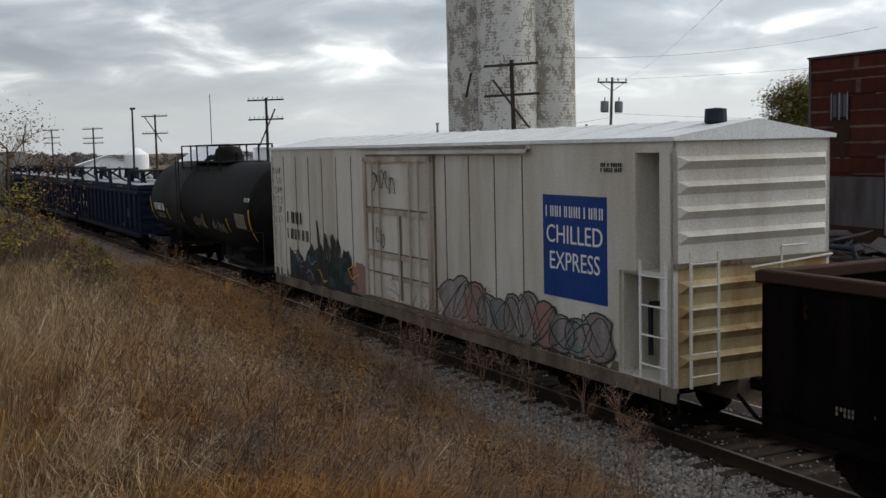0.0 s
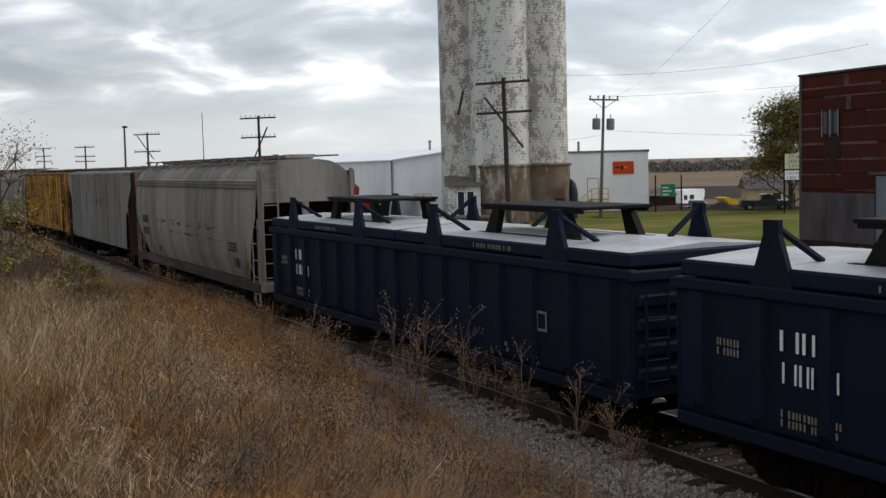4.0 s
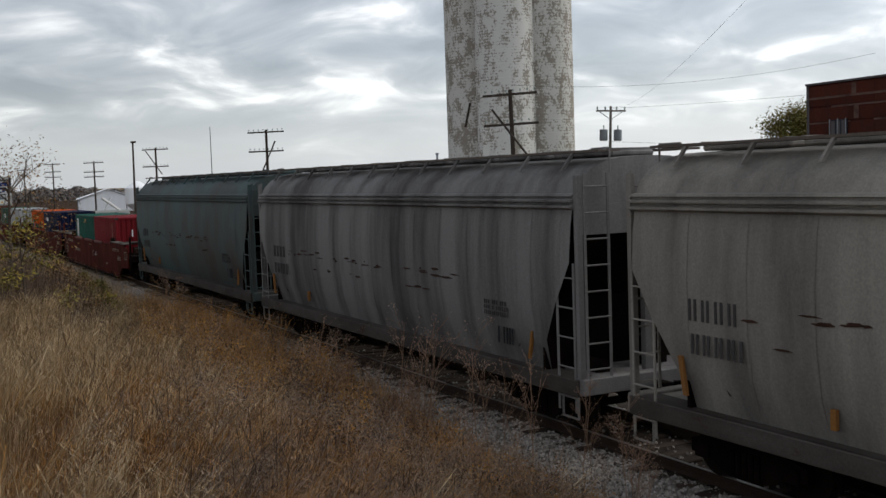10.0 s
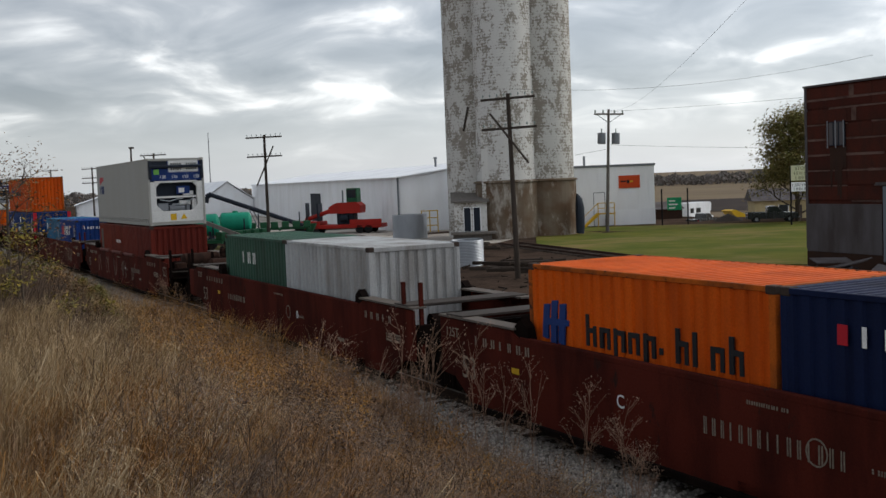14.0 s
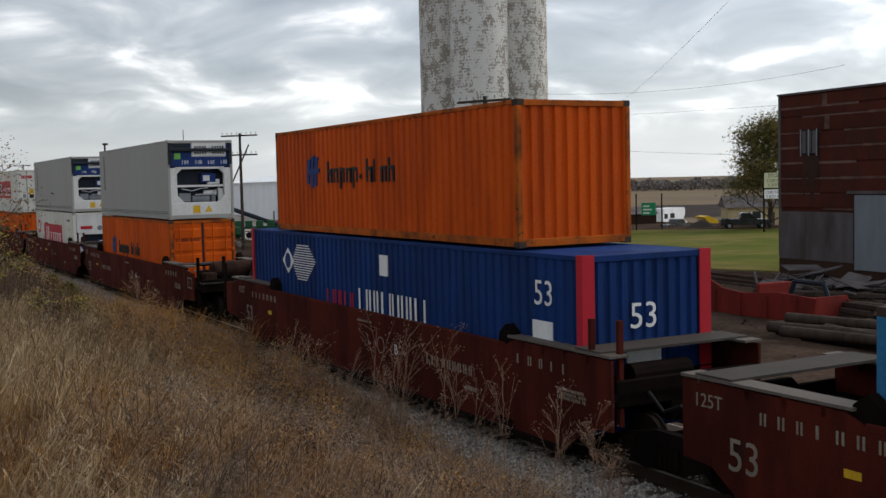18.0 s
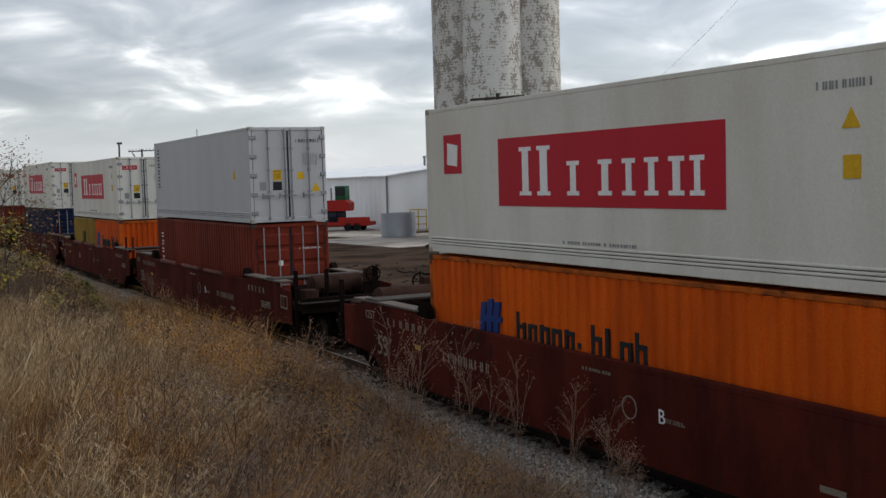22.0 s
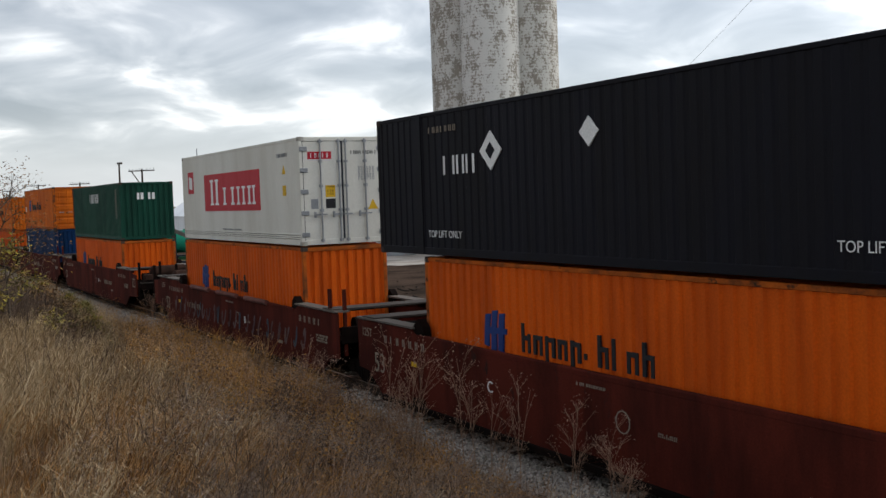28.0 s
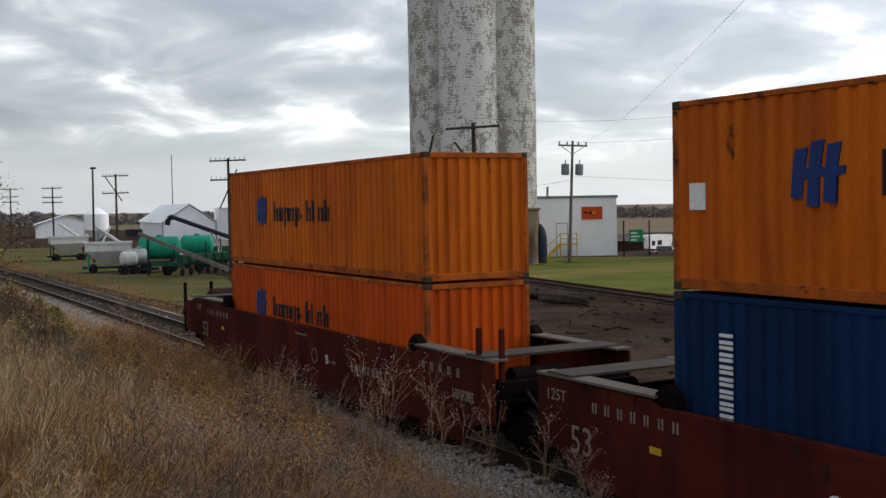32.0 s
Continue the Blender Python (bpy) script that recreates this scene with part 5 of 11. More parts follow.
# -- covered hoppers --
def hopper(c, L=16.5, mat="hopper_grey", ribbed=False, endmat=None, label="", marks=True, seed=1, end_top=None):
    car = thing("hopper_car", label, "railway car", group="covered hopper cars")
    h, w = L / 2 + 0.02, 1.5
    endmat = endmat or mat
    rng = random.Random(seed)

    def panel(x0, x1, prof, m):
        for sg in (-1, 1):
            m.sheet([(sg * y, z) for y, z in prof], x0, x1, "x")
    if ribbed:
        side = Mesh()
        for sg in (-1, 1):
            y = sg * w
            pts = [(-6.85, 1.02), (6.85, 1.02), (6.95, 2.45), (8.1, 3.63), (8.28, 3.8), (8.28, 4.4), (-8.28, 4.4), (-8.28, 3.8), (-8.1, 3.63), (-6.95, 2.45)]
            side.prism(pts, y - 0.03 * sg, y, "y")
        part("side_wall", side, mat, car)
        for i in range(15):
            x = -6.78 + 0.968 * i
            for sg in (-1, 1):
                if sg > 0 and i % 5:
                    continue
                y = sg * w
                rw, rf = (0.060, 0.030) if mat == "hopper_yellow" else (0.10, 0.055)
                m = Mesh().add([(x - rw, y, 1.05), (x + rw, y, 1.05), (x + rf, y + sg * 0.10, 1.15), (x - rf, y + sg * 0.10, 1.15), (x - rw, y, 4.36), (x + rw, y, 4.36), (x + rf, y + sg * 0.10, 4.34), (x - rf, y + sg * 0.10, 4.34)], [(0, 1, 2, 3), (3, 2, 6, 7), (0, 3, 7, 4), (1, 5, 6, 2), (4, 7, 6, 5)])
                part("side_post", m, "hopper_rib_yellow" if mat == "hopper_yellow" else mat, car)
        # dark strips beside the posts: rib shading painted in, mixed with rust and grime
        yl = 1.6 if mat == "hopper_yellow" else 0.8
        for i in range(15):
            for q in range(2 if mat == "hopper_yellow" else 3):
                x = -6.78 + 0.968 * i + (0.12, -0.17, rng.uniform(0.25, 0.7))[q]
                z0, z1 = (1.03, rng.uniform(3.6, 4.34)) if q < 2 else (rng.uniform(1.1, 2.6), 4.34)
                ww = yl * (rng.uniform(0.03, 0.07) if q < 2 else rng.uniform(0.04, 0.2))
                if x + ww < 6.85 and x > -6.85:
                    m = Mesh().prism([(x, z0), (x + ww * 0.6, z0 + 0.1), (x + ww, z1), (x - ww * 0.1, z1)], -w - 0.004 - 0.0007 * q, -w, "y")
                    part("rust_streak", m, "rust_streak" if yl > 1 else "hopper_shade_grime", car, "dark streak of rust and painted rib shading")
        part("roof", Mesh().prism([(-w, 4.38), (-w, 4.44), (-0.9, 4.56), (0.9, 4.56), (w, 4.44), (w, 4.38)], -h, h, "x"), "hopper_grey_rib" if mat != "hopper_yellow" else "hopper_yellow", car)
        part("top_rail", Mesh().box(-h, h, -w - 0.05, -w + 0.05, 4.34, 4.45, 0.01).box(-h, h, w - 0.05, w + 0.05, 4.34, 4.45, 0.01), mat, car)
    else:
        prof = [(1.30, 1.10), (1.47, 1.65), (1.55, 2.3), (1.56, 3.0), (1.52, 3.6), (1.47, 3.92)]
        xs = [-8.22, -7.2, 7.2, 8.22]
        for sg in (-1, 1):
            # the ends taper up along the slope sheets
            v = []
            for x, out in ((-7.2, -1), (-7.2, 0), (7.2, 0), (7.2, 1)):
                v += [(x + out * min(1.02, max(0.0, (z - 1.45) * 0.65)), sg * y, z) for y, z in prof]
            k = len(prof)
            m = Mesh().add(v, [(q * k + i, q * k + i + 1, (q + 1) * k + i + 1, (q + 1) * k + i) for q in range(3) for i in range(k - 1)])
            part("side_wall", m, mat, car, smooth=True)
        for i in range(13):
            x = -7.0 + 1.166 * i
            s = Mesh()
            s.sheet([(-y - 0.008, z) for y, z in prof], x - 0.03, x + 0.03, "x")
            part("seam", s, mat, car)
        for sg in (-1, 1):
            part("top_band", Mesh().prism([(sg * y, z) for y, z in ((1.40, 3.86), (1.47, 3.86), (1.57, 3.90), (1.57, 3.935), (1.475, 3.95), (1.475, 3.985), (1.56, 3.995), (1.56, 4.03), (1.47, 4.045), (1.47, 4.075), (1.52, 4.085), (1.50, 4.12), (1.40, 4.14))], -8.28, 8.28, "x"), mat, car)
        roofp = [(1.44, 4.10), (1.34, 4.32), (1.12, 4.52), (0.85, 4.64), (0.5, 4.70), (0, 4.72)]
        r = Mesh().sheet([(-y, z) for y, z in roofp] + [(y, z) for y, z in roofp[::-1][1:]], -8.25, 8.25, "x")
        part("roof", r, mat, car, smooth=True)
        part("sill", Mesh().box(-8.35, 8.35, -1.56, -1.46, 0.82, 1.10, 0.012).box(-8.35, 8.35, 1.46, 1.56, 0.82, 1.10, 0.012).box(-8.3, 8.3, -1.5, -1.1, 1.06, 1.10), "sill_grime", car)
        for sx in (-1, 1):
            rp = [(sx * 8.25, -y, z) for y, z in roofp] + [(sx * 8.25, y, z) for y, z in roofp[::-1][1:]]
            part("roof_end", Mesh().add(rp + [(sx * 8.25, 1.44, 3.9), (sx * 8.25, -1.44, 3.9)], [tuple(range(len(rp) + 2))]), mat, car)
    top = 4.56 if ribbed else 4.72
    part("running_board", Mesh().box(-h - 0.1, h + 0.1, -1.05, -0.62, top + 0.07, top + 0.11).box(-h - 0.1, h + 0.1, 0.62, 1.05, top + 0.07, top + 0.11), "grating", car, "pale steel roof walkway")
    for i in range(12):
        x = -7.6 + i * 1.38
        part("walk_bracket", Mesh().prism([(-1.05, top + 0.07), (-0.99, top + 0.07), (-1.22 if not ribbed else -1.1, top - 0.22 if not ribbed else top - 0.08), (-1.28 if not ribbed else -1.16, top - 0.22 if not ribbed else top - 0.08)], x, x + 0.05, "x"), mat, car)
    hatch = shared("hatch" + mat, lambda: Mesh().box(-0.9, 0.9, -0.45, 0.45, 0.0, 0.10, 0.03).box(-0.86, -0.80, -0.5, 0.5, 0.10, 0.14).box(0.80, 0.86, -0.5, 0.5, 0.10, 0.14), mat)
    for i in range(8):
        part("roof_hatch", hatch, None, car, m=pose(-7.0 + i * 2.0, 0, top))
    # slope sheets, end posts, ladders
    for sx in (-1, 1):
        # curved cars: recess shade is put into the near-black sheet and bulkhead colour
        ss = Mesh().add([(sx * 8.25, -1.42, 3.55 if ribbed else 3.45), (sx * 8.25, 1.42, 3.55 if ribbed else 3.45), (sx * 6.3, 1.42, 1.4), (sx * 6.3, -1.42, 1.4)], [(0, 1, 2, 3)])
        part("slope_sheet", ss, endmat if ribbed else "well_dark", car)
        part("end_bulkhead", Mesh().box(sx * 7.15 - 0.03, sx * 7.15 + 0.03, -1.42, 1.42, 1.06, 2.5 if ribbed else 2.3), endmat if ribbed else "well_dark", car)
        es = Mesh().box(sx * 8.25 - 0.03, sx * 8.25 + 0.03, -1.44, 1.44, 3.45, 4.4 if ribbed else 3.95)
        part("end_sheet", es, end_top or endmat, car)
        iron = "rim_rust" if mat == "hopper_yellow" else endmat
        part("end_sill", Mesh().box(sx * 8.35 - 0.12, sx * 8.35 + 0.12, -1.5, 1.5, 0.85, 1.12, 0.015).box(sx * 7.6 - 0.7, sx * 7.6 + 0.7, -1.45, 1.45, 1.04, 1.08), endmat if mat != "hopper_yellow" else mat, car)
        for y in (-1.45, 1.45):
            part("corner_post", Mesh().box(sx * 8.34 - 0.05, sx * 8.34 + 0.05, y - 0.05, y + 0.05, 1.05, 4.42), endmat, car)
        part("centre_post", Mesh().box(sx * 8.2 - 0.06, sx * 8.2 + 0.06, -0.1, 0.1, 1.1, 3.6), endmat, car)
        part("ladder", ladder(8, 1.05, 4.45, 0.46), iron, car, m=pose(sx * 8.42, -1.15, 0, 0, 0, 90))
        part("ladder", ladder(5, 0.55, 3.0, 0.5), iron, car, m=pose(sx * 8.02, -1.52, 0))
        part("grab_rail", Mesh().path([(sx * 8.4, -0.85, 4.45), (sx * 8.4, -0.85, top + 0.13), (sx * 7.9, -0.85, top + 0.13), (sx * 7.9, -0.85, top + 0.1)], 0.016), iron, car)
        part("step", Mesh().path([(sx * 8.3, -1.5, 1.0), (sx * 8.3, -1.5, 0.45), (sx * 7.85, -1.5, 0.45), (sx * 7.85, -1.5, 1.0)], 0.02), iron, car)
        part("brake_rod", Mesh().rod((sx * 7.9, -0.7, 1.15), (sx * 7.1, -0.7, 1.15), 0.16, 8), "undercarriage", car)
        part("brake_valve", Mesh().box(sx * 7.6 - 0.2, sx * 7.6 + 0.2, 0.2, 0.7, 1.1, 1.6), "undercarriage", car)
    for x in (-4.2, 0.0, 4.2):
        part("discharge_hopper", Mesh().add([(x - 1.9, -1.25, 1.2), (x + 1.9, -1.25, 1.2), (x + 1.9, 1.25, 1.2), (x - 1.9, 1.25, 1.2), (x - 0.35, -0.5, 0.32), (x + 0.35, -0.5, 0.32), (x + 0.35, 0.5, 0.32), (x - 0.35, 0.5, 0.32)], [(0, 1, 5, 4), (1, 2, 6, 5), (2, 3, 7, 6), (3, 0, 4, 7), (4, 5, 6, 7)]), "undercarriage", car)
    part("centre_sill", Mesh().box(-8.3, 8.3, -0.25, 0.25, 0.68, 1.0), "undercarriage", car)
    yy = -1.562 if not ribbed else -1.502
    if marks:
        mk = "graffiti_line"
        part("reporting_mark", bars(-7.0, -5.95, 2.38 if not ribbed else 2.75, 2.68 if not ribbed else 3.0, 4, yy, 0.6, seed=seed), mk, car)
        part("reporting_mark", bars(-6.95, -5.75, 1.92 if not ribbed else 2.3, 2.20 if not ribbed else 2.55, 5, yy, 0.6, seed=seed), mk, car)
    if not ribbed:
        part("stencil_plate", bars(5.7, 6.3, 1.42, 1.72, 3, -1.50, 0.8), "mark_black", car)
        part("data_mark", bars(5.3, 6.2, 1.9, 2.2, 6, -1.55, 0.8, 3, seed=seed), "graffiti_line", car)
        part("reflector", Mesh().prism([(-7.12, 1.3), (-7.04, 1.3), (-7.14, 1.85), (-7.22, 1.85)], -1.545, -1.5, "y"), "hopper_orange", car, "worn yellow reflector strip")
        part("reflector", Mesh().box(-4.48, -4.40, -1.50, -1.44, 1.30, 1.55), "hopper_orange", car)
        part("reflector", Mesh().prism([(6.74, 1.25), (6.80, 1.25), (6.92, 1.75), (6.86, 1.75)], -1.50, -1.45, "y"), "hopper_orange", car)
        scr = Mesh()
        for k in range(46):
            x, z = rng.gauss(rng.choice((-4.0, -0.5, 2.6)), 0.8), rng.choice((2.5, 2.56, 2.62, 2.2)) + rng.uniform(-0.03, 0.03)
            L_, H_ = rng.uniform(0.06, 0.55), rng.uniform(0.008, 0.03)
            scr.prism([(x, z), (x + L_ * 0.4, z - H_), (x + L_, z - H_ * 0.2), (x + L_ * 0.7, z + H_), (x + L_ * 0.2, z + H_ * 0.8)], -1.567, -1.55, "y")
        part("scrape", scr, "rim_rust", car, "rusty scrape")
    for x in (-6.4, 6.4):
        bogie(car, x)
    coupler(car, h + 0.1, 1), coupler(car, -h - 0.1, -1)
    return mover(car, c)


reefer_car(0.875)
tank_car(-17.4)
gondola(20.2, 17.2, False, "gondola_black")
for k, c in enumerate((-35.0, -52.68, -70.25)):
    gondola(c, 16.5, seed=k)
hopper(-88.1, mat="hopper_grey", label="dusty grey curved-side covered hopper car with a rusty sill", seed=11)
adm = hopper(-105.9, mat="hopper_grey_rib", ribbed=True, endmat="rim_rust", end_top="hopper_orange", label="grey ribbed covered hopper car with a rust-orange end", seed=12)
ady = hopper(-124.05, mat="hopper_yellow", ribbed=True, endmat="hopper_rib_yellow", end_top="hopper_end_yellow", label="rust-stained yellow ribbed covered hopper car", seed=13)
for car, mt in ((adm, "rim_rust"), (ady, "grating")):
    for cz, q0, q1 in ((3.0, 0.80, 0.66), (3.34, 0.30, 0.18), (2.66, 0.30, 0.18), (3.0, 0.26, 0.0)):
        me = Mesh()
        for sx, sz in ((1, 1), (1, -1), (-1, -1), (-1, 1)):
            a_, b_ = [(-2.35 + sx * q * 0.73, cz) for q in (q0, q1)], [(-2.35, cz + sz * q) for q in (q0, q1)]
            me.prism([a_[0], b_[0], b_[1], a_[1]], -1.512, -1.502, "y")
        part("emblem", me, mt, car, "faded diamond emblem in outline")
    part("emblem_mark", bars(-1.2, 1.6, 2.85, 3.2, 3, -1.506, 0.25), mt, car)
part("stencil_plate", Mesh().box(5.2, 5.62, -1.61, -1.5, 1.36, 1.68).box(5.2, 5.62, -1.61, -1.5, 1.74, 2.06), "mark_black", ady)
g = hopper(-142.35, mat="hopper_grey", label="light grey curved-side covered hopper car with rust patches", seed=14)
rng = random.Random(21)
gm_ = Mesh()
for k in range(12):
    x = -3.9 + 0.11 * k
    gm_.prism([(x, 1.62 + rng.uniform(0, .1)), (x + 0.05, 1.6), (x + rng.uniform(-.05, .16), 2.0 + rng.uniform(0, .15)), (x + rng.uniform(-.1, .1), 2.05)], -1.575, -1.53, "y")
part("graffiti", gm_, "graffiti_teal", g, "pale green tag")
hopper(-160.4, mat="hopper_grey", label="light grey curved-side covered hopper car", seed=15)
hopper(-178.5, mat="hopper_dark", label="soot-streaked dark grey curved-side covered hopper car", seed=16)
hopper(-196.3, mat="hopper_teal", label="grimy teal curved-side covered hopper car", seed=17)
# ---- articulated well cars and their containers ----
WELL_Z = 0.36


def corrugated(a, b, z0, z1, y, out, pitch=0.278, depth=0.050, axis="x"):
    """A wall sheet with upright trapezoid corrugations from a to b, its outer face at y."""
    n = max(2, round((b - a) / pitch))
    p = (b - a) / n
    line = [(a, 0.0)]
    for i in range(n):
        x = a + i * p
        line += [(x + p * 0.34, 0.0), (x + p * 0.46, -depth), (x + p * 0.74, -depth), (x + p * 0.86, 0.0)]
    line.append((b, 0.0))
    pts = [(q, y + out * d) for q, d in line]
    if axis == "y":
        pts = [(d, q) for q, d in pts]
    return Mesh().sheet(pts, z0, z1, "z")


def shell(box, L, W, H, mat, front):
    """Corner posts, rails, castings, roof and the blind walls that all boxes share."""
    h, w = L / 2, W / 2
    cast = "casting_pale" if mat.startswith("reefer") else "casting"
    edge_mat = {"box_orange": "orange_edge", "box_orange_red": "orange_edge", "box_orange_worn": "orange_edge"}.get(mat, mat)
    for sx in (-1, 1):
        for sy in (-1, 1):
            part("corner_post", Mesh().box(sx * h - (0.12 if sx > 0 else 0), sx * h + (0 if sx > 0 else 0.12), sy * w - (0.1 if sy > 0 else 0), sy * w + (0 if sy > 0 else 0.1), 0.11, H - 0.11, 0.012), edge_mat, box)
            for z in (0, H - 0.118):
                part("corner_casting", shared("corner_casting_" + cast, lambda: Mesh().box(-0.089, 0.089, -0.081, 0.081, 0, 0.118, 0.012), cast), None, box, m=pose(sx * (h - 0.088), sy * (w - 0.08), z))
    for sy in (-1, 1):
        part("top_rail", Mesh().box(-h + 0.1, h - 0.1, sy * w - (0.06 if sy > 0 else 0), sy * w + (0 if sy > 0 else 0.06), H - 0.09, H - 0.01, 0.01), edge_mat, box)
        part("bottom_rail", Mesh().box(-h + 0.1, h - 0.1, sy * w - (0.06 if sy > 0 else 0), sy * w + (0 if sy > 0 else 0.06), 0.02, 0.17, 0.01), edge_mat, box)
    for sx in (-1, 1):
        for z0, z1 in ((0.02, 0.16), (H - 0.12, H - 0.01)):
            part("end_rail", Mesh().box(sx * h - (0.1 if sx > 0 else 0), sx * h + (0 if sx > 0 else 0.1), -w + 0.1, w - 0.1, z0, z1, 0.01), edge_mat, box)
    part("floor", Mesh().box(-h + 0.05, h - 0.05, -w + 0.05, w - 0.05, 0.10, 0.16), "undercarriage", box)


def dry_box(name, L, H, mat, label, group, front="wall", W=2.438):
    """A dry freight container with corrugated steel walls; its leading end a wall or a pair of doors."""
    box = thing("shipping_container", label, "container", group)
    h, w = L / 2, W / 2
    shell(box, L, W, H, mat, front)
    for sy in (-1, 1):
        part("side_wall", corrugated(-h + 0.12, h - 0.12, 0.15, H - 0.08, sy * (w - 0.012), sy, depth=0.018 if "black" in mat else 0.040), mat, box)
    part("end_wall", corrugated(-w + 0.1, w - 0.1, 0.15, H - 0.1, -(h - 0.02), -1, 0.25, 0.04, "y"), mat, box)
    roof = Mesh()
    n = round(L / 0.21)
    line = []
    for i in range(n):
        x = -h + 0.1 + (L - 0.2) * i / n
        q = (L - 0.2) / n
        line += [(x, 0), (x + q * 0.3, 0), (x + q * 0.45, -0.018), (x + q * 0.8, -0.018)]
    roof.sheet([(x, H - 0.012 + z) for x, z in line] + [(h - 0.1, H - 0.012)], -w + 0.04, w - 0.04, "y")
    part("roof", roof, mat, box)
    if front == "wall":
        part("end_wall", corrugated(-w + 0.1, w - 0.1, 0.15, H - 0.1, h - 0.02, 1, 0.25, 0.045, "y"), mat, box)
    else:
        for y0, y1, rods in ((-w + 0.1, -0.01, (-0.86, -0.38)), (0.01, w - 0.1, (0.38, 0.86))):
            d = part("door", Mesh().box(h - 0.08, h - 0.03, y0, y1, 0.16, H - 0.12, 0.008), mat, box)
            for k in range(5):
                z = 0.34 + k * (H - 0.56) / 5
                zz = z + (H - 0.56) / 5
                part("door_ridge", Mesh().prism([(h - 0.03, z), (h + 0.004, z + 0.05), (h + 0.004, zz - 0.13), (h - 0.03, zz - 0.08)], y0 + 0.07, y1 - 0.07, "y"), mat, d)
            part("gasket", Mesh().box(h - 0.05, h - 0.024, y0, y0 + 0.03, 0.17, H - 0.13).box(h - 0.05, h - 0.024, y1 - 0.03, y1, 0.17, H - 0.13), "machine_dark", d)
            for y in rods:
                part("lock_rod", Mesh().rod((h + 0.015, y, 0.12), (h + 0.015, y, H - 0.1), 0.021, 8), "steel_rod" if mat not in ("box_orange", "box_orange_worn", "box_orange_red") else mat, d)
                part("handle", Mesh().box(h + 0.01, h + 0.04, y - 0.02, y + 0.28, 1.02, 1.06), "steel_rod", d)
            for k in range(4):
                z = 0.4 + k * (H - 0.8) / 3
                ye = y0 if y0 < -0.5 else y1
                part("hinge", Mesh().box(h - 0.03, h + 0.012, ye - 0.06, ye + 0.06, z - 0.05, z + 0.05), mat, d)
    return box


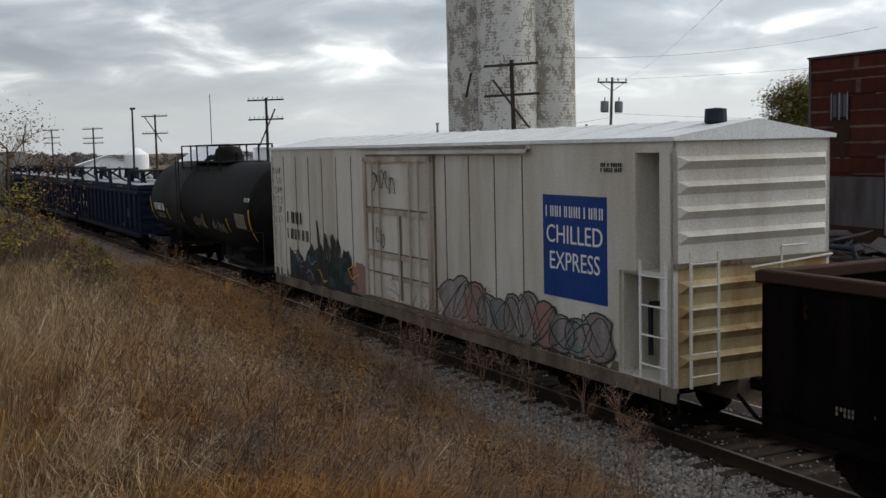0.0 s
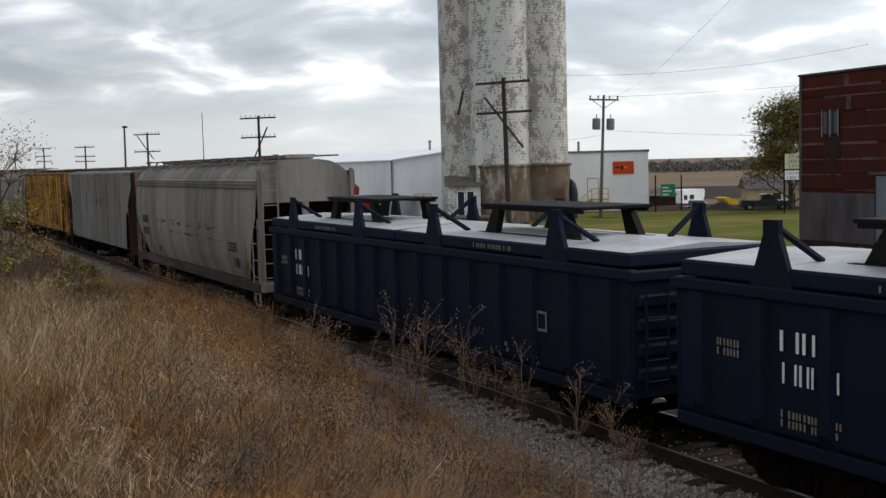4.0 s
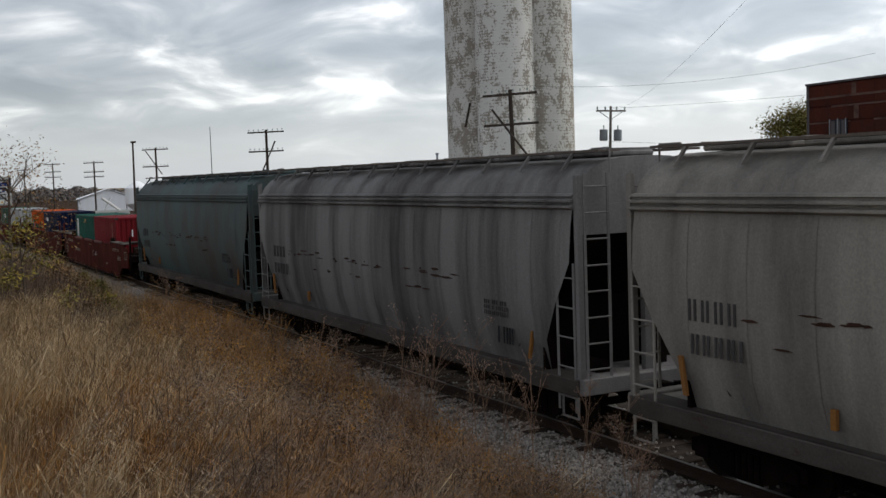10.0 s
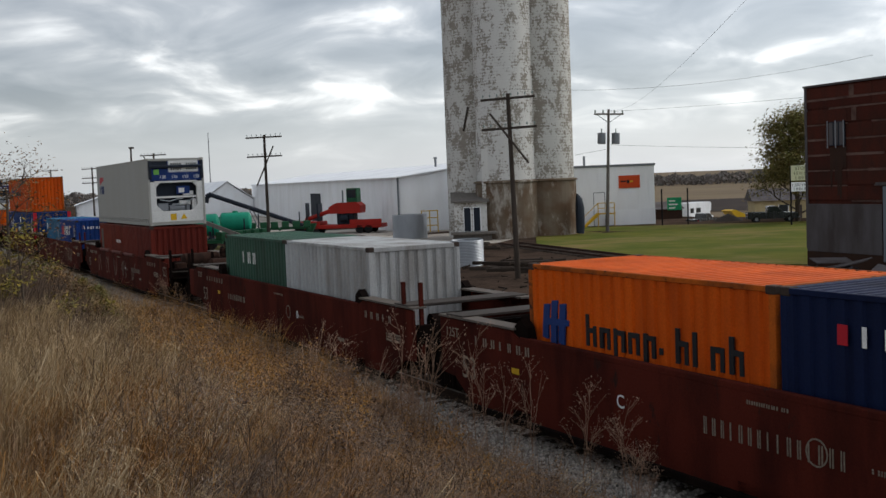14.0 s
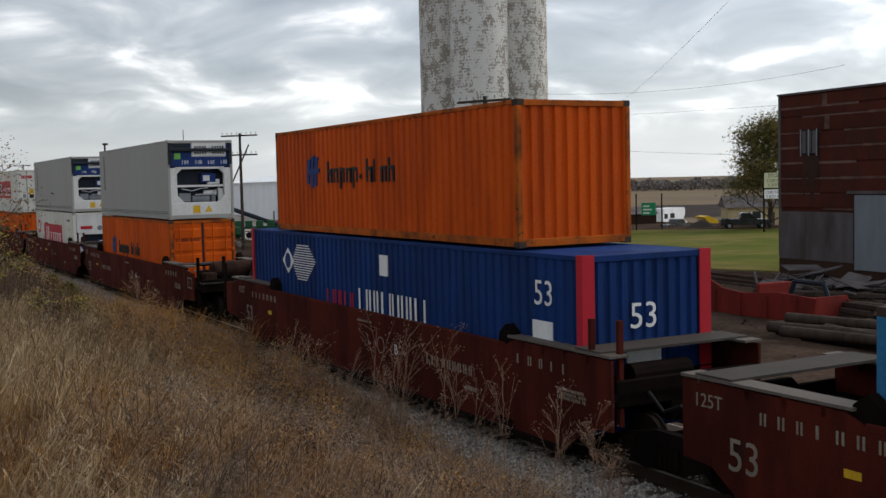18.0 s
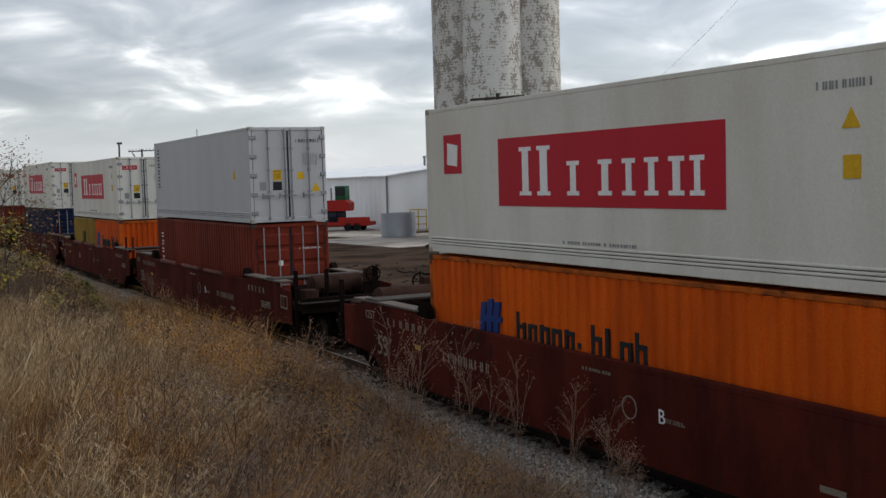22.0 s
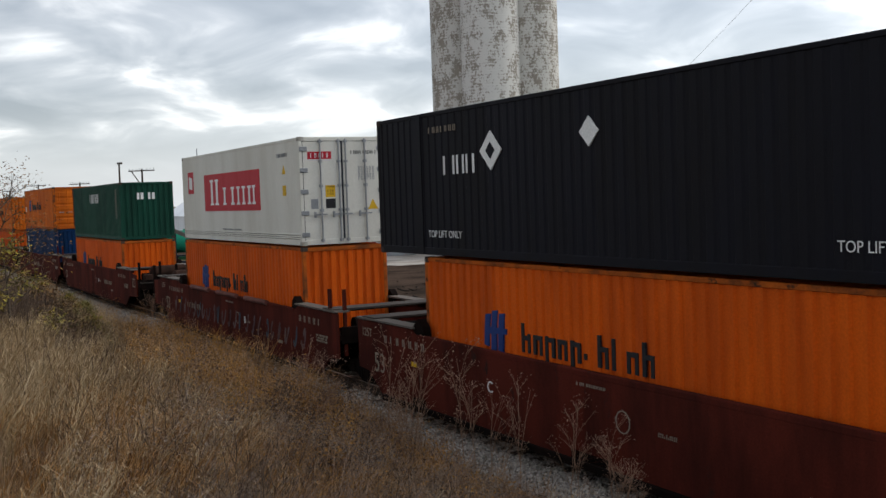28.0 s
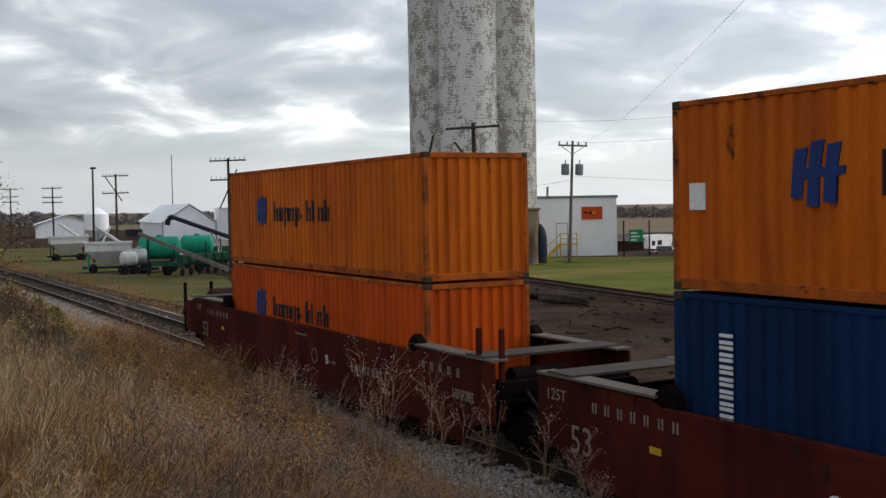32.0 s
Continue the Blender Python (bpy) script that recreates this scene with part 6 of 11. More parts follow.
def reefer_box(L, H, mat, label, group, front="doors", mark=None):
    """A smooth-walled refrigerated container; the leading end carries doors or the cooling unit."""
    box = thing("reefer_container", label, "container", group)
    W = 2.438
    h, w = L / 2, W / 2
    shell(box, L, W, H, mat, front)
    for sy in (-1, 1):
        y = sy * (w - 0.008)
        part("side_wall", Mesh().box(-h + 0.12, h - 0.12, min(y, y - sy * 0.05), max(y, y - sy * 0.05), 0.30, H - 0.08), mat, box)
        rib = Mesh()
        for z in (0.18, 0.235, 0.29):
            rib.prism([(y, z), (y + sy * 0.012, z + 0.012), (y + sy * 0.012, z + 0.03), (y, z + 0.044), (y - sy * 0.02, z + 0.044), (y - sy * 0.02, z)], -h + 0.12, h - 0.12, "x")
        part("kick_rib", rib, mat, box)
    part("roof", Mesh().box(-h + 0.05, h - 0.05, -w + 0.05, w - 0.05, H - 0.06, H - 0.012), mat, box)
    part("end_wall", Mesh().box(-h + 0.01, -h + 0.06, -w + 0.1, w - 0.1, 0.15, H - 0.1), mat, box)
    if front == "doors":
        for y0, y1, rods in ((-w + 0.1, -0.012, (-0.63, -0.10)), (0.012, w - 0.1, (0.10, 0.66))):
            d = part("door", Mesh().box(h - 0.07, h - 0.012, y0, y1, 0.14, H - 0.10, 0.012), mat, box, "pale insulated door leaf")
            yi, yo = (y1, y0) if y0 < -0.5 else (y0, y1)
            part("gasket", Mesh().box(h - 0.06, h - 0.006, yi - 0.014, yi + 0.014, 0.15, H - 0.11).box(h - 0.06, h - 0.007, yo - 0.016, yo + 0.012, 0.15, H - 0.11).box(h - 0.06, h - 0.007, y0, y1, H - 0.125, H - 0.095).box(h - 0.06, h - 0.007, y0, y1, 0.125, 0.15), "machine_dark", d, "black rubber door seal")
            for y in rods:
                part("lock_rod", Mesh().rod((h + 0.025, y, 0.08), (h + 0.025, y, H - 0.06), 0.024, 8), "steel_rod", d, "galvanised lock rod")
                part("handle", Mesh().box(h + 0.02, h + 0.05, y - 0.2, y + 0.14, 0.80, 0.84).box(h, h + 0.05, y - 0.22, y - 0.17, 0.74, 0.90), "steel_rod", d)
                for z in (0.1, 0.9, 1.55, 2.2, H - 0.16):
                    part("bracket", Mesh().box(h - 0.01, h + 0.035, y - 0.05, y + 0.05, z, z + 0.07), "steel_rod", d)
            ye = y0 if y0 < -0.5 else y1
            for k in range(5):
                z = 0.30 + k * (H - 0.62) / 4
                part("hinge", Mesh().box(h - 0.02, h + 0.025, ye - 0.09, ye + 0.13 if ye < 0 else ye + 0.09, z - 0.06, z + 0.06, 0.01), "steel_rod", d)
        part("data_mark", bars(0.25, 1.05, 2.42, 2.52, 9, h - 0.010, 0.7, 1, "front"), "mark_black", box)
        part("data_mark", bars(0.45, 0.95, 1.72, 2.1, 6, h - 0.010, 0.6, 6, "front"), "steel_rod", box)
        cl = part("warning_label", Mesh().box(h - 0.014, h - 0.006, -0.50, -0.22, 1.28, 1.60), "mark_yellow", box, "yellow caution label")
        lettering("CAUTION", 0.058, "mark_black", cl, on_front(h - 0.004, -0.36, 1.555))
        part("label_mark", bars(-0.46, -0.26, 1.33, 1.49, 3, h - 0.008, 0.6, 2, "front"), "mark_black", cl)
        part("warning_label", Mesh().box(h - 0.014, h - 0.006, -0.50, -0.22, 0.98, 1.24), "mark_black", box)
        part("warning_label", Mesh().box(h - 0.014, h - 0.006, -0.92, -0.72, 0.98, 1.24), "steel_rod", box)
        part("warning_label", Mesh().add([(h - 0.006, 0.72, 0.92), (h - 0.006, 1.02, 0.92), (h - 0.006, 0.87, 1.20), (h - 0.014, 0.72, 0.92), (h - 0.014, 1.02, 0.92), (h - 0.014, 0.87, 1.20)], [(0, 1, 2), (3, 5, 4), (0, 3, 4, 1), (1, 4, 5, 2), (2, 5, 3, 0)]), "mark_yellow", box, "yellow warning triangle")
        if mark == "red":
            lb = part("name_plate", Mesh().box(h - 0.014, h - 0.006, -0.98, -0.30, 2.30, 2.50), "mark_red", box, "small red name plate")
            part("plate_mark", bars(-0.92, -0.36, 2.34, 2.46, 5, h - 0.004, 0.5, 1, "front"), "mark_white", lb)
    else:
        dark = mark != "red"
        part("unit_recess", Mesh().box(h - 0.40, h - 0.36, -w + 0.1, w - 0.1, 0.15, H - 0.1), "machine_dark", box, "dark recess of the cooling unit")
        if dark:
            hd = part("unit_head", Mesh().box(h - 0.36, h - 0.03, -1.12, 1.12, 1.92, H - 0.08, 0.03), "mark_blue", box, "blue cooling unit hood")
            part("fan_cover", Mesh().box(h - 0.06, h + 0.0, -0.32, 0.98, 2.28, H - 0.06, 0.03), "machine_white", hd, "white fan grille")
            for k in range(2):
                for r in range(3):
                    for q in range(5):
                        y = -0.18 + k * 0.66 + q * 0.095
                        part("grille_slot", shared("grille_slot", lambda: Mesh().box(-0.004, 0.006, -0.03, 0.03, -0.035, 0.035), "mark_black"), None, hd, m=pose(h + 0.002, y, 2.42 + r * 0.11))
            part("hood_shadow", Mesh().box(h - 0.05, h - 0.02, -1.1, -0.36, 2.45, H - 0.09, 0.01), "machine_dark", hd)
            part("hood_mark", Mesh().box(h - 0.034, h - 0.022, -0.95, -0.72, 2.2, 2.42), "mark_green", hd)
            for y in (-0.55, -0.05, 0.42, 0.9):
                part("hood_mark", bars(y - 0.13, y + 0.13, 2.02, 2.16, 3, h - 0.03, 0.7, 1, "front"), "mark_white", hd)
        else:
            hd = part("unit_head", Mesh().box(h - 0.36, h - 0.02, -1.12, 1.12, 1.82, H - 0.08, 0.03), "machine_white", box, "white cooling unit front")
            part("name_plate", Mesh().box(h - 0.024, h - 0.012, -0.85, -0.25, 2.04, 2.20), "mark_red", hd)
            part("maker_badge", Mesh().lathe([(0.0, 0.008), (0.12, 0.008), (0.13, 0.0)], 16, "x", (h - 0.022, 0.12, 2.08)), "steel_grey", hd)
            for yy in (-1.08, 1.08):
                for k in range(9):
                    part("rivet", shared("rivet", lambda: Mesh().box(-0.004, 0.006, -0.02, 0.02, -0.02, 0.02), "machine_dark"), None, hd, m=pose(h - 0.016, yy * 0.97, 1.92 + k * 0.105))
            part("hatch_panel", Mesh().box(h - 0.024, h - 0.010, 0.2, 0.85, 2.2, 2.7, 0.005), "machine_white", hd)
        lo, hi = (0.62, 1.88) if dark else (0.85, 1.80)
        fr = part("unit_frame", Mesh().box(h - 0.2, h - 0.01, -1.12, 1.12, 0.15, lo, 0.02).box(h - 0.2, h - 0.01, -1.12, -0.88, lo, hi).box(h - 0.2, h - 0.01, 0.88, 1.12, lo, hi).box(h - 0.2, h - 0.02, -0.9, 0.9, hi - 0.04, hi + 0.04).prism([(-0.9, lo), (-0.62, lo), (-0.9, lo + 0.28)], h - 0.2, h - 0.02, "x").prism([(0.9, lo), (0.62, lo), (0.9, lo + 0.28)], h - 0.2, h - 0.02, "x").prism([(-0.9, hi), (-0.66, hi), (-0.9, hi - 0.24)], h - 0.2, h - 0.02, "x").prism([(0.9, hi), (0.66, hi), (0.9, hi - 0.24)], h - 0.2, h - 0.02, "x"), "machine_white", box, "white bolted frame")
        part("control_box", Mesh().box(h - 0.34, h - 0.14, 0.05, 0.60, lo + 0.72 if dark else lo + 0.3, lo + 1.06 if dark else lo + 0.62, 0.02), "mark_blue", fr)
        part("control_panel", Mesh().box(h - 0.15, h - 0.13, 0.12, 0.36, lo + 0.78 if dark else lo + 0.34, lo + 0.98 if dark else lo + 0.56), "machine_white", fr)
        part("compressor", Mesh().rod((h - 0.26, -0.3, lo + 0.12), (h - 0.26, 0.35, lo + 0.12), 0.13, 10).rod((h - 0.26, 0.5, lo), (h - 0.26, 0.5, lo + 0.4), 0.1, 10).box(h - 0.3, h - 0.16, -0.8, -0.35, lo + 0.02, lo + 0.34, 0.02), "steel_grey" if dark else "mark_blue", fr)
        if dark:
            part("motor", Mesh().rod((h - 0.24, 0.15, lo + 0.34), (h - 0.24, 0.62, lo + 0.34), 0.10, 10).box(h - 0.28, h - 0.12, 0.68, 0.86, lo + 0.05, lo + 0.5, 0.02), "machine_white", fr)
            part("pipe_work", Mesh().path([(h - 0.14, -0.7, lo + 0.5), (h - 0.14, -0.3, lo + 0.42), (h - 0.14, 0.0, lo + 0.5), (h - 0.14, 0.3, lo + 0.52)], 0.022, 6).path([(h - 0.12, 0.75, lo + 0.55), (h - 0.12, 0.4, lo + 0.3), (h - 0.12, -0.2, lo + 0.28)], 0.018, 6), "galvanised", fr)
            part("valve_box", Mesh().box(h - 0.3, h - 0.15, 0.3, 0.75, lo + 0.66, lo + 0.84, 0.015), "machine_white", fr)
            part("hood_lip", Mesh().box(h - 0.02, h + 0.10, -1.16, 1.16, H - 0.42, H - 0.30, 0.02).box(h - 0.02, h + 0.08, -1.18, -1.05, 2.0, H - 0.1, 0.02).box(h - 0.02, h + 0.08, 1.05, 1.18, 2.0, H - 0.1, 0.02), "machine_dark", fr, "dark projecting hood edge")
        if dark:
            part("unit_shelf", Mesh().box(h - 0.3, h - 0.06, -0.88, 0.88, lo + 0.56, lo + 0.64), "machine_white", fr)
            part("warning_label", Mesh().box(h - 0.014, h - 0.004, -0.32, -0.06, 0.22, 0.50), "mark_yellow", fr)
            part("warning_label", Mesh().add([(h - 0.004, 0.12, 0.26), (h - 0.004, 0.40, 0.26), (h - 0.004, 0.26, 0.50), (h - 0.014, 0.12, 0.26), (h - 0.014, 0.40, 0.26), (h - 0.014, 0.26, 0.50)], [(0, 1, 2), (3, 5, 4), (0, 3, 4, 1), (1, 4, 5, 2), (2, 5, 3, 0)]), "mark_yellow", fr)
    return box


def red_field(box):
    """A large red panel with pale block marks, and a small red flag panel, on the near side."""
    y = -1.219
    p = part("name_panel", Mesh().box(-3.22, 2.72, y - 0.004, y + 0.02, 0.97, 2.18), "mark_red", box, "large red painted panel")
    for x, w, top in ((-2.30, 0.20, 2.0), (-1.72, 0.22, 2.0), (-0.85, 0.16, 1.72), (0.02, 0.17, 1.72), (0.62, 0.14, 1.72), (1.16, 0.14, 1.72), (1.72, 0.16, 1.72), (2.16, 0.12, 1.72)):
        me = Mesh().box(x - w / 2, x + w / 2, y - 0.010, y, 1.16, top)
        for z in (1.16, top - 0.07):
            me.box(x - w / 2 - 0.09, x + w / 2 + 0.09, y - 0.012, y, z, z + 0.07)
        part("panel_mark", me, "mark_white", p)
    f = part("flag_panel", Mesh().box(-5.32, -4.62, y - 0.004, y + 0.02, 1.58, 2.34), "mark_red", box)
    part("flag_mark", Mesh().prism([(-5.18, 1.76), (-4.78, 1.72), (-4.74, 2.12), (-5.16, 2.18)], y - 0.006, y, "y"), "mark_white", f)
    part("warning_label", Mesh().box(4.72, 4.98, y - 0.004, y + 0.02, 1.36, 1.64), "mark_yellow", box)
    part("warning_label", Mesh().prism([(4.70, 1.95), (4.98, 1.95), (4.84, 2.19)], y - 0.004, y + 0.02, "y"), "mark_yellow", box)
    part("data_mark", bars(4.3, 5.2, 2.42, 2.52, 9, y, 0.7), "steel_rod", box)
    part("data_mark", bars(-1.2, 0.8, 0.36, 0.41, 14, y, 0.8), "steel_rod", box)


def tall_mark(box, x=-5.12, z0=1.1, z1=2.65, mat="mark_black", n=6):
    """Writing that runs down the wall, as a column of short bars."""
    m = Mesh()
    for i in range(n):
        z = z1 - (i + 0.5) * (z1 - z0) / n
        q = min(0.085, 0.42 * (z1 - z0) / n)
        m.box(x - 0.12, x + 0.12, -1.224, -1.205, z + q * 0.35, z + q)
        m.box(x - 0.12, x + 0.12, -1.224, -1.205, z - q, z - q * 0.35)
    part("side_mark", m, mat, box)


def blue_logo(box, x0, z0, short=False, y=-1.222, dark="mark_black"):
    """A blue winged emblem with a line of dark block marks after it."""
    em = Mesh()
    for k in range(3):
        a, lo, hi = x0 + 0.05 + 0.25 * k, (0.10, 0.0, 0.04)[k], (0.70, 0.78, 0.74)[k]
        em.prism([(a, z0 + lo), (a + 0.17, z0 + lo - 0.02), (a + 0.20, z0 + hi * 0.55), (a + 0.27, z0 + hi), (a + 0.07, z0 + hi - 0.02), (a + 0.02, z0 + hi * 0.5)], y - 0.004 - 0.0005 * k, y + 0.03, "y")
    em.prism([(x0 + 0.2, z0 + 0.32), (x0 + 0.86, z0 + 0.36), (x0 + 0.88, z0 + 0.46), (x0 + 0.2, z0 + 0.45)], y - 0.007, y + 0.03, "y")
    part("emblem", em, "mark_blue", box, "blue winged emblem")
    mk = Mesh()
    xs = x0 + 1.38
    for i in range(10):
        hgt = (0.52, 0.34, 0.36, 0.34, 0.36, 0.08, 0.52, 0.50, 0.34, 0.52)[i]
        low = (0, 0, -0.14, 0, -0.14, 0.18, 0, 0, 0, 0)[i]
        ww = 0.38
        a = xs + i * ww
        # a short upright and a round-ish block for each sign
        mk.box(a, a + 0.085, y - 0.004, y + 0.03, z0 + 0.10 + low, z0 + 0.10 + hgt)
        if i not in (5, 7):
            mk.box(a + 0.2, a + 0.28, y - 0.004, y + 0.03, z0 + 0.10 + max(low, 0), z0 + 0.10 + min(hgt, 0.34))
            mk.box(a + 0.085, a + 0.2, y - 0.004, y + 0.03, z0 + 0.10 + (0.26 if i else 0.22), z0 + 0.10 + (0.34 if i else 0.30))
    part("side_mark", mk, dark, box)


def well_unit(c, kind, letter="", graffiti=False, seed=0, group="well car units", tag=0):
    """One well of a three-unit articulated car. kind: lead, mid or rear."""
    car = thing("well_car", "red-brown steel double-stack well car" if not graffiti else "red-brown steel well car covered in pale graffiti", "railway car", group)
    w = 1.5
    fx, rx = (10.6 if kind == "lead" else 9.05), (-10.6 if kind == "rear" else -9.05)
    rng = random.Random(seed)
    for sy in (-1, 1):
        y = sy * w
        a, b = min(y, y - sy * 0.05), max(y, y - sy * 0.05)
        ft = [(10.05, 0.70), (10.05, 1.60), (9.15, 1.64), (9.05, 1.74)] if kind == "lead" else [(fx, 0.66), (fx, 1.74)]
        rt = [(-9.05, 1.74), (-9.15, 1.64), (-10.05, 1.60), (-10.05, 0.70)] if kind == "rear" else [(rx, 1.74), (rx, 0.66)]
        pts = [(-7.7, 0.10), (7.7, 0.10), (8.5, 0.62)] + ft + [(6.3, 1.74), (6.0, 1.62), (-6.0, 1.62), (-6.3, 1.74)] + rt + [(-8.5, 0.62)]
        part("side_wall", Mesh().prism(pts, a, b, "y"), "well_brown", car, "red-brown side girder")
        part("top_chord", Mesh().box(-6.0, 6.0, y - sy * 0.05 - 0.056, y - sy * 0.05 + 0.056, 1.56, 1.66, 0.012), "well_brown", car)
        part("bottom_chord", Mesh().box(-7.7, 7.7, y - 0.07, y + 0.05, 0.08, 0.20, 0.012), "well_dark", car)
        for sx in (-1, 1):
            xe = max(-9.4, min(9.4, fx if sx > 0 else rx))
            part("end_walkway", Mesh().box(min(sx * 6.15, xe), max(sx * 6.15, xe), min(y, y - sy * 0.30) - 0.03, max(y, y - sy * 0.30) + 0.03, 1.77, 1.81), "grating", car, "worn grey walkway plate")
            part("guide_lug", Mesh().prism([(sx * 6.0 - 0.26, 1.60), (sx * 6.0 + 0.26, 1.60), (sx * 6.0 + 0.2, 1.84), (sx * 6.0, 1.98), (sx * 6.0 - 0.2, 1.84)], y - sy * 0.12 - 0.09, y - sy * 0.12 + 0.09, "y"), "well_dark", car, "container guide lug")
            for k in range(4):
                x = sx * (6.6 + k * 0.62)
                part("walk_bracket", Mesh().box(x - 0.04, x + 0.04, min(y, y - sy * 0.26), max(y, y - sy * 0.26), 1.62, 1.77), "well_brown", car)
        for x in (-4.2, -1.4, 1.4, 4.2):
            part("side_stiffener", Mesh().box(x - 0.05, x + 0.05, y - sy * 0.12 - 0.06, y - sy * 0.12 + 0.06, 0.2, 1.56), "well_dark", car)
    if seed in (0, 3, 9, 10, 14):
        for x0, x1 in ((-4.33, -2.13), (-1.12, 0.96), (1.83, 3.83)):
            part("edge_roll", Mesh().rod((x0, -w - 0.02, 1.66), (x1, -w - 0.02, 1.66), 0.075, 10), "roll_dust", car, "dusty rolled edge guard", smooth=True)
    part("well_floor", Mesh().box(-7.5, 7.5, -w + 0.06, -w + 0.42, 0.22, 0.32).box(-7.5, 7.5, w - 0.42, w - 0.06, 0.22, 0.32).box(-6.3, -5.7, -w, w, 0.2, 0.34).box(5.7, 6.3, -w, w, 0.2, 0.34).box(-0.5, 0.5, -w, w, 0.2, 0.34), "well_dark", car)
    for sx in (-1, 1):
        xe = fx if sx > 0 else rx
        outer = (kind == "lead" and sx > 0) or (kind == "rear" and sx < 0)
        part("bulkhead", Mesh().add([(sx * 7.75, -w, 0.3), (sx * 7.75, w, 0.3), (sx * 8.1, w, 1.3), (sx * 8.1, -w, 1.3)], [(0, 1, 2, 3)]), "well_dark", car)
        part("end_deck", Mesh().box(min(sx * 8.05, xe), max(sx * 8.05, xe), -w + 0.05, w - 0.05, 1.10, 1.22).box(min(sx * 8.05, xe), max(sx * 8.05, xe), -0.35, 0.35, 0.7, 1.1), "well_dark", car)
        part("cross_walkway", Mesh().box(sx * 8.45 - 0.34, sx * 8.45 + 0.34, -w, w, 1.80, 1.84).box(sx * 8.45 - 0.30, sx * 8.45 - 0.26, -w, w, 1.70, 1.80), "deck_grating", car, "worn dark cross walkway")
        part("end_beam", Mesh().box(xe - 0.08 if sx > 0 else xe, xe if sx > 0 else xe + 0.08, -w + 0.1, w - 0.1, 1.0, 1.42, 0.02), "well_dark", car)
        part("air_tank", Mesh().rod((sx * 8.75, -0.95, 1.42), (sx * 8.75, 0.2, 1.42), 0.19, 12), "well_dark", car)
        if outer:
            part("air_reservoir", Mesh().lathe([(0.0, -0.85), (0.2, -0.83), (0.29, -0.74), (0.29, 0.62), (0.2, 0.71), (0.0, 0.73)], 18, "y", (sx * 9.75, 0.0, 1.66)), "reservoir_rust", car, "rusty brown air reservoir", smooth=True)
            part("reservoir_stand", Mesh().box(sx * 9.75 - 0.3, sx * 9.75 + 0.3, -0.6, -0.5, 1.2, 1.6).box(sx * 9.75 - 0.3, sx * 9.75 + 0.3, 0.35, 0.45, 1.2, 1.6), "well_dark", car)
            part("brake_stand", Mesh().box(sx * 10.2 - 0.12, sx * 10.2 + 0.12, 0.62, 0.92, 1.2, 2.1, 0.03).box(sx * 10.2 - 0.2, sx * 10.2 + 0.2, -1.2, -0.8, 1.2, 1.62, 0.03), "reservoir_rust", car, "rusty brake gear stand")
            part("pipe_run", Mesh().path([(sx * 9.4, -1.2, 1.3), (sx * 9.9, -1.25, 1.34), (sx * 10.3, -0.9, 1.5), (sx * 10.3, -0.2, 1.5)], 0.035).path([(sx * 9.3, 0.8, 1.4), (sx * 10.1, 0.9, 1.75)], 0.03), "well_dark", car)
            for k, (x, z) in enumerate(((sx * 10.35, 1.30),)):
                part("step_deck", Mesh().box(x - 0.28, x + 0.28, -w + 0.1, w - 0.2, z - 0.02, z + 0.02), "deck_grating", car)
            for y in (-1.42, -0.55, 0.9):
                part("grab_post", Mesh().box(sx * 10.35 - 0.045, sx * 10.35 + 0.045, y - 0.045, y + 0.045, 0.55, 2.15), "well_dark", car)
            part("brake_wheel", Mesh().lathe([(0.19, -0.02), (0.22, -0.016), (0.22, 0.016), (0.19, 0.02), (0.19, -0.02)], 18, "x", (sx * 10.5, 0.75, 1.95)).rod((sx * 10.5, 0.5, 1.95), (sx * 10.5, 1.0, 1.95), 0.015, 5).rod((sx * 10.5, 0.75, 1.7), (sx * 10.5, 0.75, 2.2), 0.015, 5).box(sx * 10.4 - 0.08, sx * 10.4 + 0.08, 0.5, 1.0, 1.3, 1.75, 0.02), "well_dark", car)
            part("hose", Mesh().path([(sx * 10.6, -0.4, 0.8), (sx * 10.9, -0.4, 0.5), (sx * 11.3, -0.3, 0.42)], 0.03), "rubber", car)
            bogie(car, sx * 9.3)
            coupler(car, xe, sx)
        else:
            if sx > 0:
                bogie(car, 9.8)
                for y in (-1.45, -1.25):
                    part("grab_post", Mesh().box(8.5 + (y + 1.45) * 2.2 - 0.04, 8.5 + (y + 1.45) * 2.2 + 0.04, y - 0.04, y + 0.04, 0.7, 2.32), "well_brown", car)
            part("articulation", Mesh().rod((sx * 9.0, 0, 0.85), (sx * 9.85, 0, 0.85), 0.22, 10), "well_dark", car)
            part("hose", Mesh().path([(sx * 9.05, -0.8, 1.2), (sx * 9.4, -0.8, 0.95), (sx * 9.75, -0.75, 1.1)], 0.028), "rubber", car)
    # painted marks on the near side
    y = -w - 0.004
    lettering("53", 0.62, "mark_cream", car, on_near(-7.9, y, 0.84), squeeze=0.95)
    lettering("125T", 0.26, "mark_cream", car, on_near(-8.55, y, 1.48))
    part("data_mark", bars(-7.7, -5.6, 1.34, 1.50, 7, y + 0.002, 0.42, seed=seed), "mark_cream", car)
    part("data_mark", bars(6.3, 8.0, 1.36, 1.52, 5, y + 0.002, 0.35, seed=seed + 1), "mark_cream", car)
    part("data_mark", bars(7.6, 8.4, 0.95, 1.15, 8, y + 0.002, 0.85, 3, seed=seed + 2), "mark_cream", car)
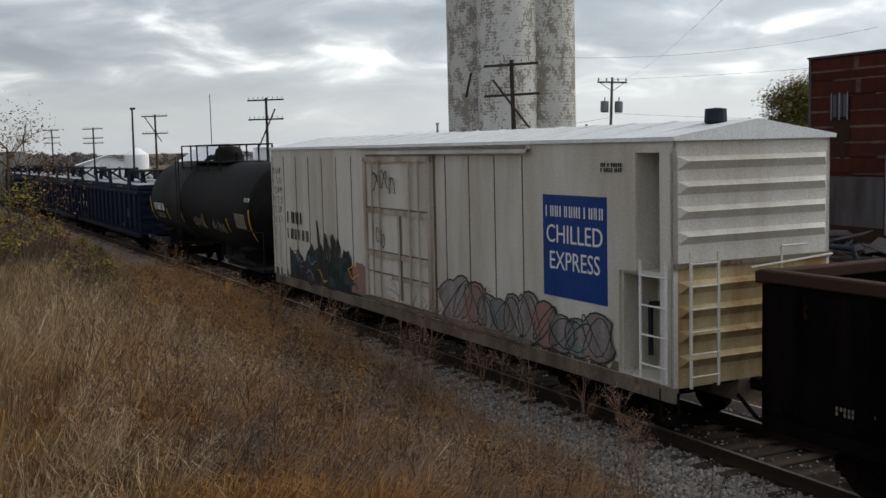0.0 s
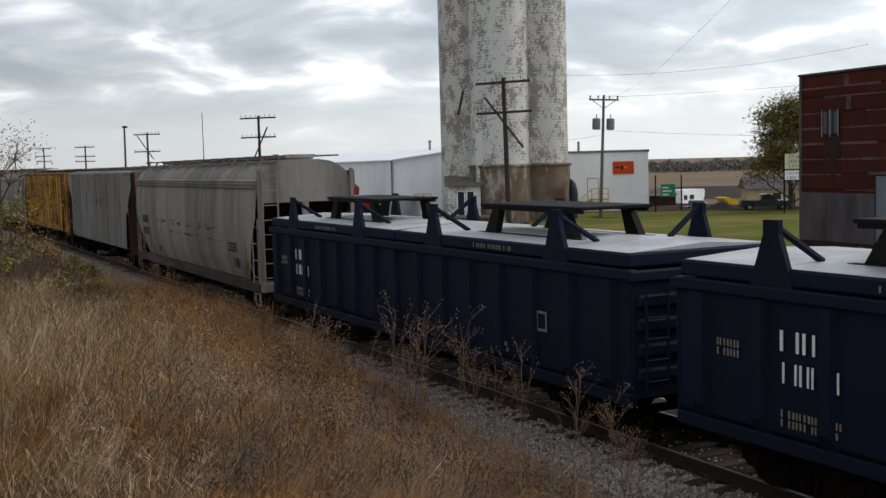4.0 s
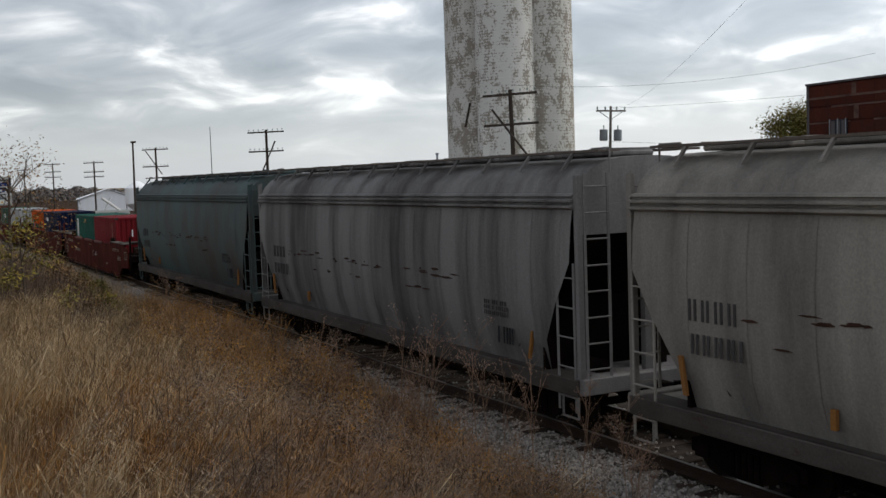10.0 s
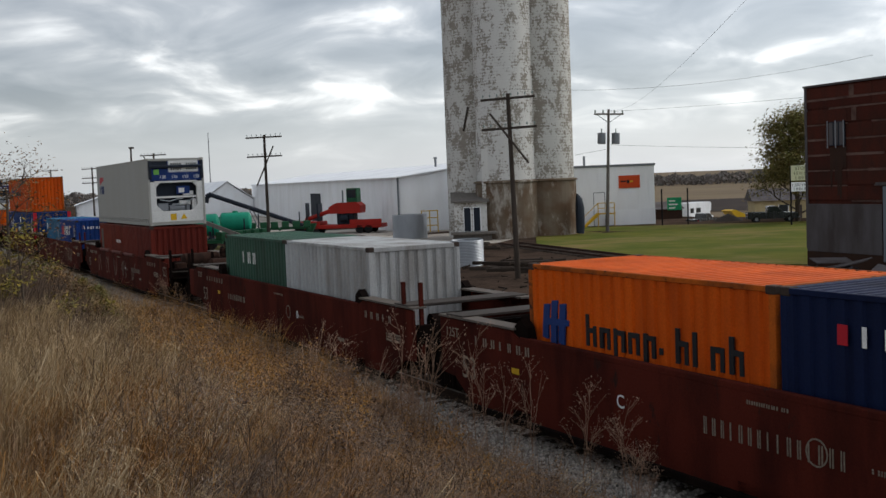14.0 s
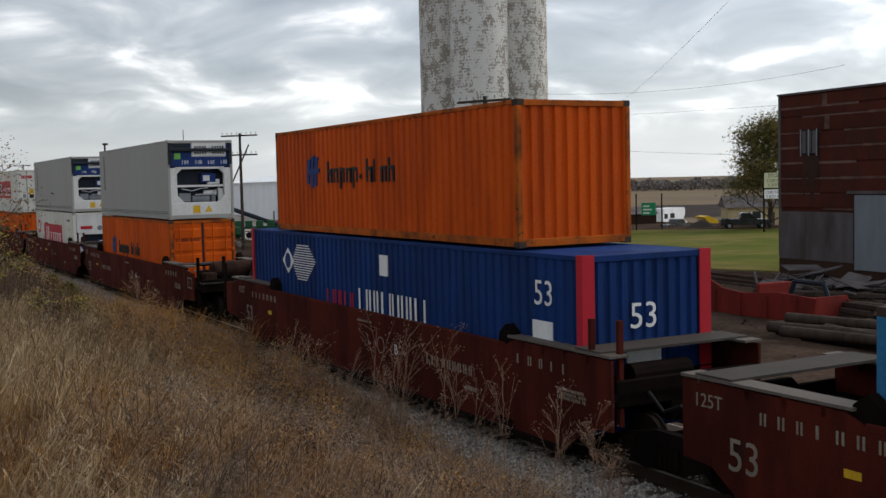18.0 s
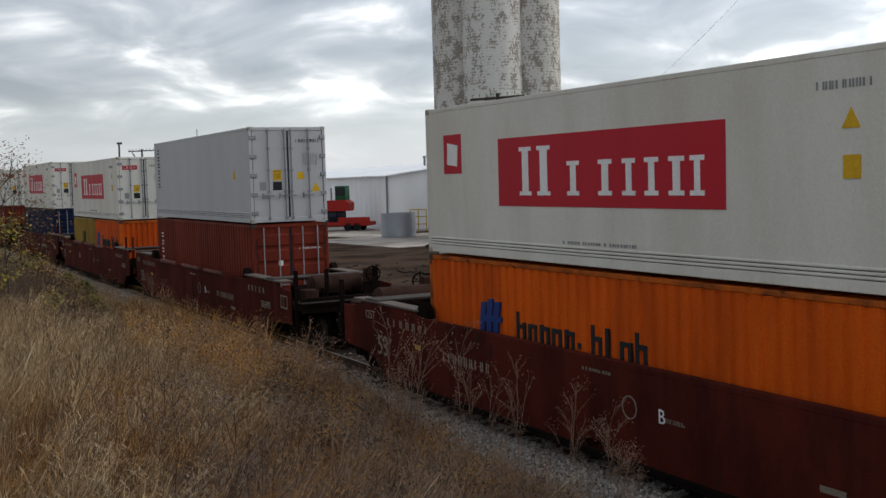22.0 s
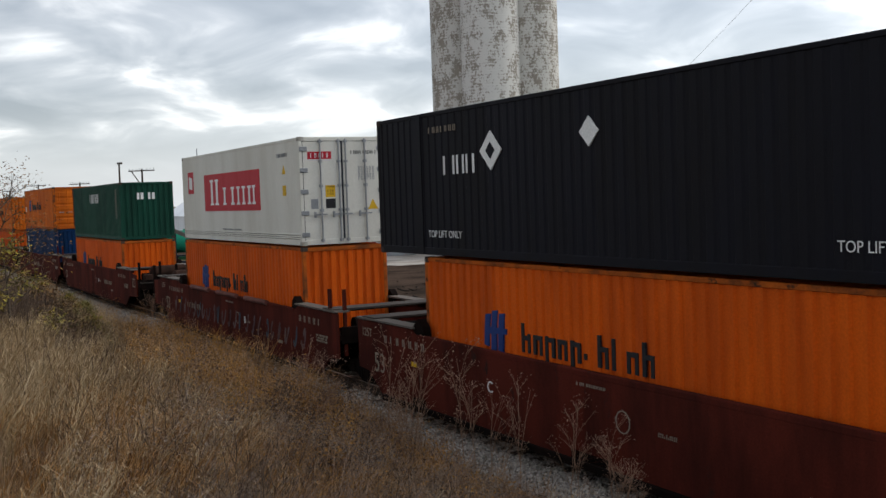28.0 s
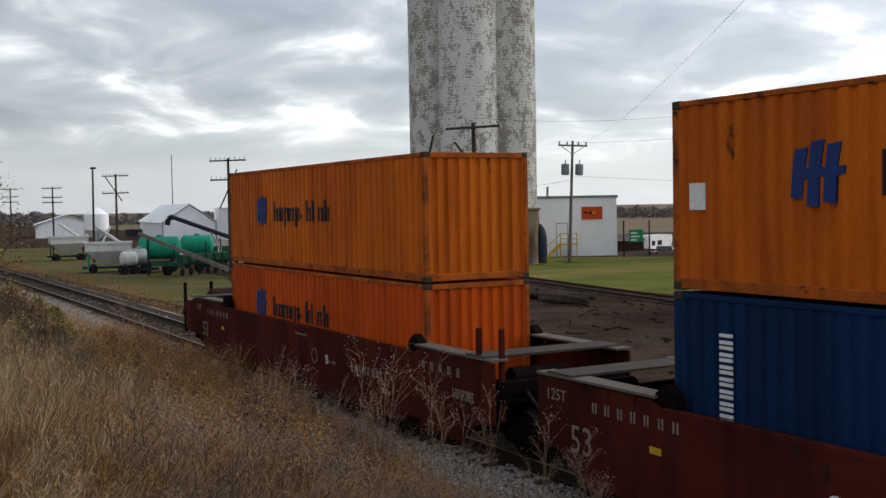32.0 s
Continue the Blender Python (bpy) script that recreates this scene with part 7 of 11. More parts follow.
    if kind != "mid":
        part("reporting_mark", bars(3.0 if seed % 2 else -5.1, 4.9 if seed % 2 else -3.2, 0.90, 1.08, 9, y + 0.002, 0.6, seed=seed), "mark_cream", car)
    part("data_mark", bars(1.73, 2.16, 0.92, 0.99, 5, y + 0.002, 0.8, 2, seed=seed + 5), "mark_cream", car)
    part("data_mark", bars(-0.3, 0.5, 1.41, 1.46, 9, y + 0.002, 0.8, seed=seed + 6), "mark_cream", car)
    part("data_mark", bars(-1.2, 1.4, 0.86, 1.10, 15, y + 0.002, 0.4, seed=seed + 3), "mark_cream", car) if seed in (1, 16) else None
    part("inspection_mark", Mesh().lathe([(0.16, 0.0), (0.18, 0.0), (0.18, 0.006), (0.16, 0.006), (0.16, 0.0)], 16, "y", (0.9, y - 0.002, 1.0)), "mark_cream", car)
    part("reflector", Mesh().box(-6.3, -6.05, y - 0.002, y + 0.004, 0.98, 1.08), "mark_yellow", car)
    part("reflector", Mesh().box(4.6, 5.0, y - 0.002, y + 0.004, 0.62, 0.70), "mark_cream", car)
    if letter:
        lettering(letter, 0.30, "mark_white", car, on_near(1.65 if letter != "C" else -3.06, y, 0.98))
    if kind == "lead":
        part("mark_frame", Mesh().box(9.3, 9.85, y - 0.002, y, 1.40, 1.44).box(9.3, 9.85, y - 0.002, y, 1.08, 1.12).box(9.3, 9.34, y - 0.002, y, 1.08, 1.44).box(9.81, 9.85, y - 0.002, y, 1.08, 1.44).box(9.5, 9.53, y - 0.002, y, 1.1, 1.42), "mark_cream", car)
    if tag:
        # loose sprayed scrawl
        for k in range((3, 5, 23)[tag - 1]):
            m = Mesh()
            cx = (3.7 + 0.85 * k, -5.0 + 2.1 * k, -6.6 + 0.60 * k)[tag - 1]
            wide, tall = (0.38, 0.42) if tag < 3 else (0.20, 0.27)
            f1, f2, ph = rng.uniform(1.6, 2.6), rng.uniform(2.4, 3.7), rng.uniform(0, 6)
            pts = [(cx + wide * math.sin(f1 * u + ph) + 0.06 * u, 0.92 + tall * math.sin(f2 * u + ph * 0.7) * (1 - 0.05 * u)) for u in [i * 0.16 for i in range(22 if tag < 3 else 11)]]
            for i, (p, q) in enumerate(zip(pts, pts[1:])):
                d = Vector((q[1] - p[1], p[0] - q[0])).normalized() * (0.020, 0.012, 0.045)[tag - 1]
                blob(m, [(p[0] + d.x, p[1] + d.y), (p[0] - d.x, p[1] - d.y), (q[0] - d.x, q[1] - d.y), (q[0] + d.x, q[1] + d.y)], y - 0.0004 * i)
            part("graffiti", m, "mark_cream" if tag < 3 else ("graffiti_mist", "graffiti_sea", "graffiti_mist", "graffiti_faded")[k % 4], car, "pale sprayed scrawl")
    return mover(car, c)


UNITS = [(-217.4, "lead"), (-237.0, "mid"), (-256.4, "rear"), (-280.15, "lead"), (-299.9, "mid"), (-319.6, "rear"), (-343.4, "lead"), (-363.0, "mid"), (-382.4, "rear"),
         (-406.35, "lead"), (-426.05, "mid"), (-445.7, "rear"), (-469.35, "lead"), (-489.1, "mid"), (-508.5, "rear"), (-532.05, "lead"), (-551.6, "mid"), (-571.1, "rear")]
for k, (c, kind) in enumerate(UNITS):
    well_unit(c, kind, {"lead": "A", "mid": "C", "rear": "B"}[kind] if k not in (9, 11) else "B A"[k - 9], k == 14, k, tag={4: 1, 3: 2, 14: 3}.get(k, 0))


def load(box, c, dx=0.0, z=WELL_Z):
    box.matrix_world = pose(0, 0, z)
    MOVERS.append((box, c + dx))
    return box


F40, F20, HC, STD = 12.192, 6.058, 2.896, 2.591
G = "containers on the well cars"


def loads():
    c = [u[0] for u in UNITS]
    y = -1.222
    # 1: dark red and green twenty-footers
    b = load(dry_box("", F20, STD, "box_tex_red", "dark red twenty-foot steel container with white block marks", G), c[0], 3.07)
    part("side_mark", bars(-0.52, 0.55, 1.62, 1.96, 3, 3.04, 0.62, 1, "front"), "mark_white", b)
    part("side_mark", bars(2.03, 2.15, 0.9, 2.3, 1, y, 0.5), "mark_cream", b)
    b = load(dry_box("", F20, STD, "box_teal_green", "sea-green twenty-foot steel container", G), c[0], -3.07)
    part("panel", Mesh().box(-2.58, -2.12, -1.222, -1.20, 0.95, 2.35), "mark_white", b, "white upright panel")
    tall_mark(b, -2.35, 1.0, 2.3, "mark_black", 5)
    # 2: navy and orange
    b = load(dry_box("", F20, STD, "box_navy", "navy blue twenty-foot steel container", G), c[1], 3.07)
    part("side_mark", bars(-2.1, -1.85, 1.95, 2.2, 1, y, 0.8), "mark_red", b)
    part("side_mark", bars(-1.75, -0.75, 1.95, 2.2, 3, y, 0.7), "mark_white", b)
    part("side_mark", bars(0.76, 0.86, 0.9, 2.1, 1, 3.02, 0.5, 1, "front"), "mark_cream", b)
    b = load(dry_box("", F20, STD, "box_orange", "orange twenty-foot steel container with a blue emblem", G), c[1], -3.07)
    blue_logo(b, -2.65, 1.22)
    # 3: pale grey and dull green
    load(dry_box("", F20, STD, "box_grey_box", "weathered pale grey twenty-foot steel container", G), c[2], 3.07)
    b = load(dry_box("", F20, STD, "box_olive", "dull green twenty-foot steel container", G), c[2], -3.07)
    part("side_mark", bars(-1.2, 0.4, 1.75, 2.1, 3, y, 0.5), "mark_white", b)
    # 4: reefer over rust red
    b = load(dry_box("", F20, STD, "box_rust_red", "rust-red twenty-foot steel container with a white upright panel", G), c[3], -3.07)
    part("panel", Mesh().box(-2.45, -2.0, -1.222, -1.20, 0.9, 2.3), "grating", b, "white upright panel")
    part("side_mark", bars(1.4, 2.5, 1.7, 1.85, 8, y, 0.5), "mark_white", b)
    load(dry_box("", F20, STD, "box_maroon", "dark red twenty-foot steel container", G), c[3], 3.07)
    b = load(reefer_box(F40, HC, "reefer_box_grey", "pale grey refrigerated container showing its cooling unit", G, "unit"), c[3], 0, 2.99)
    part("side_mark", Mesh().prism([(-5.3, 1.9), (-4.2, 2.15), (-4.35, 2.3), (-5.2, 2.3)], y, y + 0.02, "y"), "mark_red", b)
    part("side_mark", bars(-5.3, -4.1, 1.45, 1.85, 3, y, 0.7), "mark_blue", b)
    # 5: two blues
    b = load(dry_box("", F20, STD, "box_blue", "blue twenty-foot steel container with white block marks", G), c[4], 3.07)
    part("side_mark", bars(-2.5, -1.55, 1.66, 2.2, 2, y, 0.75), "mark_red", b)
    part("side_mark", bars(-1.5, 0.72, 1.66, 2.2, 5, y, 0.66), "mark_white", b)
    part("side_mark", bars(2.0, 2.5, 1.6, 2.3, 4, y, 0.7, 5), "steel_rod", b)
    part("side_mark", bars(-0.8, 0.9, 2.05, 2.2, 10, 3.02, 0.6, 1, "front"), "mark_white", b)
    b = load(dry_box("", F20, STD, "box_sea_blue", "faded light blue twenty-foot steel container", G), c[4], -3.07)
    part("side_mark", bars(-2.5, -2.1, 1.9, 2.25, 1, y, 0.9), "mark_white", b)
    part("side_mark", bars(1.9, 2.5, 0.9, 2.3, 3, y, 0.3, 6), "steel_rod", b)
    # 6: orange forty over a long blue fifty-three
    b = load(dry_box("", 16.15, HC, "box_royal", "long blue fifty-three foot container with red corner posts", G, W=2.59), c[5])
    yb = -1.297
    for sy in (-1, 1):
        part("red_post", Mesh().box(7.92, 8.085, sy * 1.297 - 0.02, sy * 1.297 + 0.02, 0.1, 2.9), "mark_red", b, "red corner post")
        part("red_post", Mesh().box(8.06, 8.09, sy * 1.2 - 0.12, sy * 1.2 + 0.12, 0.1, 2.9), "mark_red", b)
    part("side_mark", bars(-0.72, 2.9, 1.18, 1.74, 9, yb, 0.66), "mark_white", b)
    part("side_mark", bars(-2.6, -0.85, 1.2, 1.6, 5, yb, 0.6), "mark_red", b)
    part("emblem", Mesh().prism([(-5.6, 2.13), (-5.19, 2.46), (-4.78, 2.13), (-5.19, 1.80)], yb - 0.004, yb + 0.02, "y"), "mark_white", b, "white diamond emblem")
    part("emblem_disc", Mesh().lathe([(0.0, -0.004), (0.20, -0.004), (0.20, 0.004)], 20, "y", (-5.19, yb - 0.006, 2.13)), "box_royal", b)
    for i in range(15):
        part("speed_line", Mesh().box(-4.88 + 0.05 * abs(i - 7), -3.25 - 0.08 * abs(i - 8), yb - 0.003, yb + 0.02, 1.68 + i * 0.062, 1.703 + i * 0.062), "mark_white", b)
    for sy in (-1, 1):
        part("red_post", Mesh().box(-8.085, -7.92, sy * 1.297 - 0.02, sy * 1.297 + 0.02, 0.1, 2.9), "mark_red", b, "red corner post")
    lettering("53", 0.60, "mark_white", b, on_near(6.95, yb - 0.004, 2.2))
    part("height_plate", Mesh().box(6.6, 7.2, yb - 0.003, yb + 0.02, 1.35, 1.75), "mark_white", b)
    lettering("53", 0.60, "mark_white", b, on_front(8.082, -0.1, 1.85))
    part("height_plate", Mesh().box(8.05, 8.08, -0.45, 0.25, 1.05, 1.45), "mark_white", b)
    part("side_mark", Mesh().box(0.5, 0.9, yb - 0.003, yb + 0.02, 2.1, 2.55), "mark_white", b)
    b = load(dry_box("", F40, STD, "box_orange_red", "deep orange forty-foot steel container with a blue emblem", G), c[5], 0, 3.28)
    blue_logo(b, -3.9, 1.12)
    # 7: grey reefer over orange
    b = load(dry_box("", F40, HC, "box_orange", "bright orange forty-foot container with closed doors", G, "doors"), c[6])
    blue_logo(b, -4.0, 1.28)
    part("side_mark", bars(-1.0, -0.1, 2.1, 2.25, 7, 6.075, 0.7, 1, "front"), "mark_black", b)
    b = load(reefer_box(F40, HC, "reefer_box_grey", "pale grey refrigerated container showing its blue cooling unit", G, "unit"), c[6], 0, 3.29)
    tall_mark(b)
    # 8: grey reefer over white reefer
    b = load(reefer_box(F40, HC, "reefer_box", "white refrigerated container with a large red panel", G, "unit", "red"), c[7])
    red_field(b)
    b = load(reefer_box(F40, HC, "reefer_box_grey", "pale grey refrigerated container showing its blue cooling unit", G, "unit"), c[7], 0, 3.29)
    tall_mark(b)
    white = "white refrigerated container with a large red panel and closed doors"
    # 9
    b = load(dry_box("", F40, STD, "box_orange", "orange forty-foot steel container with a blue emblem", G), c[8])
    blue_logo(b, -4.1, 1.10)
    red_field(load(reefer_box(F40, HC, "reefer_box", white, G, "doors", "red"), c[8], 0, 2.99))
    # 10
    b = load(dry_box("", F40, HC, "box_rust_red", "rust-red forty-foot container with closed doors", G, "doors"), c[9])
    tall_mark(b, -5.3, 0.9, 2.4, "mark_white", 5)
    part("side_mark", bars(0.25, 1.0, 2.0, 2.15, 8, 6.085, 0.7, 1, "front"), "mark_white", b)
    part("side_mark", bars(-0.42, -0.22, 1.6, 1.85, 1, 6.085, 0.9, 1, "front"), "mark_white", b)
    part("side_mark", bars(0.25, 1.0, 0.7, 1.3, 4, 6.085, 0.8, 5, "front"), "mark_cream", b)
    b = load(reefer_box(F40, HC, "reefer_box_blue", "blue-grey refrigerated container with closed doors", G, "doors"), c[9], 0, 3.29)
    part("generator_unit", Mesh().box(-6.40, -6.10, -1.12, 1.12, 1.62, 2.80, 0.03), "machine_dark", b, "dark clip-on generator")
    tall_mark(b, -5.45)
    part("warning_label", Mesh().prism([(4.35, 1.35), (4.68, 1.35), (4.52, 1.66)], y, y + 0.02, "y"), "mark_yellow", b)
    part("warning_label", Mesh().box(6.082, 6.09, 0.28, 0.5, 1.3, 1.52), "mark_yellow", b)
    # 11
    b = load(dry_box("", F20, STD, "box_orange_red", "orange twenty-foot steel container with a blue emblem", G), c[10], 3.07)
    blue_logo(b, -2.6, 1.22)
    b = load(dry_box("", F20, STD, "box_mustard", "mustard yellow twenty-foot steel container", G), c[10], -3.07)
    part("side_mark", bars(-0.55, 0.4, 1.25, 1.9, 3, y, 0.5), "mark_black", b)
    red_field(load(reefer_box(F40, HC, "reefer_box", white, G, "doors", "red"), c[10], 0, 2.99))
    # 12
    b = load(dry_box("", F40, HC, "box_navy", "navy blue forty-foot container with closed doors", G, "doors"), c[11])
    part("side_mark", bars(0.2, 0.95, 1.2, 2.2, 4, 6.085, 0.7, 6, "front"), "mark_cream", b)
    part("side_mark", bars(-5.6, -4.8, 2.3, 2.55, 3, y, 0.7), "mark_white", b)
    red_field(load(reefer_box(F40, HC, "reefer_box", white, G, "doors", "red"), c[11], 0, 3.29))
    # 13
    b = load(dry_box("", F40, HC, "box_maroon", "maroon forty-foot steel container", G), c[12])
    tall_mark(b, 5.6, 0.9, 2.4, "mark_white", 6)
    red_field(load(reefer_box(F40, HC, "reefer_box", white, G, "doors", "red"), c[12], 0, 3.29))
    # 14: long black box over orange
    b = load(dry_box("", F40, HC, "box_orange", "bright orange forty-foot container with a blue emblem", G), c[13])
    blue_logo(b, -3.75, 1.22)
    b = load(dry_box("", 16.15, HC, "box_black_box", "long black fifty-three foot container with white frames and closed doors", G, "doors", W=2.59), c[13], 0, 3.29)
    part("side_mark", bars(-5.05, -3.5, 1.62, 1.98, 4, yb, 0.6), "mark_white", b)
    part("emblem", Mesh().prism([(-3.52, 2.0), (-3.13, 2.36), (-2.74, 2.0), (-3.13, 1.64)], yb - 0.005, yb + 0.02, "y"), "mark_white", b, "white diamond emblem")
    part("emblem_disc", Mesh().prism([(-3.3, 2.0), (-3.13, 2.16), (-2.96, 2.0), (-3.13, 1.84)], yb - 0.008, yb + 0.02, "y"), "box_black_box", b)
    part("emblem", Mesh().prism([(-0.32, 2.14), (-0.06, 2.38), (0.2, 2.14), (-0.06, 1.9)], yb - 0.005, yb + 0.02, "y"), "mark_white", b)
    lettering("TOP LIFT ONLY", 0.20, "mark_white", b, on_near(-5.0, yb - 0.004, 0.44))
    lettering("TOP LIFT ONLY", 0.20, "mark_white", b, on_near(5.6, yb - 0.004, 0.44))
    part("side_mark", bars(-5.6, -4.4, 2.46, 2.58, 7, yb, 0.6), "mark_cream", b)
    for xx in (-6.05, 6.05):
        part("lift_post", Mesh().box(xx - 0.12, xx + 0.12, yb - 0.012, yb + 0.03, 0.02, 2.88), "box_black_box", b)
    part("white_frame", Mesh().box(8.06, 8.085, -1.28, -1.22, 0.06, 2.84), "mark_white", b, "white door edge")
    part("side_mark", bars(-0.95, -0.3, 2.05, 2.25, 4, 8.08, 0.6, 1, "front"), "mark_white", b)
    part("emblem", Mesh().box(8.075, 8.085, 0.42, 0.82, 1.7, 2.0), "mark_white", b)
    part("side_mark", bars(0.35, 0.95, 2.35, 2.6, 4, 8.08, 0.6, 2, "front"), "mark_white", b)
    part("side_mark", bars(0.35, 0.95, 0.8, 1.5, 3, 8.08, 0.8, 6, "front"), "mark_cream", b)
    # 15
    b = load(dry_box("", F40, HC, "box_orange", "orange forty-foot steel container with a blue emblem", G), c[14])
    blue_logo(b, -4.0, 1.3)
    red_field(load(reefer_box(F40, HC, "reefer_box", white, G, "doors", "red"), c[14], 0, 3.29))
    # 16
    b = load(dry_box("", F40, STD, "box_orange", "rust-spotted orange forty-foot steel container", G), c[15])
    blue_logo(b, -4.0, 1.1)
    b = load(dry_box("", F40, STD + 0.05, "box_dark_green", "dark green forty-foot steel container with white block marks", G), c[15], 0, 2.98)
    part("side_mark", bars(-1.28, 1.08, 1.75, 2.2, 7, y, 0.6), "mark_white", b)
    part("side_mark", bars(-0.45, -0.12, 1.85, 2.15, 2, 6.08, 0.8, 1, "front"), "mark_white", b)
    part("side_mark", bars(0.05, 0.4, 1.85, 2.15, 2, 6.08, 0.8, 1, "front"), "mark_white", b)
    tall_mark(b, 5.2, 1.0, 2.35, "mark_cream", 7)
    # 17
    b = load(dry_box("", F40, HC, "box_deep_blue", "dark blue forty-foot steel container with white upright marks", G), c[16])
    tall_mark(b, -5.08, 1.1, 2.4, "mark_white", 8)
    b = load(dry_box("", F40, STD, "box_orange_worn", "rust-streaked yellow-orange container with closed doors", G, "doors"), c[16], 0, 3.28)
    blue_logo(b, -4.0, 1.14)
    part("label_panel", Mesh().box(-5.75, -5.45, y, y + 0.02, 1.1, 1.46), "mark_white", b)
    part("side_mark", bars(-1.0, -0.15, 2.1, 2.25, 8, 6.075, 0.7, 1, "front"), "mark_black", b)
    # 18
    b = load(dry_box("", F40, STD, "box_orange_red", "deep orange forty-foot steel container", G), c[17])
    blue_logo(b, -4.0, 1.2)
    b = load(dry_box("", F40, STD, "box_orange_worn", "rust-streaked yellow-orange forty-foot steel container", G), c[17], 0, 2.98)
    blue_logo(b, -3.8, 1.1)


loads()
# ---- beyond the line: yard, elevator, sheds, road, fields ----
GZ = -0.70


def polar(az, d):
    """A place by its bearing (degrees right of straight ahead) and distance from the origin."""
    return d * math.sin(radians(az)), d * math.cos(radians(az))


def place(x, y, z=GZ, rz=0):
    return pose(x, y, z, 0, 0, rz)


slab("lawn", [(6.2, 77), (14.2, 61.5), (17.2, 58.5), (40, 40), (90, 45), (80, 75), (34.5, 101.5), (12.5, 107), (7.5, 95)], GZ - 0.3, GZ + 0.05, "lawn", "mown green lawn with brown patches", "lawn")
solo("road", polar_sheet([4 + 2 * k for k in range(22)], (103.5, 108, 114, 120, 128, 136, 142), GZ + 0.03), "gravel", "pale gravel road and forecourt", "road", kind="structure")
slab("yard_gravel", [(-40, 185), (-36, 150), (-16, 104), (-3, 84), (4, 88), (9, 104), (5, 121), (-4, 112), (-14, 140), (-36, 205)], GZ - 0.3, GZ + 0.02, "gravel", "pale gravel yard before the white sheds", "yard")
slab("grass_verge", [at(s, l) for s, l in ((-150, 5), (-60, 4.5), (-35, 5.0), (-28, 7), (-60, 15), (-150, 22))], GZ - 0.3, GZ + 0.055, "verge", "rough green and brown grass strip beside the railway", "lawn")
solo("dark_field", polar_sheet([7 + 2 * k for k in range(20)], (214, 230, 250, 280), GZ + 0.03), "dark_field", "ploughed dark brown field", "field", kind="structure")


def siding():
    sd = thing("siding_track", "rusty disused siding behind the main line", "railway track", kind="structure")
    pts = [(4.5, 84), (8.3, 72), (11.4, 62.5), (14.0, 54.5), (17.5, 45.5), (22, 35), (28, 22)]
    P = []
    for (x0, y0), (x1, y1) in zip(pts, pts[1:]):
        for k in range(10):
            P.append((x0 + (x1 - x0) * k / 10, y0 + (y1 - y0) * k / 10))
    P.append(pts[-1])
    for off in (-0.72, 0.72):
        m = Mesh()
        for (x0, y0), (x1, y1) in zip(P, P[1:]):
            d = Vector((x1 - x0, y1 - y0)).normalized()
            nx, ny = -d.y * off, d.x * off
            a = Vector((x0 + nx, y0 + ny)), Vector((x1 + nx, y1 + ny))
            q = Vector((-d.y, d.x)) * 0.04
            m.add([(*(a[0] - q), GZ + 0.05), (*(a[0] + q), GZ + 0.05), (*(a[1] + q), GZ + 0.05), (*(a[1] - q), GZ + 0.05), (*(a[0] - q), GZ + 0.26), (*(a[0] + q), GZ + 0.26), (*(a[1] + q), GZ + 0.26), (*(a[1] - q), GZ + 0.26)], [(0, 1, 5, 4), (2, 3, 7, 6), (4, 5, 6, 7), (3, 0, 4, 7), (1, 2, 6, 5)])
        part("rail", m, "rim_rust", sd)
    tie = Mesh().box(-0.11, 0.11, -1.25, 1.25, 0, 0.14, 0.015).data("tie", "tie_wood")
    rng = random.Random(8)
    for i in range(0, len(P) - 1):
        (x0, y0), (x1, y1) = P[i], P[i + 1]
        L = math.hypot(x1 - x0, y1 - y0)
        for k in range(2):
            f = k / 2
            part("tie", tie, None, sd, m=pose(x0 + (x1 - x0) * f, y0 + (y1 - y0) * f, GZ + rng.uniform(-0.02, 0.02), 0, 0, math.degrees(math.atan2(y1 - y0, x1 - x0)) + rng.uniform(-3, 3)))
    m = Mesh()
    v, f = [], []
    for i, (x, y) in enumerate(P):
        j = min(i, len(P) - 2)
        d = Vector((P[j + 1][0] - P[j][0], P[j + 1][1] - P[j][1])).normalized()
        for o, z in ((-2.2, -0.03), (-1.4, 0.07), (1.4, 0.07), (2.4, -0.03)):
            v.append((x - d.y * o, y + d.x * o, GZ + z + noise.noise((x, y, o)) * 0.03))
    for i in range(len(P) - 1):
        f += [(i * 4 + j, (i + 1) * 4 + j, (i + 1) * 4 + j + 1, i * 4 + j + 1) for j in range(3)]
    part("ballast_bed", m.add(v, f), "dirt_yard", sd)


siding()


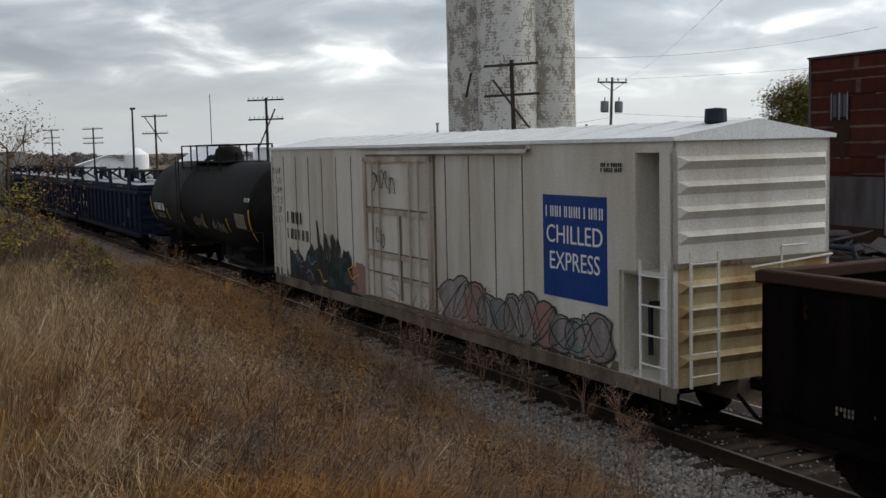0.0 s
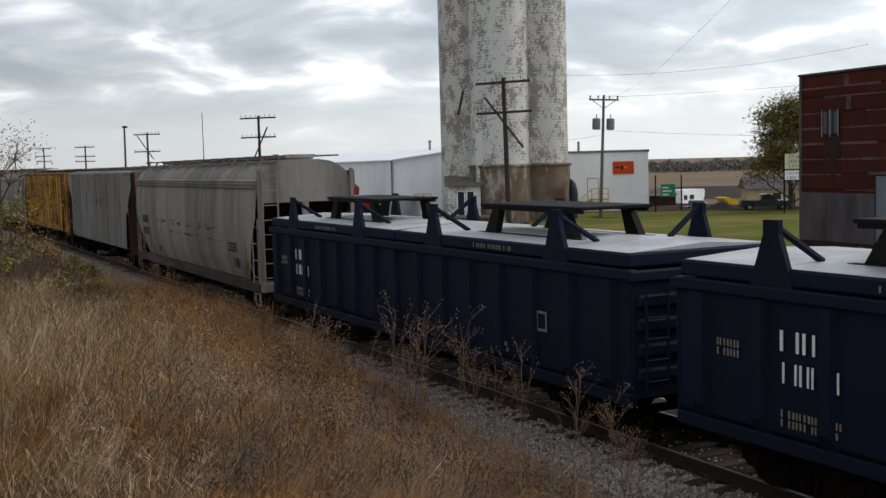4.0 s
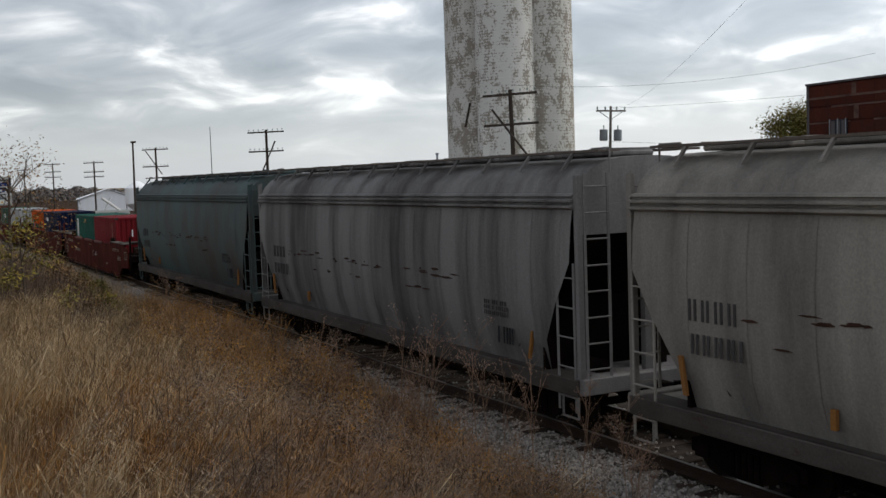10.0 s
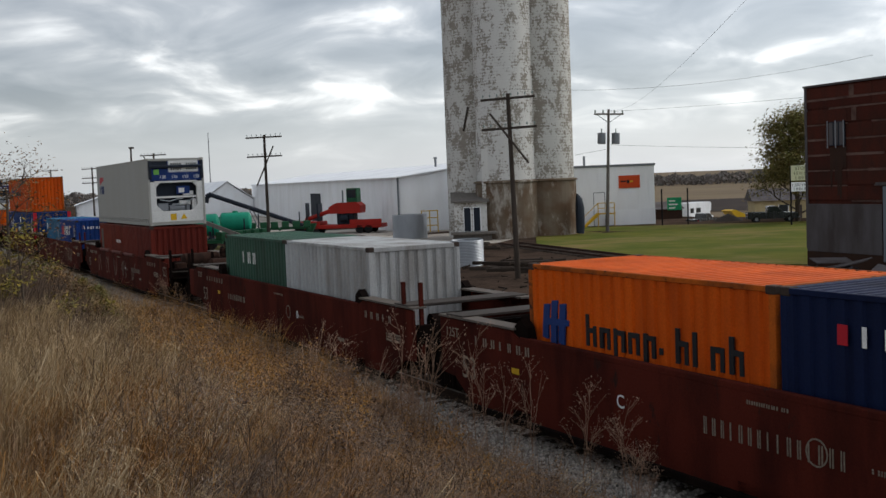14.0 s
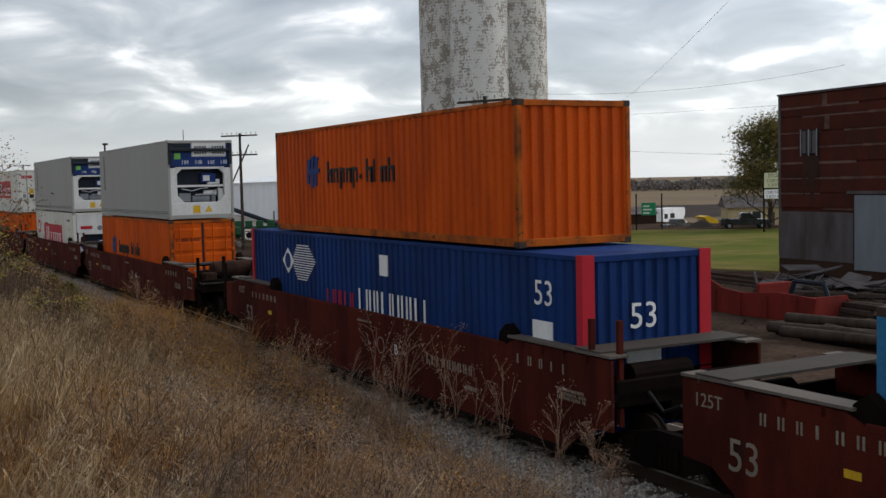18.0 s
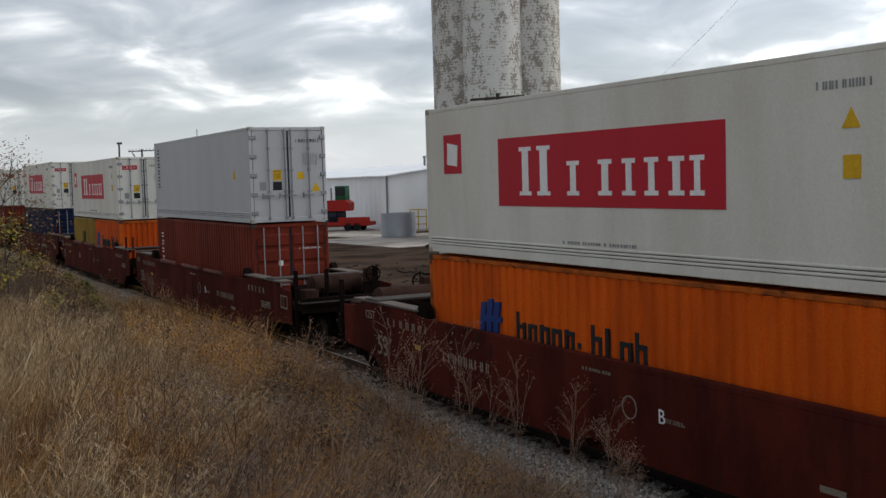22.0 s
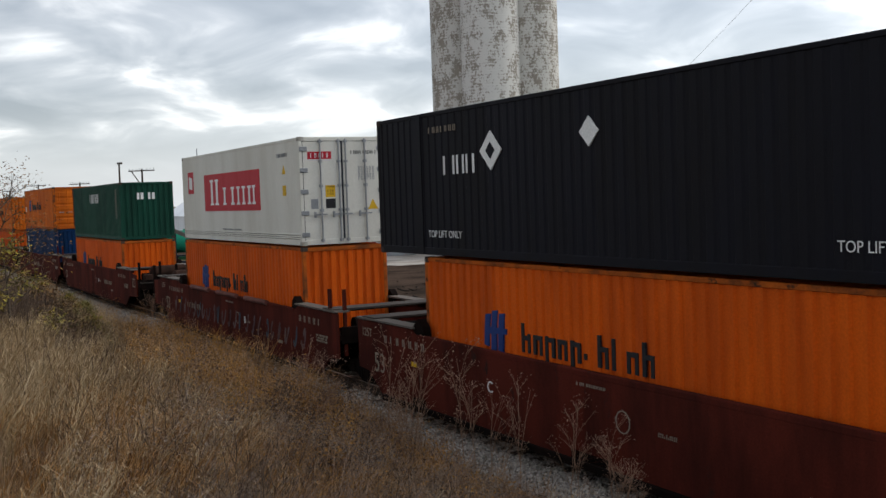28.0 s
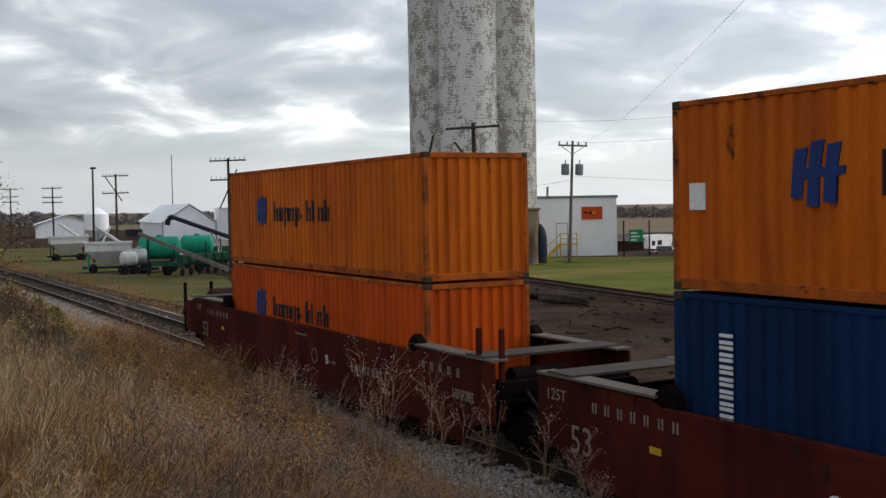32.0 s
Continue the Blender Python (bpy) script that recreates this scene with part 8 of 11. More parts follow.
def elevator():
    """Three joined round concrete bins with a brown unpainted foot, an office lean-to and a roof head."""
    el = thing("grain_elevator", "tall concrete grain elevator with peeling white paint", "grain elevator")
    bins = [(1.58, 98.6, 2.62, "silo_paint", 2.3), (3.12, 95.2, 2.52, "silo_white", 4.2), (5.08, 97.2, 2.56, "silo_paint", 4.2), (3.4, 101.5, 2.6, "silo_paint", 0)]
    top = 32.0
    for az, d, r, mt, foot in bins:
        x, y = polar(az, d)
        b = part("bin", Mesh().lathe([(r, 0), (r, top), (0.0, top + 0.05)], 40, "z", (x, y, GZ)), mt, el, "round concrete storage bin", smooth=True)
        for k in range(24):
            z = 5.5 + k * 1.16
            part("form_line", Mesh().lathe([(r + 0.002, -0.03), (r + 0.018, 0.0), (r + 0.002, 0.03)], 40, "z", (x, y, z)), mt, b)
        if foot > 3:
            part("bin_foot", Mesh().lathe([(r + 0.16, 0), (r + 0.16, foot + 0.5), (r + 0.3, foot + 0.55), (r + 0.3, foot + 0.68), (r, foot + 0.75)], 40, "z", (x, y, GZ)), "silo_base", b, "bare brown concrete foot with a ledge", smooth=False)
    xa, ya = polar(2.05, 93.6)
    part("corner_pilaster", Mesh().box(xa - 0.35, xa + 0.35, ya - 0.4, ya + 1.6, GZ, 9.0, 0.03), "silo_white", el)
    part("seam_pilaster", Mesh().box(polar(4.58, 96.6)[0] - 0.12, polar(4.58, 96.6)[0] + 0.12, polar(4.58, 96.6)[1] - 0.5, polar(4.58, 96.6)[1] + 0.5, GZ, top), "silo_base", el)
    part("head_house", Mesh().box(polar(2, 98)[0] - 2, polar(2, 98)[0] + 6, 94, 101, top - 0.7, top + 5, 0.05), "silo_paint", el)
    # office lean-to
    o = part("office", Mesh().box(0.55, 3.3, 92.6, 96.5, GZ, 2.55, 0.03), "silo_white", el, "small white plastered office")
    part("office_roof", Mesh().add([(0.3, 92.2, 2.62), (3.5, 92.2, 2.62), (3.5, 96.5, 3.35), (0.3, 96.5, 3.35), (0.3, 92.2, 2.5), (3.5, 92.2, 2.5), (3.5, 96.5, 3.2), (0.3, 96.5, 3.2)], [(0, 1, 2, 3), (4, 7, 6, 5), (0, 4, 5, 1), (0, 3, 7, 4), (1, 5, 6, 2)]), "pole_grey", o, "sagging roof edge")
    for x in (1.65, 2.45):
        wn = part("window", Mesh().box(x - 0.27, x + 0.27, 92.52, 92.62, 0.1, 2.05), "machine_dark", o, "dark broken window")
        part("window_frame", Mesh().box(x - 0.33, x - 0.27, 92.5, 92.62, 0.04, 2.1).box(x + 0.27, x + 0.33, 92.5, 92.62, 0.04, 2.1).box(x - 0.33, x + 0.33, 92.5, 92.62, 2.05, 2.12), "metal_white", wn)
    part("dock", Mesh().box(0.4, 3.6, 91.2, 92.5, GZ, -0.1, 0.04).box(0.2, 4.0, 90.8, 92.4, -0.12, 0.06, 0.02), "pole_grey", el, "weathered plank loading dock")
    # dark curved chute leaning on the foot
    x, y = polar(6.85, 95)
    part("chute", Mesh().lathe([(0.55, 0), (0.62, 0.8), (0.62, 2.2), (0.45, 3.0), (0.1, 3.4)], 10, "z", (x - 0.25, y, GZ + 0.15), -1.6, 1.7), "machine_dark", el, "dark steel chute", smooth=True)
    return el


elevator()


def gable_shed(name, p, u, v, L, W, eave, ridge, label):
    """A metal shed from its corner p: long wall along u, gable end along v."""
    sh = thing(name, label, "shed")
    p, u, v = Vector((*p, GZ)), Vector((*u, 0)).normalized(), Vector((*v, 0)).normalized()
    up = Vector((0, 0, 1))
    e, r = eave - GZ, ridge - GZ
    a, b, c, d = p, p + u * L, p + u * L + v * W, p + v * W
    for k in range(2):
        q0, q1 = (a, b) if k == 0 else (d, c)
        part("long_wall", Mesh().add([q0, q1, q1 + up * e, q0 + up * e, q0 + v * (0.1 if k == 0 else -0.1), q1 + v * (0.1 if k == 0 else -0.1), q1 + v * (0.1 if k == 0 else -0.1) + up * e, q0 + v * (0.1 if k == 0 else -0.1) + up * e], [(0, 1, 2, 3), (4, 7, 6, 5), (0, 3, 7, 4), (1, 5, 6, 2), (3, 2, 6, 7)]), "metal_white", sh)
    for q in (a, b):
        part("gable_wall", Mesh().add([q, q + v * W, q + v * W + up * e, q + v * W / 2 + up * r, q + up * e], [(0, 1, 2, 3, 4)]), "metal_white", sh)
    o = u * 0.5
    for s0, nm in ((a, 1), (d, -1)):
        out = v * (-0.4 * nm)
        base = s0 + up * (e - 0.12 + 0.1) + out
        top = s0 + v * (W / 2 * nm) + up * (r + 0.12)
        m = Mesh().add([base - o, base + u * L + o, top + u * L + o, top - o, base - o + up * 0.12, base + u * L + o + up * 0.12, top + u * L + o + up * 0.12, top - o + up * 0.12], [(0, 1, 2, 3), (4, 7, 6, 5), (0, 4, 5, 1), (3, 2, 6, 7), (0, 3, 7, 4), (1, 5, 6, 2)])
        part("roof", m, "roof_white", sh, "pale metal roof")
    n = int(L / 1.0)
    for i in range(0, n, 2):
        q = a + u * (i + 0.5) - v * 0.03
        part("wall_rib", Mesh().add([q, q + u * 0.06, q + u * 0.06 + up * e, q + up * e, q + v * 0.02, q + u * 0.06 + v * 0.02, q + u * 0.06 + v * 0.02 + up * e, q + v * 0.02 + up * e], [(0, 1, 2, 3), (0, 3, 7, 4), (1, 5, 6, 2)]), "metal_white", sh)
    for i in range(0, int(W), 2):
        q = a + v * (i + 0.5) - u * 0.03
        hgt = e + (r - e) * (1 - abs((i + 0.5) - W / 2) / (W / 2))
        part("wall_rib", Mesh().add([q, q + v * 0.06, q + v * 0.06 + up * hgt, q + up * hgt], [(0, 1, 2, 3)]), "metal_white", sh)
    part("downpipe", Mesh().rod(a - v * 0.12 - u * 0.1, a - v * 0.12 - u * 0.1 + up * e, 0.09, 6), "steel_grey", sh)
    return sh, a, u, v, up


sh, a, u, v, up = gable_shed("machine_shed", (-4.9, 112.6), (-0.32, 0.947), (0.947, 0.32), 98, 22, 4.85, 6.15, "long white metal farm shed with a low-pitched roof")
for k0, k1, z in ((37.5, 44.0, 4.0),):
    q = a + u * k0 - v * 0.06
    part("door_opening", Mesh().add([q, q + u * (k1 - k0), q + u * (k1 - k0) + up * z, q + up * z, q - v * 0.02, q + u * (k1 - k0) - v * 0.02, q + u * (k1 - k0) - v * 0.02 + up * z, q - v * 0.02 + up * z], [(4, 5, 6, 7), (0, 4, 7, 3), (1, 2, 6, 5)]), "machine_dark", sh, "dark open sliding door")
q = a + v * 3.4 - u * 0.05
part("walk_door", Mesh().add([q, q + v * 1.0, q + v * 1.0 + up * 2.1, q + up * 2.1, q - u * 0.03, q + v * 1.0 - u * 0.03, q + v * 1.0 - u * 0.03 + up * 2.1, q - u * 0.03 + up * 2.1], [(4, 5, 6, 7), (0, 4, 7, 3), (1, 2, 6, 5), (3, 7, 6, 2)]), "roof_white", sh, "white walk door")
part("flue", Mesh().rod(a + u * 12 + v * 8 + up * 6.2, a + u * 12 + v * 8 + up * 7.6, 0.13, 8).rod(a + u * 12 + v * 8 + up * 7.6, a + u * 12 + v * 8 + up * 7.8, 0.2, 8), "steel_grey", sh)
gable_shed("machine_shed", (-44.5, 200), (-0.32, 0.947), (0.947, 0.32), 46, 9.4, 2.3, 5.6, "smaller white metal shed with a steep roof")
gable_shed("barn", (-78, 232), (-0.32, 0.947), (0.947, 0.32), 20, 12, 2.0, 3.9, "weathered low barn with a pale roof")


def depot():
    """The flat-topped white building right of the elevator."""
    d = thing("depot_building", "white flat-topped metal building with an orange sign", "building")
    part("wall", Mesh().box(2, 20.6, 109.6, 128, GZ, 5.2), "metal_white", d)
    part("parapet", Mesh().box(1.9, 20.7, 109.5, 109.7, 5.1, 5.32).box(20.5, 20.7, 109.5, 128, 5.1, 5.32), "steel_grey", d)
    part("foot_band", Mesh().box(2, 20.62, 109.56, 109.62, GZ, 0.85), "roof_white", d)
    for i in range(17):
        part("wall_rib", Mesh().box(4 + i, 4.05 + i, 109.55, 109.6, 0.85, 5.1), "metal_white", d)
    s = part("sign", Mesh().box(17.05, 19.15, 109.48, 109.56, 2.95, 4.2), "sign_orange", d, "orange rectangular sign")
    part("sign_mark", Mesh().box(17.25, 17.75, 109.46, 109.49, 3.55, 3.7).box(17.85, 18.1, 109.46, 109.49, 3.4, 3.75), "mark_black", s)
    part("sign_mark", Mesh().box(18.15, 18.45, 109.46, 109.49, 3.5, 3.68), "mark_yellow", s)
    st = part("stair", Mesh().box(14.6, 16.4, 107.8, 108.8, 0.5, 0.6), "safety_yellow", d, "yellow steel stair and landing")
    part("stringer", Mesh().add([(13.2, 107.8, GZ), (13.5, 107.8, GZ), (15.0, 107.8, 0.6), (14.6, 107.8, 0.6), (13.2, 108.6, GZ), (13.5, 108.6, GZ), (15.0, 108.6, 0.6), (14.6, 108.6, 0.6)], [(0, 1, 2, 3), (4, 7, 6, 5), (0, 3, 7, 4), (1, 5, 6, 2)]), "safety_yellow", st)
    for x in (14.7, 15.5, 16.3):
        part("post", Mesh().rod((x, 107.8, GZ), (x, 107.8, 1.6), 0.045, 6), "safety_yellow", st)
    part("handrail", Mesh().path([(13.3, 107.8, 0.3), (14.7, 107.8, 1.6), (16.3, 107.8, 1.6)], 0.04).path([(14.7, 107.8, 1.1), (16.3, 107.8, 1.1)], 0.035), "safety_yellow", st)
    part("pipe_frame", Mesh().path([(14.5, 109.3, GZ), (14.5, 109.3, 2.6), (15.6, 109.3, 2.6), (15.6, 109.3, GZ)], 0.03), "steel_grey", d)
    part("roof_vent", Mesh().rod((14, 112, 5.2), (14, 112, 6.3), 0.12, 8), "steel_grey", d)


depot()
# yellow cage by the shed's gable
cg = thing("yellow_cage", "yellow steel railing cage beside the white shed", "railing")
for x in (-2.6, -1.8, -1.0):
    part("post", Mesh().rod((x, 110.2, GZ), (x, 110.2, 1.5), 0.05, 6), "safety_yellow", cg)
for z in (0.0, 0.75, 1.45):
    part("rail", Mesh().rod((-2.6, 110.2, z), (-1.0, 110.2, z), 0.045, 6), "safety_yellow", cg)


def old_building():
    """Dark red strip-sided store with patched sheet metal along its foot. Its face runs along d1 from the corner."""
    b = thing("old_store_building", "dark red strip-sided store with grey sheet metal along its foot", "building")
    ang = math.degrees(math.atan2(-0.92, 0.39))
    b.matrix_world = pose(18.65, 57.3, GZ, 0, 0, ang)
    H, L, W = 9.2, 15.0, 10.0
    # local x along the face, local y away from the railway
    part("wall", Mesh().box(0, L, 0.06, W, 0, H - 0.02), "brick_red", b, "dark red tarred wall")
    rng = random.Random(4)
    seams = [3.35, 4.12, 4.88, 5.66, 6.44, 7.20, 7.98, 8.46]
    for z0, z1 in zip(seams, seams[1:] + [H - 0.06]):
        x = 0.0
        while x < L - 0.05:
            w = min(L - x, rng.choice((2.9, 4.6, 6.1)))
            part("siding_strip", Mesh().box(x + 0.004, x + w - 0.004, rng.uniform(0.004, 0.012), 0.058, z0 + 0.055, z1 - 0.045, 0.012), "brick_red", b)
            x += w
    # worn pale seams, missing here and there
    for z in seams:
        x = 0.1
        while x < L - 0.3:
            w = rng.uniform(0.9, 3.2)
            if rng.random() < 0.82 and not (1.55 < x + w / 2 < 3.0 and z < 6.2):
                q = rng.uniform(0.035, 0.065)
                part("seam_batten", Mesh().prism([(x, z - q), (x + min(w, L - x), z - q * rng.uniform(0.6, 1.1)), (x + min(w, L - x), z + q * rng.uniform(0.5, 1.0)), (x, z + q)], 0.002, 0.05, "y"), "mortar", b, "worn pale seam strip")
            x += w
    for x, z0, z1 in ((3.1, 8.52, 9.05), (3.25, 7.3, 7.92), (8.2, 6.5, 7.1)):
        part("seam_patch", Mesh().box(x, x + 0.32, 0.0, 0.04, z0, z1), "mortar", b, "pale upright patch")
    part("roof_edge", Mesh().box(-0.1, L + 0.1, -0.08, W, H - 0.06, H + 0.04), "sheet_grey", b)
    part("corner_board", Mesh().box(-0.05, 0.10, -0.03, 0.1, 0.9, H), "sheet_grey", b)
    part("sheet_panel", Mesh().box(0.02, 5.2, -0.06, -0.02, 0.75, 3.2, 0.02), "sheet_grey", b, "dull grey sheet metal panel")
    part("sheet_panel", Mesh().box(5.3, 9.0, -0.10, -0.05, 0.45, 4.05, 0.02), "sheet_blue", b, "blue-grey sliding sheet door")
    part("door_track", Mesh().box(4.9, 11, -0.14, -0.04, 4.1, 4.25), "sheet_grey", b)
    part("foot_band", Mesh().box(0, L, -0.04, 0.06, 0, 0.75), "rim_rust", b, "dark stained footing")
    sv = part("shutter", Mesh().box(1.75, 2.85, -0.09, 0.0, 6.1, 7.3, 0.02), "machine_dark", b, "dark louvred shutter")
    for k in range(3):
        part("louvre", Mesh().box(1.8 + 0.36 * k, 2.05 + 0.36 * k, -0.11, -0.09, 6.15, 7.25), "sheet_grey", sv)
    for x in (1.72, 2.28, 2.84):
        part("shutter_bar", Mesh().rod((x, -0.13, 6.0), (x, -0.13, 7.35), 0.03, 6), "steel_rod", sv, "pale upright bar")
    for k in range(7):
        x = 1.75 + 0.16 * k
        zl = 3.3 + rng.uniform(0, 1.6)
        part("water_stain", Mesh().prism([(x, zl), (x + 0.12, zl + 0.2), (x + 0.17, 6.05), (x - 0.02, 6.05)], -0.004 - 0.0006 * k, 0.01, "y"), "rim_rust", b, "dark stain running down from the shutter")


old_building()


def telegraph_pole(x, y, h, arms, braces, lean, label, arm_w=2.6):
    p = thing("telegraph_pole", label, "pole", group="telegraph poles along the line")
    p.matrix_world = pose(x, y, GZ, lean[0], lean[1], 62 - 90 + 8)
    part("shaft", Mesh().rod((0, 0, -0.3), (0, 0, h), 0.15, 10, 0.10), "pole_wood", p, smooth=True)
    for z, w, tilt in arms:
        a = part("crossarm", Mesh().box(-w, w, -0.16, -0.06, -0.06, 0.06, 0.01), "pole_wood", p, m=pose(0, 0, z, 0, tilt, 0))
        for k in range(8):
            xx = -w + 0.12 + k * (2 * w - 0.24) / 7
            part("insulator", shared("insulator", lambda: Mesh().lathe([(0.0, 0.2), (0.035, 0.19), (0.045, 0.1), (0.012, 0.09), (0.012, 0.0)], 8, "z"), "insulator", True), None, a, m=pose(xx, -0.11, 0.06))
    for q0, q1 in braces:
        part("brace", Mesh().rod(q0, q1, 0.06, 5), "pole_wood", p)
    return p


PX, PY = 3.45, 55.9
ux, uy = -0.47, 0.883
P8 = 9.4
tp1 = telegraph_pole(PX, PY, P8, [(P8 - 0.25, 1.42, 0), (P8 - 1.75, 1.45, 0)], [((-0.95, -0.2, P8 - 0.95), (0.95, -0.2, P8 - 3.55))], (0, -1.2), "dark wooden telegraph pole with two broken crossarms")
telegraph_pole(PX + ux * 38.5, PY + uy * 38.5, P8, [(P8 - 0.2, 1.65, 0), (P8 - 1.75, 1.6, 0)], [((0.9, -0.2, P8 - 0.95), (-0.75, -0.2, P8 - 4.1))], (0, 0), "dark wooden telegraph pole with two crossarms")
telegraph_pole(PX + ux * 76.7, PY + uy * 76.7, P8, [(P8 - 0.2, 1.7, 0), (P8 - 2.1, 1.7, 0)], [((-1.2, -0.2, P8 - 0.3), (0.9, -0.2, P8 - 3.0))], (0, 0), "dark wooden telegraph pole with a broken crossarm")
telegraph_pole(PX + ux * 114, PY + uy * 114, 8.9, [(8.7, 1.7, 0), (7.4, 1.7, 0), (6.7, 1.7, 0)], [], (0, 0), "dark wooden telegraph pole with three crossarms")
telegraph_pole(PX + ux * 152, PY + uy * 152, 9.6, [(9.4, 1.7, 0), (8.1, 1.7, 0), (7.2, 1.7, 0)], [], (0, 0), "dark wooden telegraph pole with three crossarms")
telegraph_pole(PX + ux * 190, PY + uy * 190, 9.4, [(9.2, 1.7, 0), (8.0, 1.7, 0)], [], (0, 0), "distant wooden telegraph pole")
# the loose arm hanging from the wire beside the first pole
for tp in (tp1,):
    arm = part("hanging_crossarm", Mesh().rod((-2.42, -0.15, 7.67), (-2.10, -0.15, 8.88), 0.065, 6), "pole_wood", tp, "broken crossarm hanging from its wire")
    part("snapped_wire", Mesh().path([(-2.10, -0.15, 8.88), (-1.95, -0.15, 9.12), (-1.62, -0.15, 9.02), (-1.40, -0.14, 9.15)], 0.014, 4), "pole_grey", tp, "loose tangle of grey wire")
x, y = polar(-15.9, 118)
pl = thing("lone_pole", "thin dark wooden pole without crossarms", "pole", m=place(x, y))
part("shaft", Mesh().rod((0, 0, -0.3), (0.1, 0, 9.8), 0.14, 8, 0.09), "pole_wood", pl)
part("cap", Mesh().box(-0.1, 0.4, -0.1, 0.1, 9.6, 9.8), "pole_wood", pl)
x, y = polar(-12.05, 620)
ms = thing("radio_mast", "thin grey lattice radio mast far off", "mast", m=place(x, y))
part("mast", Mesh().rod((0, 0, 0), (0, 0, 36), 0.35, 4, 0.25), "steel_grey", ms)


def power_pole():
    p = thing("power_pole", "grey wooden power pole with two round transformers", "pole", m=pose(14.1, 97.7, GZ, 0, 2.2, 0))
    part("shaft", Mesh().rod((0, 0, -0.3), (0, 0, 10.8), 0.17, 10, 0.11), "pole_grey", p, smooth=True)
    part("crossarm", Mesh().box(-1.3, 1.3, -0.2, -0.08, 10.3, 10.45, 0.01), "pole_grey", p)
    for xx in (-1.2, -0.5, 0.5, 1.2):
        part("insulator", Mesh().lathe([(0, 0.3), (0.06, 0.28), (0.08, 0.1), (0.03, 0.0)], 8, "z", (xx, -0.14, 10.45)), "insulator", p)
    for xx in (-0.62, 0.62):
        t = part("transformer", Mesh().lathe([(0, 1.0), (0.34, 0.98), (0.36, 0.9), (0.36, 0.06), (0.3, 0.0), (0, 0)], 14, "z", (xx, -0.2, 7.75)), "steel_grey", p, "round grey transformer can", smooth=True)
        part("bushing", Mesh().rod((xx, -0.2, 8.7), (xx, -0.2, 9.1), 0.05, 6), "insulator", t)
    part("brace", Mesh().path([(-1.0, -0.14, 10.3), (0, -0.14, 9.6), (1.0, -0.14, 10.3)], 0.03), "steel_grey", p)


power_pole()


def wire(a, b, sag, r=0.010, label="thin dark overhead wire"):
    pts = []
    for i in range(17):
        f = i / 16
        p = Vector(a).lerp(Vector(b), f)
        p.z -= sag * 4 * f * (1 - f)
        pts.append(p)
    v = [(x + q[0] * r, y, z + q[1] * r) for x, y, z in pts for q in ((1, 0), (0, 1), (-1, 0), (0, -1))]
    f = [(i * 4 + j, i * 4 + (j + 1) % 4, i * 4 + 4 + (j + 1) % 4, i * 4 + 4 + j) for i in range(len(pts) - 1) for j in range(4)]
    solo("overhead_wire", Mesh().add(v, f), "mark_black", label, "wire", group="overhead wires")


wire((14.6, 97.6, 9.9), (40, 62, 9.8), 0.4)
wire((14.2, 97.6, 7.0), (46, 88, 5.5), 0.3)
wire((14.2, 97.6, 6.6), (2, 100, 5.8), 0.3)
wire((3.4, 55.8, 8.9), (20.5, 53.0, 9.6), 0.6, 0.006)
wire((14.6, 97.6, 10.0), (5.5, 14.5, 8.2), 0.9, 0.004)
# ---- yard things ----
def rotz(ob, x, y, rz, z=GZ):
    ob.matrix_world = pose(x, y, z, 0, 0, rz)
    return ob


def pickup():
    t = thing("pickup_truck", "dark green pickup truck parked on the gravel road", "truck")
    part("body", Mesh().prism([(-2.7, 0.42), (2.65, 0.42), (2.7, 0.75), (2.62, 1.02), (1.15, 1.10), (0.95, 1.12), (-0.55, 1.12), (-2.68, 1.08), (-2.7, 0.6)], -0.95, 0.95, "y"), "truck_dark", t)
    part("cab", Mesh().prism([(-0.6, 1.10), (1.2, 1.10), (0.55, 1.72), (0.3, 1.78), (-0.35, 1.78), (-0.55, 1.7)], -0.82, 0.82, "y"), "truck_dark", t)
    part("window", Mesh().prism([(-0.4, 1.16), (0.95, 1.16), (0.45, 1.66), (-0.32, 1.68)], -0.835, 0.835, "y"), "glass", t)
    part("bed_rim", Mesh().box(-2.66, -0.62, -0.97, -0.85, 1.08, 1.14).box(-2.66, -0.62, 0.85, 0.97, 1.08, 1.14), "truck_dark", t)
    for x in (-1.75, 1.75):
        for y in (-0.86, 0.86):
            w = part("wheel", Mesh().lathe([(0.0, -0.12), (0.2, -0.13), (0.36, -0.12), (0.38, -0.06), (0.38, 0.06), (0.36, 0.12), (0.0, 0.12)], 16, "y", (x, y, 0.38)), "rubber", t, smooth=True)
            part("rim", Mesh().lathe([(0.0, -0.135), (0.19, -0.135)], 12, "y", (x, y, 0.38)), "steel_rod", w)
    part("bumper", Mesh().box(2.66, 2.8, -0.9, 0.9, 0.45, 0.62, 0.03), "steel_rod", t)
    part("tail_light", Mesh().box(-2.72, -2.69, -0.93, -0.8, 0.8, 1.0), "mark_red", t)
    return t


pk = pickup()
rotz(pk, 30.4, 103.6, -8)
pk.scale = (0.86,) * 3
d2 = pickup()
tagged(d2, "dark pickup truck parked beyond the green sign", "truck")
rotz(d2, *polar(13.0, 116), 48, GZ - vale(*polar(13.0, 116)))
d2.scale = (0.78,) * 3


